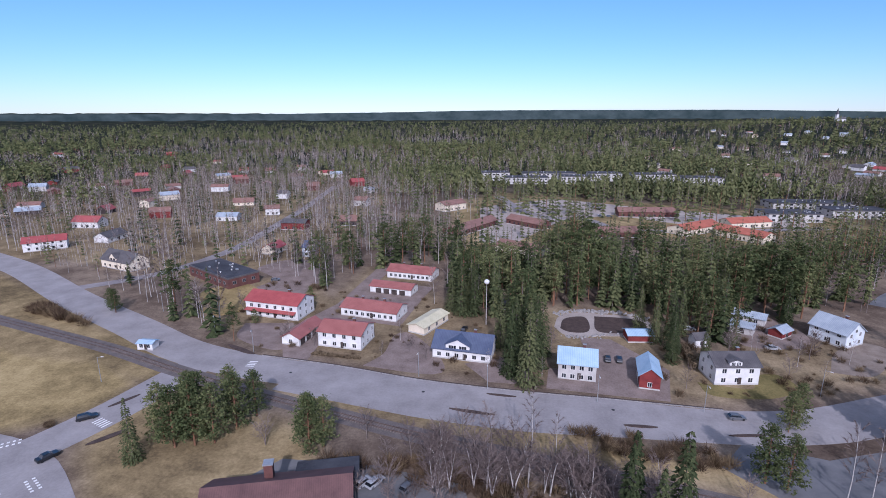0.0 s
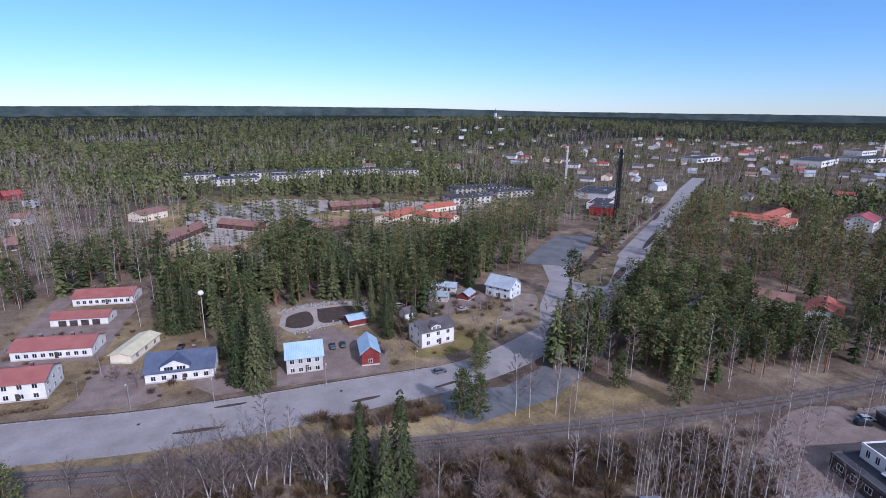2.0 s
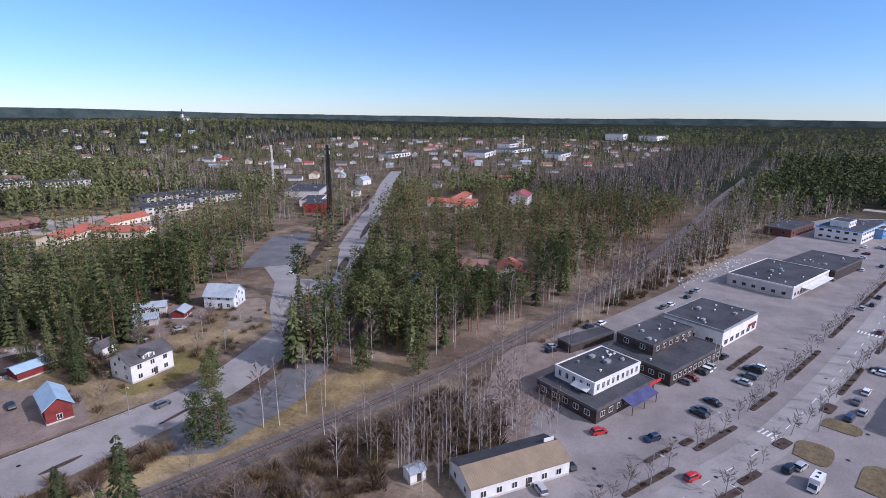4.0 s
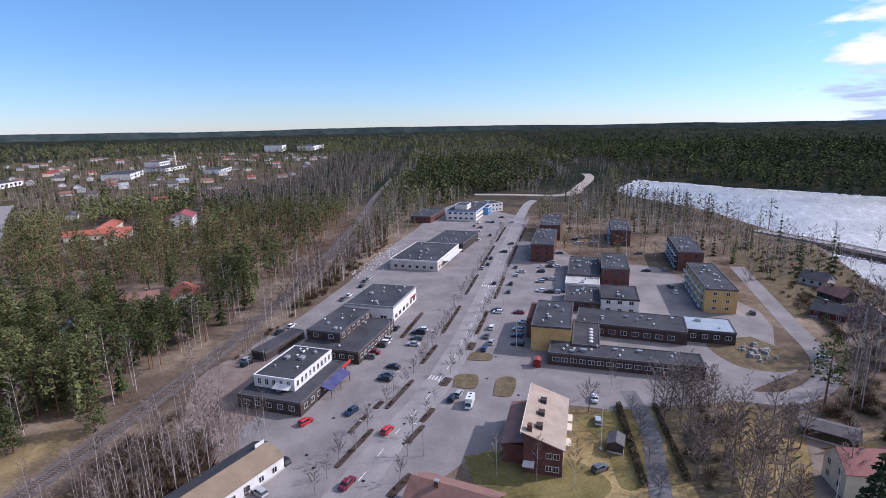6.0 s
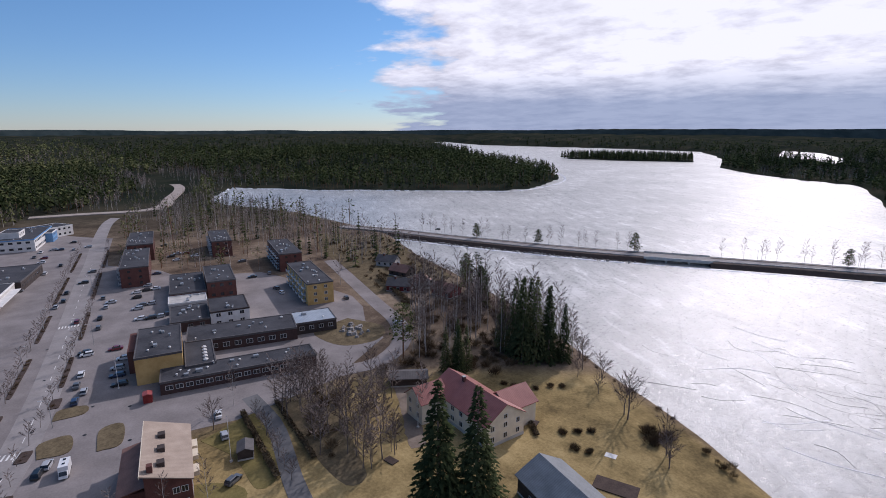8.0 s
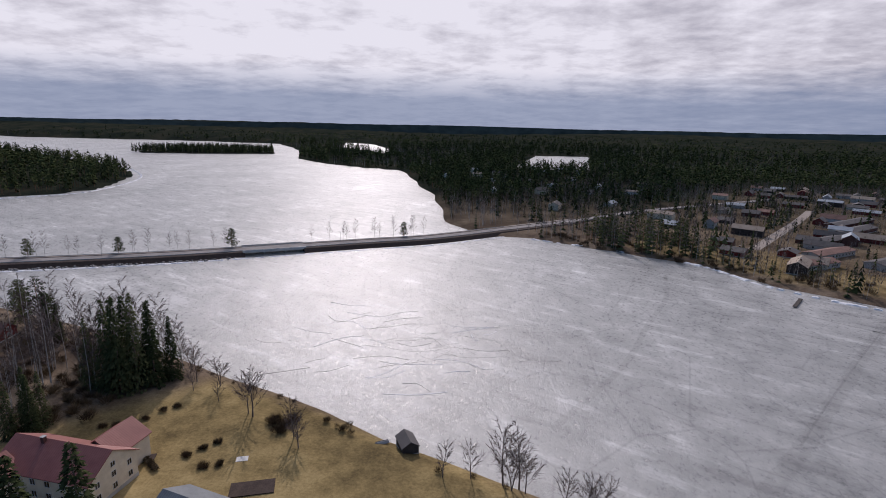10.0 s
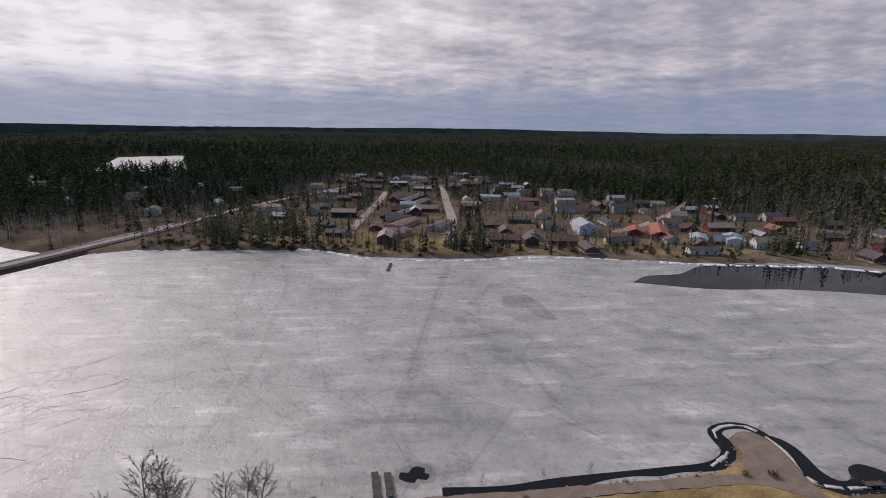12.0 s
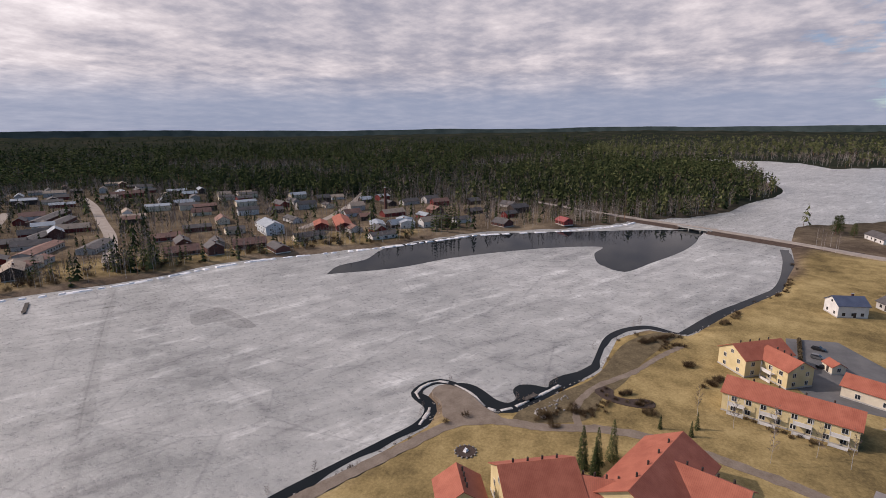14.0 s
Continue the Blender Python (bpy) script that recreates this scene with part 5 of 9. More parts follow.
SHAPES = {
    "cone_pine": [spruce_shape(140 + i, 15 + i, 3.0 + 0.2 * i, 12, 9, 0.22) for i in range(4)],
    "spruce": [spruce_shape(i, 18 + i, 2.7 + 0.15 * i) for i in range(4)],
    "pine": [pine_shape(10 + i, 16 + i, 2.9 + 0.25 * i, 34, 22, 0.30 + 0.05 * i, 0.72, 5, True) for i in range(4)],
    "bushy": [pine_shape(14 + i, 15 + i, 3.2 + 0.2 * i, 84, 24, 0.14, 0.62, 5, True) for i in range(4)],
    "fine_spruce": [needle_spruce(34 + i, 20 + i, 2.9 + 0.2 * i) for i in range(5)],
    "birch": [birch_shape(20 + i, 15 + i, 2.5 + 0.2 * i, 15, 19, 0.26, 0.115, fine=0.055) for i in range(5)],
    "mid_spruce": [spruce_shape(30 + i, 17, 2.5, 8, 5) for i in range(5)],
    "mid_pine": [pine_shape(40 + i, 16, 2.9, 14, 6, 0.34, 1.15, 3, True) for i in range(5)],
    "mid_birch": [birch_shape(50 + i, 15, 2.4, 7, 8, 0.30, 0.10, fine=0.11, cheap=True) for i in range(5)],
    "far_spruce": [far_spruce(60 + i) for i in range(6)],
    "far_pine": [far_pine(64 + i) for i in range(6)],
    "far_birch": [far_birch(70 + i) for i in range(6)],
    "bush": [bush_shape(80 + i) for i in range(4)],
}
SKINS = {"spruce": ("bark", "spruce"), "pine": ("pine_bark", "pine"), "birch": ("birch_bark", "twig"), "bush": ("bush",)}


def mesh_of(name, v, t, m, materials, tint):
    me = bpy.data.meshes.new(name)
    me.vertices.add(len(v))
    me.vertices.foreach_set("co", v.astype(np.float32).ravel())
    me.loops.add(t.size)
    me.loops.foreach_set("vertex_index", t.astype(np.int32).ravel())
    me.polygons.add(len(t))
    me.polygons.foreach_set("loop_start", np.arange(0, t.size, 3, dtype=np.int32))
    me.polygons.foreach_set("material_index", m.astype(np.int32))
    for k in materials:
        me.materials.append(M[k])
    me.update(calc_edges=True)
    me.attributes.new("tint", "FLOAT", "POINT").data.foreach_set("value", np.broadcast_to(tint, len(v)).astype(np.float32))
    return me


def stand(name, shape, skin, x, y, size, label, category="trees", tint=None, seed=1, slim=None):
    """Many trees of one sort as one mesh."""
    if not len(x):
        return None
    r = np.random.default_rng(seed)
    x, y, size = np.asarray(x, float), np.asarray(y, float), np.broadcast_to(size, np.shape(x)).astype(float)
    z, turn, kind = land(x, y) - 0.05, r.uniform(0, 6.28, len(x)), r.integers(0, len(SHAPES[shape]), len(x))
    tint = r.uniform(0, 1, len(x)) if tint is None else tint
    wide = size * (r.uniform(0.85, 1.2, len(x)) if slim is None else slim)
    vs, ts, ms, cs, base = [], [], [], [], 0
    for k, (v, t, m) in enumerate(SHAPES[shape]):
        i = np.flatnonzero(kind == k)
        if not len(i):
            continue
        c, s = np.cos(turn[i])[:, None], np.sin(turn[i])[:, None]
        X = (v[None, :, 0] * c - v[None, :, 1] * s) * wide[i, None] + x[i, None]
        Y = (v[None, :, 0] * s + v[None, :, 1] * c) * wide[i, None] + y[i, None]
        Zc = v[None, :, 2] * size[i, None] + z[i, None]
        vs.append(np.stack([X, Y, Zc], -1).reshape(-1, 3))
        ts.append((t[None] + (np.arange(len(i)) * len(v))[:, None, None]).reshape(-1, 3) + base)
        ms.append(np.tile(m, len(i)))
        cs.append(np.repeat(tint[i], len(v)))
        base += len(i) * len(v)
    me = mesh_of(name, np.concatenate(vs), np.concatenate(ts), np.concatenate(ms), SKINS[skin], np.concatenate(cs))
    return tagged(new(name, me), label, category, kind="stuff")


PARTS = {}


def tree(kind, x, y, height, label, group="", shape=None, seed=0, wide=1.0, category="tree", z=None):
    """One tree of its own: trunk and crown."""
    shape = shape or kind
    k = seed % len(SHAPES[shape])
    v, t, m = SHAPES[shape][k]
    if (shape, k) not in PARTS:
        out = []
        for i, nm in enumerate(("trunk", "crown")):
            sel = t[m == i]
            used, inv = np.unique(sel, return_inverse=True)
            out.append(mesh_of(nm, v[used], inv.reshape(-1, 3), np.zeros(len(sel), int), (SKINS[kind][i],), (0.22 if kind == "spruce" else 0.32) + 0.13 * k))
        PARTS[shape, k] = out
    s = height / float(v[:, 2].max())
    ob = thing(kind + "_tree", x, y, z if z is not None else float(land(np.array([x * 1.0]), np.array([y * 1.0]))[0]) - 0.03, (seed * 77) % 360, label, category, group)
    ob.scale = (s * wide, s * wide, s)
    for nm, me in zip(("trunk", "crown"), PARTS[shape, k]):
        part(nm, me, None, ob)
    return ob


SHAPES["street"] = [birch_shape(90 + i, 7, 2.1, 12, 14, 0.30, 0.11, fine=0.065) for i in range(4)]
SHAPES["park"] = [birch_shape(105 + i, 14, 3.1, 20, 20, 0.26, 0.16, fine=0.058) for i in range(5)]
SHAPES["oak"] = [birch_shape(95 + i, 10, 4.2, 15, 20, 0.22, 0.2, 2, fine=0.045) for i in range(3)]
SHAPES["maple"] = [birch_shape(98 + i, 9, 3.4, 18, 20, 0.2, 0.17, fine=0.045) for i in range(3)]
SKINS["maple"] = ("bark", "twig")

# ---- buildings ----
FOOTPRINTS = []
WINDOWS = {}


FAR_PANES = {}


def window(parent, x, y, z, turn, w=1.2, h=1.3, bars=1, frame_mat="white", name="window"):
    """A framed window on a wall: frame proud of the wall, panes set back in it. Far houses have bare panes."""
    top = parent
    while top.parent:
        top = top.parent
    spot = top.matrix_basis.translation
    if math.hypot(spot.x, spot.y) > 480 and w < 2:
        return None
    if math.hypot(spot.x, spot.y) > 250:
        out_way = top.matrix_basis.to_3x3() @ pose(0, 0, 0, 0, 0, turn).to_3x3() @ Vector((0, -1, 0))
        if out_way.x * spot.x + out_way.y * spot.y > 0:
            return None
        if (w, h) not in FAR_PANES:
            FAR_PANES[w, h] = Geo().box(-w / 2, w / 2, -0.04, 0.04, -h / 2, h / 2).mesh("window", M["glass"])
        ob = new(name, FAR_PANES[w, h])
        ob.parent = parent
        ob.matrix_basis = pose(x, y, z, 0, 0, turn)
        return ob
    key = (w, h, bars, frame_mat)
    if key not in WINDOWS:
        f, t = Geo(), 0.09
        f.box(-w / 2 - t, w / 2 + t, -0.06, 0.03, -h / 2 - t, -h / 2).box(-w / 2 - t, w / 2 + t, -0.06, 0.03, h / 2, h / 2 + t)
        f.box(-w / 2 - t, -w / 2, -0.06, 0.03, -h / 2, h / 2).box(w / 2, w / 2 + t, -0.06, 0.03, -h / 2, h / 2)
        for i in range(bars):
            c = -w / 2 + w * (i + 1) / (bars + 1)
            f.box(c - 0.04, c + 0.04, -0.05, 0.02, -h / 2, h / 2)
        WINDOWS[key] = (f.mesh("window_frame", M[frame_mat]), Geo().box(-w / 2, w / 2, -0.02, 0.02, -h / 2, h / 2).mesh("pane", M["glass"]))
    frame_me, pane_me = WINDOWS[key]
    ob = new(name, frame_me)
    ob.parent = parent
    ob.matrix_basis = pose(x, y, z, 0, 0, turn)
    part("pane", pane_me, None, ob)
    return ob


def gable_roof(L, D, eave, ridge, over=0.5, thick=0.18):
    """Two slabs over a ridge along x."""
    g = Geo()
    slope = (ridge - eave) / (D / 2)
    for s in (-1, 1):
        y1, z1 = s * (D / 2 + over), eave - slope * over
        a = [(-L / 2 - over, 0, ridge), (L / 2 + over, 0, ridge), (L / 2 + over, y1, z1), (-L / 2 - over, y1, z1)]
        if s > 0:
            a = a[::-1]
        g.hull([(x, y, z) for x, y, z in a], [(x, y, z + thick) for x, y, z in a])
    return g


def gable_walls(L, D, eave, ridge, base=-0.3):
    g = Geo()
    n = len(g.v)
    g.v += [(x, y, z) for x in (-L / 2, L / 2) for y, z in ((-D / 2, base), (D / 2, base), (D / 2, eave), (0, ridge), (-D / 2, eave))]
    g.f += [(0, 4, 3, 2, 1), (5, 6, 7, 8, 9), (0, 5, 9, 4), (1, 2, 7, 6), (0, 1, 6, 5)]
    return g


def row(parent, count, length, y, z, turn, w, h, bars=1, frame_mat="white", shift=0.0):
    """A row of windows along a long side (turn 0: at y, facing -y; 180: facing +y)."""
    for i in range(count):
        x = (i - (count - 1) / 2) * length / count + shift
        window(parent, x, y, z, turn, w, h, bars, frame_mat)


def house(name, x, y, turn, L, D, eave, ridge, wall, roof, label, wins=(4, 1), floors=1, chimney=1, foot=True, door=True, base=0.0, porch=False, group="", dormer=0, category="house", wz=1.5, over=0.5, end_wins=True, frame_mat="white"):
    z0 = float(land(np.array([float(x)]), np.array([float(y)]))[0])
    ob = thing(name, x, y, z0, turn, label, category, group)
    FOOTPRINTS.append((x, y, L, D, turn))
    part("wall", gable_walls(L, D, eave, ridge - 0.02), M[wall], ob)
    part("roof", gable_roof(L, D, eave, ridge, over), M[roof], ob)
    if foot:
        part("foundation", Geo().box(-L / 2 - 0.05, L / 2 + 0.05, -D / 2 - 0.05, D / 2 + 0.05, -0.4, 0.45 + base), M["concrete"], ob)
    for i in range(chimney):
        cx = L * (0.18 - 0.4 * i)
        c = part("chimney", Geo().box(cx - 0.4, cx + 0.4, 0.3, 1.0, ridge - 0.6, ridge + 0.9), M["brick"], ob)
        part("cap", Geo().box(cx - 0.48, cx + 0.48, 0.22, 1.08, ridge + 0.9, ridge + 1.02), M["metal"], c)
    for f in range(floors):
        z = base + wz + f * 2.7
        if wins[0]:
            row(ob, wins[0], L * 0.92, -D / 2, z, 0, 1.15, 1.25, 1, frame_mat)
            if end_wins:
                row(ob, wins[0], L * 0.92, D / 2, z, 180, 1.15, 1.25, 1, frame_mat)
        if end_wins and wins[1]:
            for k in range(wins[1]):
                yy = (k - (wins[1] - 1) / 2) * D / wins[1]
                window(ob, -L / 2, yy, z, -90, 1.0, 1.2, 1, frame_mat)
                window(ob, L / 2, yy, z, 90, 1.0, 1.2, 1, frame_mat)
    if end_wins and ridge - eave > 2.2:
        for s in (-1, 1):
            window(ob, s * L / 2, 0, eave + 0.7, 90 * s, 1.0, 1.0, 1, frame_mat)
    if door:
        d = part("door", Geo().box(-0.5, 0.5, -0.06, 0.04, 0, 2.05), M["dark_wall"], ob, at=(L * 0.06, -D / 2, base + 0.2))
    if porch:
        p = part("porch", Geo().box(-1.6, 1.6, -1.8, 0, 0, 2.4), M[wall], ob, at=(L * 0.1, -D / 2, 0.1))
        part("porch_roof", Geo().hull([(-1.9, -2.1, 2.4), (1.9, -2.1, 2.4), (1.9, 0, 2.4), (-1.9, 0, 2.4)], [(-1.9, -2.1, 2.55), (1.9, -2.1, 2.55), (1.9, 0, 3.2), (-1.9, 0, 3.2)]), M[roof], p)
    if dormer:
        w, dz = dormer, ridge - 0.35
        g = Geo()
        y1 = -D / 2 + 0.1
        g.v += [(a, b, c) for b in (y1, -0.2) for a, c in ((-w / 2, eave - 0.3), (w / 2, eave - 0.3), (w / 2, eave + 1.4), (0, dz), (-w / 2, eave + 1.4))]
        g.f += [(0, 1, 2, 3, 4), (9, 8, 7, 6, 5), (0, 5, 6, 1), (1, 6, 7, 2), (0, 4, 9, 5)]
        d = part("dormer", g, M[wall], ob, at=(-L * 0.06, 0, 0))
        r = Geo()
        for s in (-1, 1):
            a = [(0, y1 - 0.35, dz), (0, -0.2, dz), (s * (w / 2 + 0.35), -0.2, eave + 1.2), (s * (w / 2 + 0.35), y1 - 0.35, eave + 1.2)]
            a = a if s < 0 else a[::-1]
            r.hull(a, [(p, q, s2 + 0.15) for p, q, s2 in a])
        part("dormer_roof", r, M[roof], d)
        for k in (-1, 1):
            window(d, k * w * 0.22, y1, eave + 0.65, 0, w * 0.3, 1.05, 2)
    return ob


def roof_gear(parent, spots, z):
    for i, (x, y, s) in enumerate(spots):
        if i % 2:
            part("vent", Geo().tube((x, y, z), (x, y, z + 0.7 * s), 0.3 * s, 0.3 * s, 8).tube((x, y, z + 0.7 * s), (x, y, z + 0.9 * s), 0.45 * s, 0.38 * s, 8), M["metal"], parent)
        else:
            part("roof_unit", Geo().box(x - 0.9 * s, x + 0.9 * s, y - 0.6 * s, y + 0.6 * s, z - 0.05, z + 0.8 * s).box(x - 0.6 * s, x + 0.6 * s, y - 0.7 * s, y - 0.6 * s, z + 0.1, z + 0.6 * s), M["metal"], parent)


VENT_CAP = Geo().tube((0, 0, 0), (0, 0, 0.45), 0.2, 0.2, 8).tube((0, 0, 0.45), (0, 0, 0.62), 0.42, 0.2, 8).mesh("vent_cap", M["white"])


def block(name, x, y, turn, L, D, h, wall, label, floors=1, wins=(8, 2), band="metal", z0=0.0, sills=None, w=1.5, hh=1.3, gear=3, frame_mat="white", category="building", parent=None, sides="sne", roof="bitumen"):
    """A flat-roofed building, long side along x, fronts at -y and +y."""
    if wall in ("brick", "dark_brick", "yellow", "dark_wall"):
        band, frame_mat = "roof_dark", "frame" if "brick" in wall else frame_mat
    if parent is None:
        zb = float(land(np.array([float(x)]), np.array([float(y)]))[0])
        ob = thing(name, x, y, zb, turn, label, category)
        FOOTPRINTS.append((x, y, L, D, turn))
    else:
        ob = new(name)
        ob.parent = parent
        ob.matrix_basis = pose(x, y, 0, 0, 0, turn)
    part("wall", Geo().box(-L / 2, L / 2, -D / 2, D / 2, z0 - 0.3, h - 0.25), M[wall], ob)
    part("roof", Geo().box(-L / 2 + 0.1, L / 2 - 0.1, -D / 2 + 0.1, D / 2 - 0.1, h - 0.25, h - 0.05), M[roof], ob)
    e = Geo()
    for a in ((-L / 2 - 0.12, L / 2 + 0.12, -D / 2 - 0.12, -D / 2 + 0.25), (-L / 2 - 0.12, L / 2 + 0.12, D / 2 - 0.25, D / 2 + 0.12), (-L / 2 - 0.12, -L / 2 + 0.25, -D / 2 + 0.25, D / 2 - 0.25), (L / 2 - 0.25, L / 2 + 0.12, -D / 2 + 0.25, D / 2 - 0.25)):
        e.box(*a, h - 0.55 if band else h - 0.35, h + 0.12)
    part("roof_edge", e, M[band or wall], ob)
    for f in range(floors):
        z = z0 + (h - z0) * (f + 0.52) / floors if sills is None else sills + f * 2.9
        if wins[0] and "s" in sides:
            row(ob, wins[0], L * 0.94, -D / 2, z, 0, w, hh, 1, frame_mat)
        if wins[0] and "n" in sides:
            row(ob, wins[0], L * 0.94, D / 2, z, 180, w, hh, 1, frame_mat)
        if wins[1] and "e" in sides:
            for k in range(wins[1]):
                yy = (k - (wins[1] - 1) / 2) * D * 0.9 / wins[1]
                window(ob, L / 2, yy, z, 90, w, hh, 1, frame_mat)
                window(ob, -L / 2, yy, z, -90, w, hh, 1, frame_mat)
    r = random.Random(int(abs(x * 7 + y * 3)))
    roof_gear(ob, [(r.uniform(-0.38, 0.38) * L, r.uniform(-0.3, 0.3) * D, r.uniform(0.6, 1.1)) for _ in range(gear)], h - 0.05)
    for _ in range(gear):
        vx, vy = r.uniform(-0.44, 0.44) * L, r.uniform(-0.4, 0.4) * D
        part("vent_cap", VENT_CAP, None, ob, at=(vx, vy, h - 0.06))
    return ob


# shops beside the railway; their long sides run along the street (x), fronts to the south
A = -15.0
b = block("shop", 134.5, 45.5, A, 25, 19, 3.9, "dark_wall", "dark low shop with a raised white upper storey", 1, (7, 5), "dark_wall", gear=2, category="shop")
u = block("upper_storey", 2.5, 1.5, 0, 20, 12.6, 7.2, "white", "", 1, (9, 5), "white", z0=3.9, w=0.9, hh=1.6, gear=6, parent=b)
part("canopy", Geo().hull([(-2.5, -12.8, 2.6), (9, -12.8, 2.6), (9, -9.5, 3.5), (-2.5, -9.5, 3.5)], [(-2.5, -12.8, 2.75), (9, -12.8, 2.75), (9, -9.5, 3.65), (-2.5, -9.5, 3.65)]), M["awning"], b, "blue sloping canopy over the entrance")
part("side_canopy", Geo().hull([(-9.4, -4, 4.9), (-7.4, -4, 5.6), (-7.4, 1, 5.6), (-9.4, 1, 4.9)], [(-9.4, -4, 5.02), (-7.4, -4, 5.72), (-7.4, 1, 5.72), (-9.4, 1, 5.02)]), M["white"], b, "small pale canopy over a roof door")
part("sign", Geo().box(9.5, 15, -9.75, -9.6, 2.9, 3.8), PAINT["red"], b, "long yellow and red sign board")
for x in (-2, 3.3, 8.6):
    part("canopy_post", Geo().tube((x, -12.5, 0), (x, -12.5, 2.7), 0.09, 0.09, 6), M["dark_wall"], b)
b = block("shop", 167.0, 37.0, A, 29, 21, 4.2, "dark_wall", "long low brown shop with a brick upper storey", 1, (10, 6), "white", gear=1, category="shop")
u = block("upper_storey", 2.5, 4.6, 0, 23, 12.2, 7.4, "dark_wall", "", 1, (6, 2), "dark_wall", z0=4.2, gear=4, parent=b)
for x in (9, 12):
    part("flag_pole", Geo().tube((x, -11, 0), (x, -11, 8.5), 0.06, 0.04, 6), M["white"], b)
b = block("shop", 202, 31, -13.5, 27, 20, 6.0, "white", "white flat-roofed supermarket with a grey metal band", 1, (6, 3), "metal", sills=1.6, w=2.4, hh=1.6, gear=5, category="shop")
part("sign", Geo().box(6, 12, -10.3, -10.12, 2.6, 3.4), M["red_panel"], b, "red sign band low on the wall")
b = block("long_shed", 163, 60, 155 + 5, 20, 5.5, 3.0, "dark_wall", "long narrow dark shed with a white door", 1, (0, 0), "dark_wall", gear=0, category="shed")
part("door", Geo().box(-10.06, -9.98, -2, 1.4, 0, 2.4), M["white"], b, "white shed door")
b = block("shop", 281, 18.5, -14.5, 42, 26, 5.2, "grey_wall", "far low shop with a dark roof and pale front", 1, (12, 6), "white", gear=6, sills=1.8, category="shop")
part("awning", Geo().box(-12, 16, -16.5, -13, 3.2, 3.5), M["white"], b)
b = block("shop", 320, 4, -16, 36, 22, 5.0, "dark_wall", "far dark-roofed shop beside the car park", 1, (10, 4), "white", gear=4, category="shop")
b = block("store", 428, -6, -14, 50, 24, 7.5, "white", "far white and blue store with boxes on its roof", 2, (14, 5), "blue_wall", gear=4, category="store", w=2.2)
block("roof_box", -10, 2, 0, 14, 10, 11, "white", "", 1, (3, 0), "white", z0=7.5, gear=0, parent=b)
block("front_box", 10, -13, 0, 14, 6, 6.5, "blue_wall", "", 2, (4, 0), "white", gear=0, parent=b)
b = block("store", 452, -20, -60, 26, 18, 7.0, "white", "far white store at the street's end", 2, (7, 3), "white", gear=3, category="store")
b = block("store", 416, 26, -14, 40, 16, 5.0, "brick", "far low brown store behind the birches", 1, (8, 2), "white", gear=2, category="store")
# white long house by the birches
b = house("long_hall", 91.5, 46.5, -29, 22.5, 9.5, 3.4, 5.0, "white", "roof_tan", "white long hall with a dark and beige gable roof", (6, 2), 1, 0, category="hall", over=0.35)
part("roof_sign", Geo().box(8.2, 10.6, 0.2, 0.4, 4.9, 6.0), M["white"], b, "small white sign on the ridge")
part("dark_slope", Geo().hull([(-11.5, 0.0, 5.21), (11.5, 0, 5.21), (11.5, 5.05, 3.49), (-11.5, 5.05, 3.49)], [(-11.5, 0.0, 5.24), (11.5, 0, 5.24), (11.5, 5.05, 3.52), (-11.5, 5.05, 3.52)]), M["bitumen"], b, "thin dark sheet on the back slope")
b = house("white_shed", 78.5, 61, -20, 3.6, 3.0, 2.3, 2.8, "white", "roof_grey", "small white shed beside bare birches", (0, 0), 1, 0, door=True, category="shed", over=0.2, end_wins=False)

# brick house by the street, seen from its gable
b = thing("brick_house", 108.5, -19.5, 0, -13, "tall brick house with a single-pitch beige roof", "house")
FOOTPRINTS.append((108.5, -19.5, 22, 13, -13))
part("wall", Geo().hull([(-10.5, -5.5, -0.3), (10.5, -5.5, -0.3), (10.5, 2.6, -0.3), (-10.5, 2.6, -0.3)], [(-10.5, -5.5, 6.5), (10.5, -5.5, 6.5), (10.5, 2.6, 9.3), (-10.5, 2.6, 9.3)]), M["brick"], b)
part("roof", Geo().hull([(-11, -6.0, 6.36), (11, -6.0, 6.36), (11, 3.2, 9.54), (-11, 3.2, 9.54)], [(-11, -6.0, 6.58), (11, -6.0, 6.58), (11, 3.2, 9.76), (-11, 3.2, 9.76)]), M["roof_beige"], b)
part("fascia", Geo().box(-11, 11, 3.2, 3.32, 9.2, 9.78), M["cream"], b)
part("low_wing", Geo().box(-8, 9.5, 2.6, 7.4, -0.3, 4.6), M["brick"], b)
part("wing_roof", Geo().hull([(-8.4, 2.62, 5.6), (9.9, 2.62, 5.6), (9.9, 7.9, 4.5), (-8.4, 7.9, 4.5)], [(-8.4, 2.62, 5.78), (9.9, 2.62, 5.78), (9.9, 7.9, 4.68), (-8.4, 7.9, 4.68)]), M["roof_brown"], b)
part("chimney", Geo().box(-9.6, -8.4, 1.0, 2.0, 8.4, 10.6), M["brick"], b)
for x in (-6.5, -1, 4.5):
    part("roof_hatch", Geo().box(x - 0.8, x + 0.8, -1.0, 0.4, 7.9, 9.4), M["dark_wall"], b)
for x in (-4, 2, 6):
    part("balcony", Geo().box(x - 1.5, x + 1.5, -7.0, -5.5, 3.4, 4.4), M["cream"], b)
for z in (1.6, 4.6):
    row(b, 6, 19, -5.5, z, 0, 1.4, 1.3)
    for y in (-4.2, -2.7):
        window(b, -10.5, y, z, -90, 1.1, 1.2)
part("entrance_roof", Geo().box(-12.6, -10.5, 0.2, 2.6, 2.6, 2.85), M["white"], b)
house("street_house", 84, 0, 68, 16, 11, 4.5, 7.6, "dark_wall", "roof_brown", "dark house with a brown and grey roof by the street", (4, 2), 1, 1)

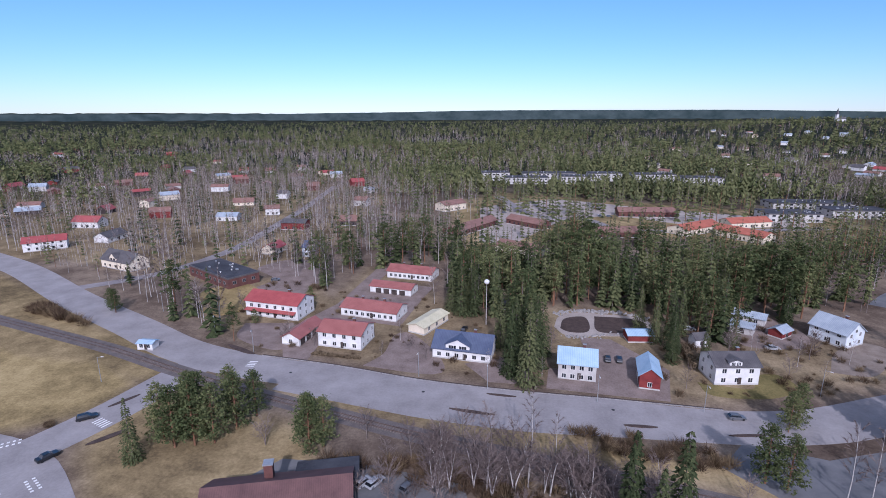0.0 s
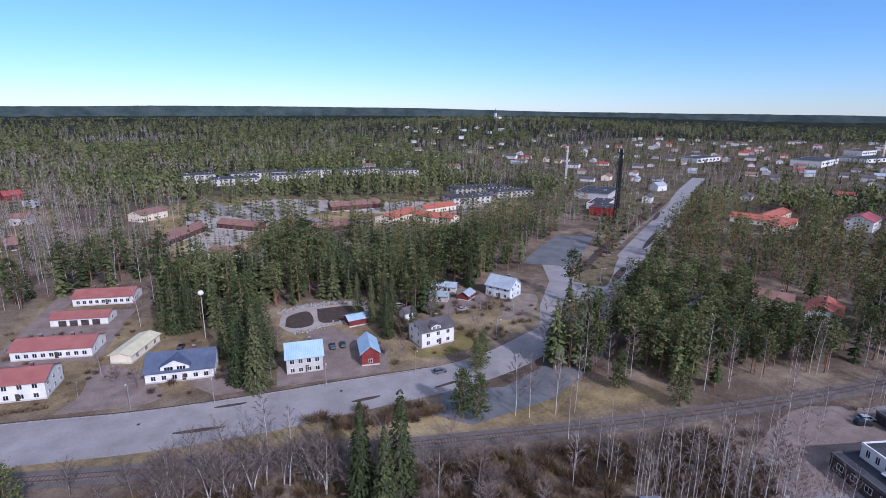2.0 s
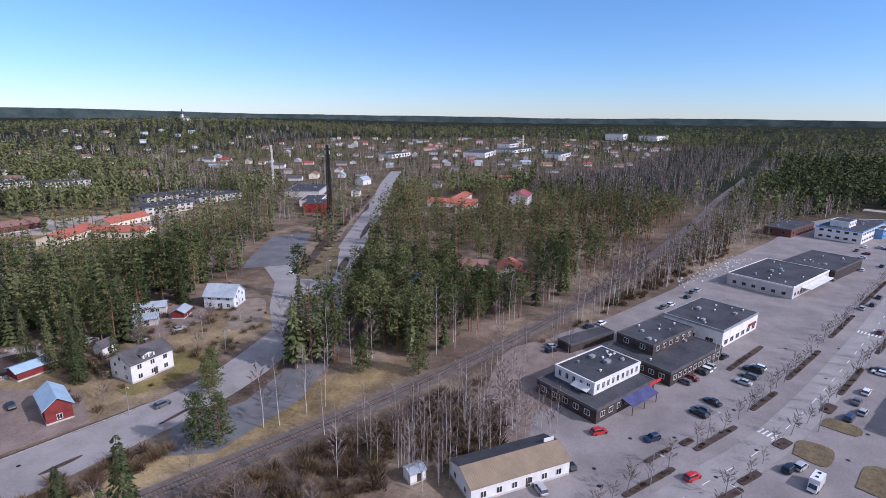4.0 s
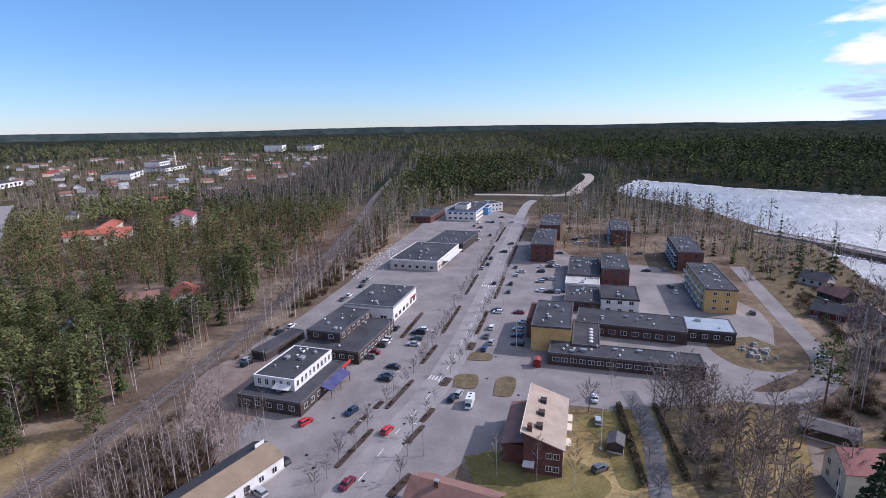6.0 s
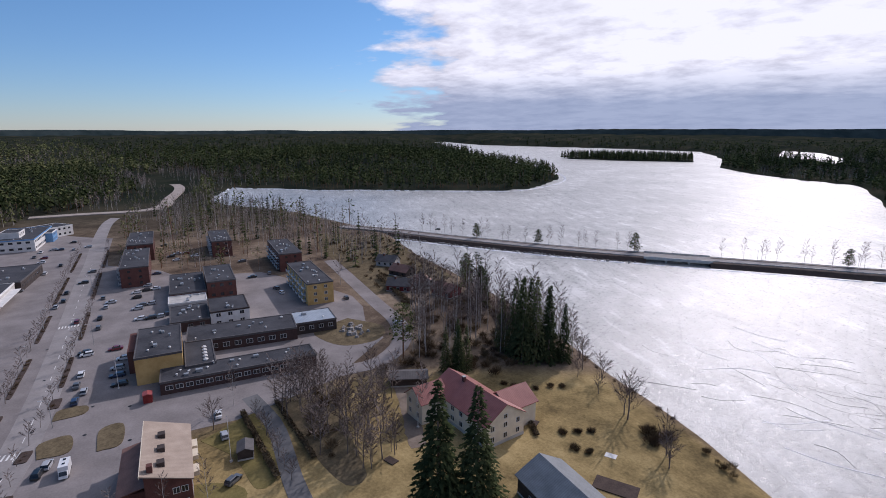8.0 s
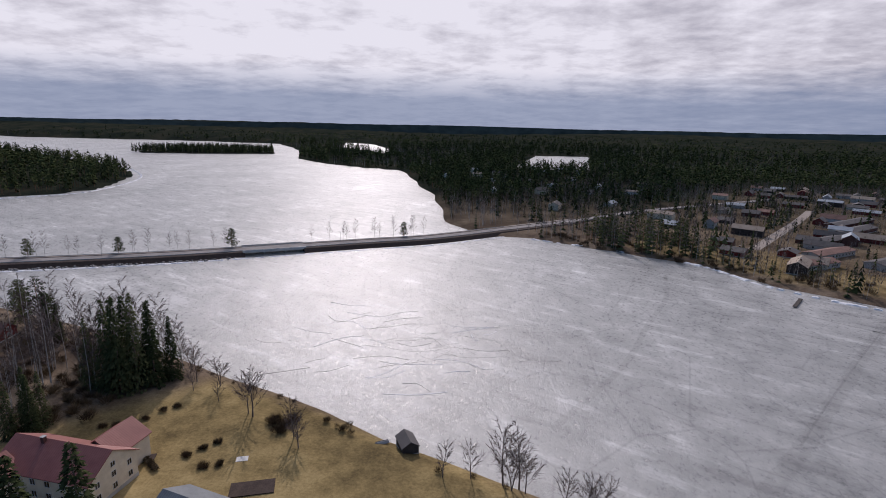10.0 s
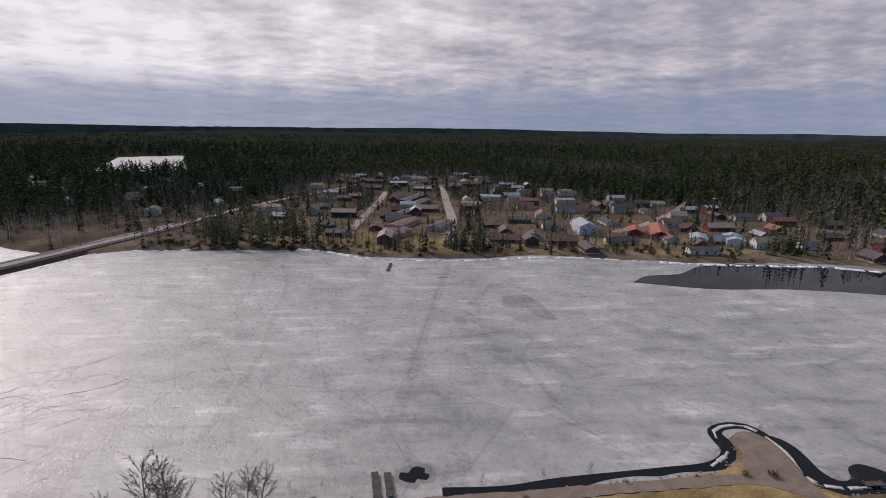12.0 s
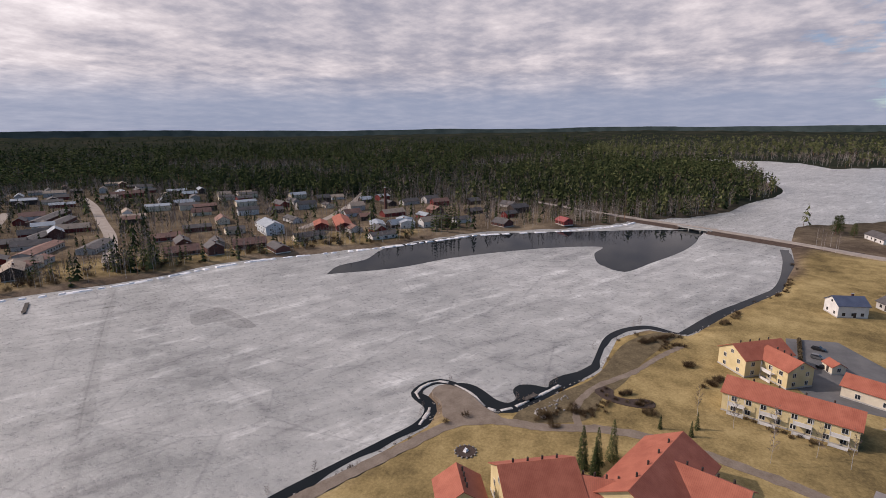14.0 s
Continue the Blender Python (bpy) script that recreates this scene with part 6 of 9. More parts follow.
# commercial blocks on the south side
E_ = -13.0
b = block("hall", 172.5, -33.0, E_, 25.7, 12.6, 8.6, "yellow", "tall yellow hall with a blank end wall", 1, (0, 0), "yellow", gear=4, category="hall")
part("brick_side", Geo().box(-3, 14, 6.3, 8.8, -0.3, 7.2), M["brick"], b)
b = block("low_wing", 177.0, -60.5, E_ - 4 + 90, 36, 15, 4.6, "dark_brick", "long dark-roofed brick wing beside the hall", 1, (0, 4), "dark_wall", gear=5, category="building")
row(b, 8, 30, 7.5, 2.0, 180, 2.0, 1.4)
row(b, 12, 34, -7.5, 2.0, 0, 2.0, 1.4)
b = block("grey_wing", 172.5, -85.5, E_ - 2 + 90, 15, 13, 4.4, "dark_wall", "low wing with a pale grey metal roof", 1, (4, 3), "dark_wall", gear=1, roof="roof_grey")
b = block("link_wing", 164.5, -42.5, E_, 20, 8.4, 4.5, "dark_wall", "low flat link with a row of white skylights", 1, (0, 2), "dark_wall", gear=0)
for i in range(5):
    part("skylight", Geo().tube((-7 + i * 2.6, -1.5, 4.4), (-7 + i * 2.6, -1.5, 4.75), 0.75, 0.75, 8).tube((-7 + i * 2.6, -1.5, 4.75), (-7 + i * 2.6, -1.5, 5.0), 0.75, 0.3, 8), M["white"], b)
b = block("low_wing", 149.8, -50.4, -104, 44, 9.4, 4.0, "dark_brick", "long low brown shop wing with a ribbon of windows", 1, (0, 2), "dark_wall", gear=8)
row(b, 16, 42, 4.7, 2.0, 180, 1.8, 1.2)
row(b, 16, 42, -4.7, 2.0, 0, 1.8, 1.2)
house("red_kiosk", 149.5, -24.5, E_, 2.6, 2.2, 2.3, 2.6, "red_panel", "roof_red", "small red kiosk beside the wing", (0, 0), 1, 0, False, False, category="kiosk", over=0.1, end_wins=False)
b = block("white_block", 203, -64, E_, 18, 14, 6.2, "white", "white two-storey block with a dark roof", 2, (5, 3), "dark_wall", gear=2)
b = block("low_block", 207, -50.5, E_, 20, 13.5, 4.2, "dark_brick", "low dark-roofed shop block", 1, (6, 3), "metal", gear=5)
b = block("low_block", 249, -60.5, E_, 34, 14.5, 5.0, "brick", "dark flat-roofed brick shop", 1, (9, 4), "white", gear=6)
b = block("low_block", 227, -55, E_, 11, 14.5, 4.0, "grey_wall", "low pale-roofed entrance block", 1, (3, 4), "white", gear=2, roof="concrete")
b = block("brick_block", 244.5, -73.5, E_, 30, 12, 8.3, "brick", "two-storey red brick block with dark roof", 2, (8, 3), "white", gear=4)


def flats(x, y, turn, L, D, h, wall, label, end_wall=None):
    b = block("block_of_flats", x, y, turn, L, D, h, wall, label, 3, (9, 0), "metal", gear=7, w=1.6, hh=1.4, sides="s", category="flats")
    for f in range(3):
        for i in range(6):
            bx = (i - 2.5) * L / 6.4
            bal = part("balcony", Geo().box(bx - 1.7, bx + 1.7, D / 2, D / 2 + 1.4, 0.9 + f * 2.9, 1.0 + f * 2.9).box(bx - 1.7, bx + 1.7, D / 2 + 1.32, D / 2 + 1.4, 1.0 + f * 2.9, 1.95 + f * 2.9), M["white"], b)
            window(bal, bx, D / 2, 2.1 + f * 2.9, 180, 2.2, 1.5)
        for k in (-1, 1):
            window(b, -L / 2, k * D * 0.2, 1.9 + f * 2.9, -90, 1.2, 1.2)
    return b


flats(214.5, -104.5, -12, 40, 11.3, 9.6, "yellow", "three-storey yellow block of flats with white windows")
flats(274, -118, -13, 40, 11.5, 9.6, "brick", "three-storey dark brick block of flats")
flats(329, -100, -13, 37, 11, 9.6, "brick", "far three-storey dark brick block of flats")
flats(296, -48.5, -12, 44, 12, 9.8, "brick", "red brick block of flats beside the street")
flats(350, -61, -12, 42, 13, 9.8, "brick", "second red brick block of flats beside the street")

# ---- the big house by the lake and its yard ----
b = house("big_house", 84, -87.3, -5, 23, 12, 6.2, 10.0, "cream", "roof_pink", "large cream two-storey house with faded red roofs", (6, 3), 2, 1, base=0.4, wz=1.6)
for nm, px, py, L, D in (("front_wing", 9.8, 8.5, 8, 7.5), ("garden_wing", -4.5, -8.0, 9, 9)):
    w = new(nm)
    w.parent, w.matrix_basis = b, pose(px, py, 0, 0, 0, 90)
    part("wing_wall", gable_walls(L, D, 6.0, 8.9), M["cream"], w)
    part("wing_roof", gable_roof(L, D, 6.0, 8.95), M["roof_pink"], w)
    for f in (2.0, 4.7):
        for k in (-1, 1):
            window(w, L / 2 if py > 0 else -L / 2, k * 1.8, f, 90 if py > 0 else -90, 1.0, 1.3)
house("barn", 48.5, -78.3, -14, 17.5, 11.0, 4.2, 7.2, "dark_wall", "roof_steel", "dark barn with a steel-grey sheet-metal roof", (2, 1), 1, 0, category="barn")
house("boathouse", 17, -112.5, -62, 5.5, 4.0, 2.3, 3.6, "dark_wall", "roof_dark", "small black boathouse on the lake bank", (0, 0), 1, 0, category="boathouse", end_wins=False, over=0.25)
house("open_garage", 112, -86.5, 55, 10.5, 5.5, 2.7, 3.6, "dark_wall", "roof_dark", "dark open garage beside the drive", (0, 0), 1, 0, door=False, category="garage", end_wins=False)
house("garden_hut", 107.5, -36.5, -20, 4.5, 3.4, 2.2, 2.9, "dark_wall", "roof_dark", "small dark garden hut on the lawn", (0, 0), 1, 0, category="hut", over=0.2, end_wins=False)

# ---- red-roofed homes by the lake ----
def home(x, y, turn, L, D, label, eave=5.6, ridge=8.4, balconies=3, side=-1, wall="pale_yellow"):
    b = house("home_block", x, y, turn, L, D, eave, ridge, wall, "roof_tile", label, (max(3, int(L / 3.6)), 2), 2, 0, wz=1.4, category="home block", door=False)
    for i in range(balconies):
        bx = (i - (balconies - 1) / 2) * L / max(balconies, 1)
        bal = part("balcony", Geo().box(bx - 1.9, bx + 1.9, side * (D / 2 + 1.7), side * D / 2, 2.7, 2.85) if side > 0 else Geo().box(bx - 1.9, bx + 1.9, -D / 2 - 1.7, -D / 2, 2.7, 2.85), M["white"], b)
        for z0, z1 in ((2.85, 3.8), (0.1, 0.9)):
            y0 = side * (D / 2 + 1.65)
            part("railing", Geo().box(bx - 1.9, bx + 1.9, min(y0, y0 + 0.06), max(y0, y0 + 0.06), z0, z1), M["white"], bal)
        for k in (-1.85, 1.85):
            part("post", Geo().box(bx + k - 0.07, bx + k + 0.07, side * (D / 2 + 1.65) - 0.07, side * (D / 2 + 1.65) + 0.07, 0, 5.4), M["white"], bal)
    for i in range(4):
        vx = (i - 1.5) * L / 5
        part("roof_vent", Geo().tube((vx, 0.9, ridge - 0.7), (vx, 0.9, ridge + 0.5), 0.22, 0.22, 6), M["dark_wall"], b)
    return b


home(-151.8, 35.3, 71, 29, 10, "long pale yellow home block with white balconies", 5.4, 8.0, 4, -1)
home(-184, 32, 125, 17, 11, "pale yellow two-storey home block with a hipped corner", 5.6, 8.6, 1, -1)
home(-178, 38.5, 35, 12, 9, "pale yellow gable wing of the home block", 5.6, 8.0, 1, -1)
home(-106, 4, 158, 25, 15, "large home block with a bright terracotta roof", 6.2, 10.5, 0)
home(-106, 13, 70, 14, 11, "gabled wing with a terracotta roof", 6.0, 9.4, 0)
home(-97.0, -18, 121, 15, 13, "terracotta-roofed home block facing the lake", 6.2, 10.2, 0)
home(-89, -31, 30, 8, 9, "small terracotta-roofed wing of the homes", 5.6, 8.6, 0)
home(-99, -6, 95, 11, 9, "low terracotta-roofed link between the homes", 5.2, 8.2, 0)
house("home_store", -170, 62, 60, 20, 8, 3.6, 5.8, "cream", "roof_tile", "low outbuilding with a terracotta roof", (3, 1), 1, 0, category="outbuilding")
house("hut", -189, 54, 20, 4.5, 4, 2.4, 3.6, "cream", "roof_tile", "small hut in the courtyard", (0, 1), 1, 0, category="hut", over=0.3)
house("white_house", -251, 73, 105, 11, 9.5, 5.0, 7.6, "white", "roof_navy", "white house with a dark blue-grey roof on the slope", (3, 2), 1, 1)
house("white_house", -420, 136, 10, 22, 9, 3.2, 5.6, "white", "roof_dark", "low white house above the bridge", (4, 1), 1, 1)
house("grey_house", -262, 92, 20, 9, 7, 3.0, 5.0, "grey_wall", "roof_dark", "small grey house in the meadow", (2, 1), 1, 1)

# ---- houses north of the main road ----
house("navy_roof_house", -10.8, 154.5, -6, 18, 11, 3.4, 7.0, "white", "roof_navy", "white house with a navy metal roof and wide dormer", (6, 2), 1, 1, dormer=7.5, porch=False)
house("blue_roof_house", 22.9, 146.5, -4, 10.4, 9.2, 5.0, 7.9, "grey_wall", "roof_blue", "grey stone cottage with a pale blue metal roof", (4, 2), 2, 1, wz=1.1)
house("red_shed", 42.4, 144.8, 83, 10.5, 5.4, 4.2, 6.3, "falu", "roof_blue", "red timber shed with white trim and blue roof", (1, 1), 1, 0, category="shed")
house("white_house", 65.4, 150.8, 9, 12.2, 9.5, 5.6, 7.9, "white", "roof_dark", "white two-storey house with a dark gable roof", (3, 2), 2, 1, dormer=3.4, wz=1.5)
house("angled_house", 109.5, 183, -57, 11.5, 9.5, 4.8, 8.2, "pale_blue", "roof_grey", "pale grey-blue house with a light metal roof", (3, 2), 2, 1, wz=1.4)
house("red_roof_house", -50.5, 157, -6, 15, 11, 5.2, 7.2, "white", "roof_pink", "white two-storey house with a faded red roof", (4, 3), 2, 1, wz=1.4)
house("row_house", -48.5, 182.5, -10, 22.5, 10.5, 3.3, 5.2, "white", "roof_pink", "long white row house with a faded red roof", (9, 2), 1, 2, category="row house")
house("garage_row", -47.5, 208.5, -10, 18.5, 8.0, 2.9, 4.2, "white", "roof_pink", "row of garages with a faded red roof", (0, 1), 1, 0, category="garage", door=False)
house("row_house", -44, 230.5, -9, 21.5, 10.5, 3.3, 5.2, "white", "roof_pink", "farther white row house with a faded red roof", (9, 2), 1, 2, category="row house")
house("garage", -66.5, 158.5, 82, 15, 6.4, 2.8, 4.4, "white", "roof_pink", "white garage row with pink-red roof", (0, 1), 1, 0, category="garage", door=False)
for i in range(4):
    for px, py, pa, off in ((-66.5, 158.5, 82, -3.25), (-47.5, 208.5, -10, -4.05)):
        a = radians(pa)
        u = -5.4 + i * 3.6
        d = thing("garage_door", px + u * math.cos(a) - off * math.sin(a), py + u * math.sin(a) + off * math.cos(a), 0, pa, "plain dark garage door in a white wall", "garage door", "garage doors")
        part("leaf", Geo().box(-1.25, 1.25, -0.05, 0.05, 0.05, 2.2), M["dark_wall"], d)
        part("lintel", Geo().box(-1.4, 1.4, -0.07, 0.07, 2.2, 2.36), M["white"], d)
b = house("red_white_house", -84.0, 178, -8, 22, 11.5, 6.0, 8.4, "white", "roof_red", "long white two-storey house with bright red roof", (6, 3), 2, 1, wz=1.6)
part("front_roof", Geo().hull([(-10.5, -7.6, 2.75), (10.5, -7.6, 2.75), (10.5, -5.7, 3.3), (-10.5, -5.7, 3.3)], [(-10.5, -7.6, 2.87), (10.5, -7.6, 2.87), (10.5, -5.7, 3.42), (-10.5, -5.7, 3.42)]), M["roof_red"], b, "low red roof along the ground floor")
house("yellow_roof_shed", -26, 174, 68, 16, 6.5, 2.8, 3.7, "cream", "roof_yellow", "long open shed with a pale yellow roof", (3, 0), 1, 0, category="shed", door=False)
b = block("post_building", -129, 214, -30, 34, 15, 5.0, "brick", "low brick building with a dark blue-grey roof", 1, (8, 3), "white", gear=5)
house("villa", -188, 224, -18, 22, 10, 4.2, 8.2, "cream", "roof_dark", "cream villa with dark half-timbering and two gables", (5, 2), 1, 1, dormer=5)
house("white_house", -259, 250, 40, 20, 11, 5.0, 7.4, "white", "roof_red", "white house with a bright red roof", (5, 2), 2, 1)
house("white_house", -281, 305, 5, 18, 10, 4.4, 7.4, "white", "roof_red", "white house with a dark red roof among birches", (4, 2), 1, 1)
house("grey_house", -104, 258, -8, 9, 8, 5.4, 8.0, "pale_blue", "roof_navy", "tall grey house among bare trees", (2, 2), 2, 1)
house("blue_shed", 45, 173.5, 8, 8, 5.5, 2.7, 3.6, "falu", "roof_blue", "open red shed with a pale blue roof", (0, 0), 1, 0, category="shed", door=False, end_wins=False)
house("white_hut", 63.5, 172, 20, 4.5, 3.6, 3.0, 4.4, "white", "roof_dark", "small white hut among spruces", (1, 0), 1, 0, category="hut", end_wins=False)
house("garden_shed", 82, 186, -30, 7, 5, 2.6, 3.8, "grey_wall", "roof_grey", "weathered shed with a metal roof", (1, 1), 1, 0, category="shed")
house("garden_shed", 88, 196, -30, 10, 6, 2.8, 4.0, "grey_wall", "roof_grey", "weathered long shed with a metal roof", (2, 1), 1, 0, category="shed")
house("red_shed", 93, 184, 40, 6, 4.5, 2.4, 3.6, "falu", "roof_grey", "small red shed beside the angled house", (1, 0), 1, 0, category="shed")
house("kiosk", -112.2, 142.0, 3, 5.2, 3.2, 2.3, 2.8, "white", "roof_blue", "small white kiosk with a pale blue roof", (2, 0), 1, 0, category="kiosk", over=0.3)
house("dark_hut", 4, 196, -4, 9, 5, 2.5, 3.4, "dark_wall", "roof_dark", "dark hut behind the spruces", (2, 0), 1, 0, category="hut")
# the hall below the road, its brown roof at the camera's foot
b = house("brick_hall", -36, 79, 18, 26, 15, 4.6, 8.6, "brick", "roof_maroon", "low brick hall with a broad dark maroon roof", (6, 3), 1, 0, category="hall")
part("chimney", Geo().box(-3.0, -1.4, 3.0, 4.6, 6.0, 9.9), M["brick"], b)
part("chimney_cap", Geo().box(-3.15, -1.25, 2.85, 4.75, 9.9, 10.1), M["metal"], b)
part("side_roof", Geo().hull([(2, 2, 5.6), (14.5, 2, 5.6), (14.5, 11, 4.2), (2, 11, 4.2)], [(2, 2, 5.8), (14.5, 2, 5.8), (14.5, 11, 4.4), (2, 11, 4.4)]), M["bitumen"], b)

# school and white terraces in the north
for x, y, t, L, D, h, wall, roof in ((-28, 335, 62, 46, 12, 3.6, "brick", "roof_brown"), (-52, 405, 50, 22, 12, 5.0, "cream", "roof_brown"), (5, 281, -28, 26, 12, 3.6, "cream", "roof_brown"), (8, 352, -40, 30, 10, 3.6, "brick", "roof_brown"), (92, 400, 5, 40, 12, 4.0, "brick", "roof_brown"), (112, 350, 40, 34, 14, 4.0, "cream", "roof_tile"), (136, 335, -50, 30, 13, 4.0, "cream", "roof_tile"), (150, 372, 20, 30, 12, 3.8, "cream", "roof_tile"), (60, 330, 10, 26, 12, 3.6, "brick", "roof_brown")):
    house("school_wing", x, y, t, L, D, h, h + 2.4, wall, roof, "low school wing with a faded red-brown roof", (int(L / 4), 2), 1, 0, category="school")
for x, y, t, L, h in ((5, 575, 8, 46, 7), (58, 585, 8, 36, 8), (30, 620, 8, 60, 7), (90, 610, 10, 34, 9), (140, 605, 8, 44, 9), (185, 590, 4, 40, 8), (-30, 600, 10, 30, 9), (188, 400, 5, 36, 6), (240, 420, 5, 40, 6), (225, 455, 5, 60, 5)):
    block("terrace", x, y, t, L, 20, h, "grey_wall", "far pale flat-roofed terrace among pines", 2, (int(L / 5), 2), "roof_dark", gear=4, w=2.2, category="terrace")

# red box store and houses north-east
b = block("red_store", 266, 320, 40, 23, 16, 6.5, "red_panel", "red box-shaped store beside the main road", 1, (4, 2), "red_panel", gear=2, category="store", sills=1.6, w=2.4)
block("low_wing", 286, 348, 40, 34, 16, 4.5, "white", "low white store wing beside the red store", 1, (8, 2), "white", gear=2, category="store")
block("store", 318, 396, 40, 50, 30, 5.5, "grey_wall", "far grey flat-roofed hall by the main road", 1, (8, 3), "metal", gear=3, category="store")
house("red_villa", 402, 219, 20, 24, 16, 7.0, 10.5, "white", "roof_red", "white villa with a bright red hipped roof", (6, 3), 2, 1)
for x, y, t, L in ((350, 252, -60, 40), (372, 262, 20, 44), (338, 232, 30, 26)):
    house("red_row", x, y, t, L, 12, 4.0, 6.5, "cream", "roof_tile", "low row house with a red-brown roof in the wood", (int(L / 4), 2), 1, 1, category="row house")
house("wood_house", 213, 118, 30, 16, 11, 3.8, 6.6, "white", "roof_tile", "house with a red-brown roof among pines", (4, 2), 1, 1)
house("wood_house", 209, 136, -60, 14, 9, 3.2, 5.4, "cream", "roof_brown", "low brown-roofed house among pines", (3, 1), 1, 1)
house("wood_house", 172, 138, 25, 9, 8, 4.6, 7.4, "pale_blue", "roof_navy", "small blue house in a pine clearing", (2, 1), 1, 1)
house("white_house", 398, 405, 10, 14, 10, 5.5, 8.5, "white", "roof_grey", "white house beside the far main road", (3, 2), 2, 1)

# villas near the lake, below the flats
for x, y, t, wall, roof in ((190, -138.5, 40, "falu", "roof_dark"), (187, -150, -20, "grey_wall", "roof_brown"), (170, -150, 10, "falu", "roof_brown"), (210, -154, 15, "dark_wall", "roof_brown"), (232, -160, 30, "grey_wall", "roof_dark")):
    house("lake_house", x, y, t, 11, 8, 3.0, 5.6, wall, roof, "small dark-roofed house in a lakeside garden", (3, 1), 1, 1, category="house")


# ---- farther houses, sown along streets ----
def village(outline, count, seed, walls, roofs, label, least=26.0, size=(9, 17), along=None):
    r = random.Random(seed)
    xs, ys = [p[0] for p in outline], [p[1] for p in outline]
    done, tries = [], 0
    while len(done) < count and tries < 4000:
        tries += 1
        x, y = r.uniform(min(xs), max(xs)), r.uniform(min(ys), max(ys))
        ax, ay = np.array([x]), np.array([y])
        if away(ax, ay, outline)[0] > -6 or lake_away(ax, ay)[0] < 14 or any(line_away(ax, ay, p)[0] < h + 7 for p, h in ROADS):
            continue
        if any(math.hypot(x - f[0], y - f[1]) < least for f in done) or any(math.hypot(x - f[0], y - f[1]) < (f[2] + 18) / 2 for f in FOOTPRINTS[:]):
            continue
        L = r.uniform(*size)
        two = r.random() < 0.35
        e = 4.8 if two else r.uniform(2.7, 3.4)
        near = math.hypot(x, y) < 420
        house("house", x, y, (math.degrees(math.atan2(y, x)) - 90 + r.choice((0, 0, 70)) + r.uniform(-25, 25)) if along is None else along + r.choice((0, 90, 90)) + r.uniform(-6, 6), L, r.uniform(7.5, 10), e, e + r.uniform(1.6, 3.2), r.choice(walls), r.choice(roofs), label, (3, 1) if near else (2, 0), 1, 1 if near else 0, near, near, end_wins=near and two)
        done.append((x, y))


village(SUBURB, 44, 3, ("grey_wall", "cream", "falu", "dark_wall", "white", "brick"), ("roof_red", "roof_brown", "roof_dark", "roof_brown", "roof_grey"), "small house with a gable roof among bare birches", 26)
village(BANK, 125, 5, ("grey_wall", "cream", "falu", "dark_wall", "white", "brick"), ("roof_brown", "roof_dark", "roof_dark", "roof_grey", "roof_beige", "roof_dark"), "low house across the lake with gable roof", 17, (11, 22), 57)
village(TOWN, 150, 7, ("white", "grey_wall", "cream", "grey_wall", "white"), ("roof_dark", "roof_grey", "roof_red", "roof_brown", "roof_dark"), "far town house with a gable roof among trees", 24, (9, 18), 38)
village([(100, 700), (300, 540), (420, 900), (900, 1200), (1200, 1700), (500, 1700), (200, 1100)], 40, 9, ("white", "cream", "white"), ("roof_dark", "roof_grey", "roof_brown"), "distant pale house among the woods", 50)
village([(60, -600), (180, -760), (160, -880), (-60, -1000), (-240, -800), (-120, -480), (0, -420)], 22, 12, ("white", "cream", "white"), ("roof_dark", "roof_grey"), "distant house among trees by the lake", 40)
village([(-600, 240), (-330, 330), (-260, 600), (-700, 1000), (-1000, 600)], 18, 14, ("white", "cream", "falu"), ("roof_dark", "roof_red"), "distant house among bare woods", 40)
for x, y, t, L, D, h, lab in ((830, 545, 20, 90, 40, 9, "long white hall in the far town"), (1092, 640, 10, 60, 30, 9, "white hall in the far town"), (916, 430, 10, 70, 30, 7, "grey hall in the far town"), (1640, 470, 0, 120, 50, 16, "far white industrial hall among trees"), (1580, 560, 10, 80, 50, 20, "far white factory beyond the town"), (700, 640, 15, 70, 30, 7, "low grey hall in the far town"), (980, 560, 5, 90, 40, 6, "low dark hall in the far town")):
    block("hall", x, y, t, L, D, h, "white", lab, 1, (6, 0), "metal", gear=0, category="hall", w=6, hh=2.5)
# across the lake: two halls by the water
b = house("lake_hall", -368, -180, 35, 24, 11, 4.5, 6.0, "white", "roof_grey", "white hall with a pale roof by the far shore", (5, 2), 1, 0, category="hall")
b = house("lake_hall", -352, -196, 35, 20, 10, 4.0, 5.5, "white", "roof_grey", "second pale hall by the far shore", (5, 2), 1, 0, category="hall")
house("red_hall", -350, -226, 38, 44, 12, 4.0, 6.5, "falu", "roof_tile", "long red building with a red roof on the far shore", (8, 2), 1, 0, category="hall")
house("red_hall", -336, -236, 38, 20, 10, 4.0, 6.0, "falu", "roof_tile", "short red building on the far shore", (4, 2), 1, 0, category="hall")
house("grey_house", -310, -262, 55, 26, 13, 6.5, 9.5, "pale_blue", "roof_grey", "large grey house with a pale metal roof by the far shore", (5, 2), 2, 1)
house("red_house", -416, -66, 45, 12, 8, 3.2, 5.6, "falu", "roof_red", "red cottage by the far shore", (3, 1), 1, 1)
for x, y, t, L in ((-205, -352, 35, 40), (-235, -400, 35, 46), (-225, -330, 35, 30), (-290, -480, 40, 70), (-270, -440, 40, 60), (-180, -320, 30, 30)):
    house("long_row", x, y, t, L, 11, 3.2, 4.6, "brick" if L > 45 else "grey_wall", ("roof_dark", "roof_brown", "roof_beige")[int(x + y) % 3 if L < 45 else 0], "long low row house across the lake", (int(L / 4), 1), 1, 0, category="row house")
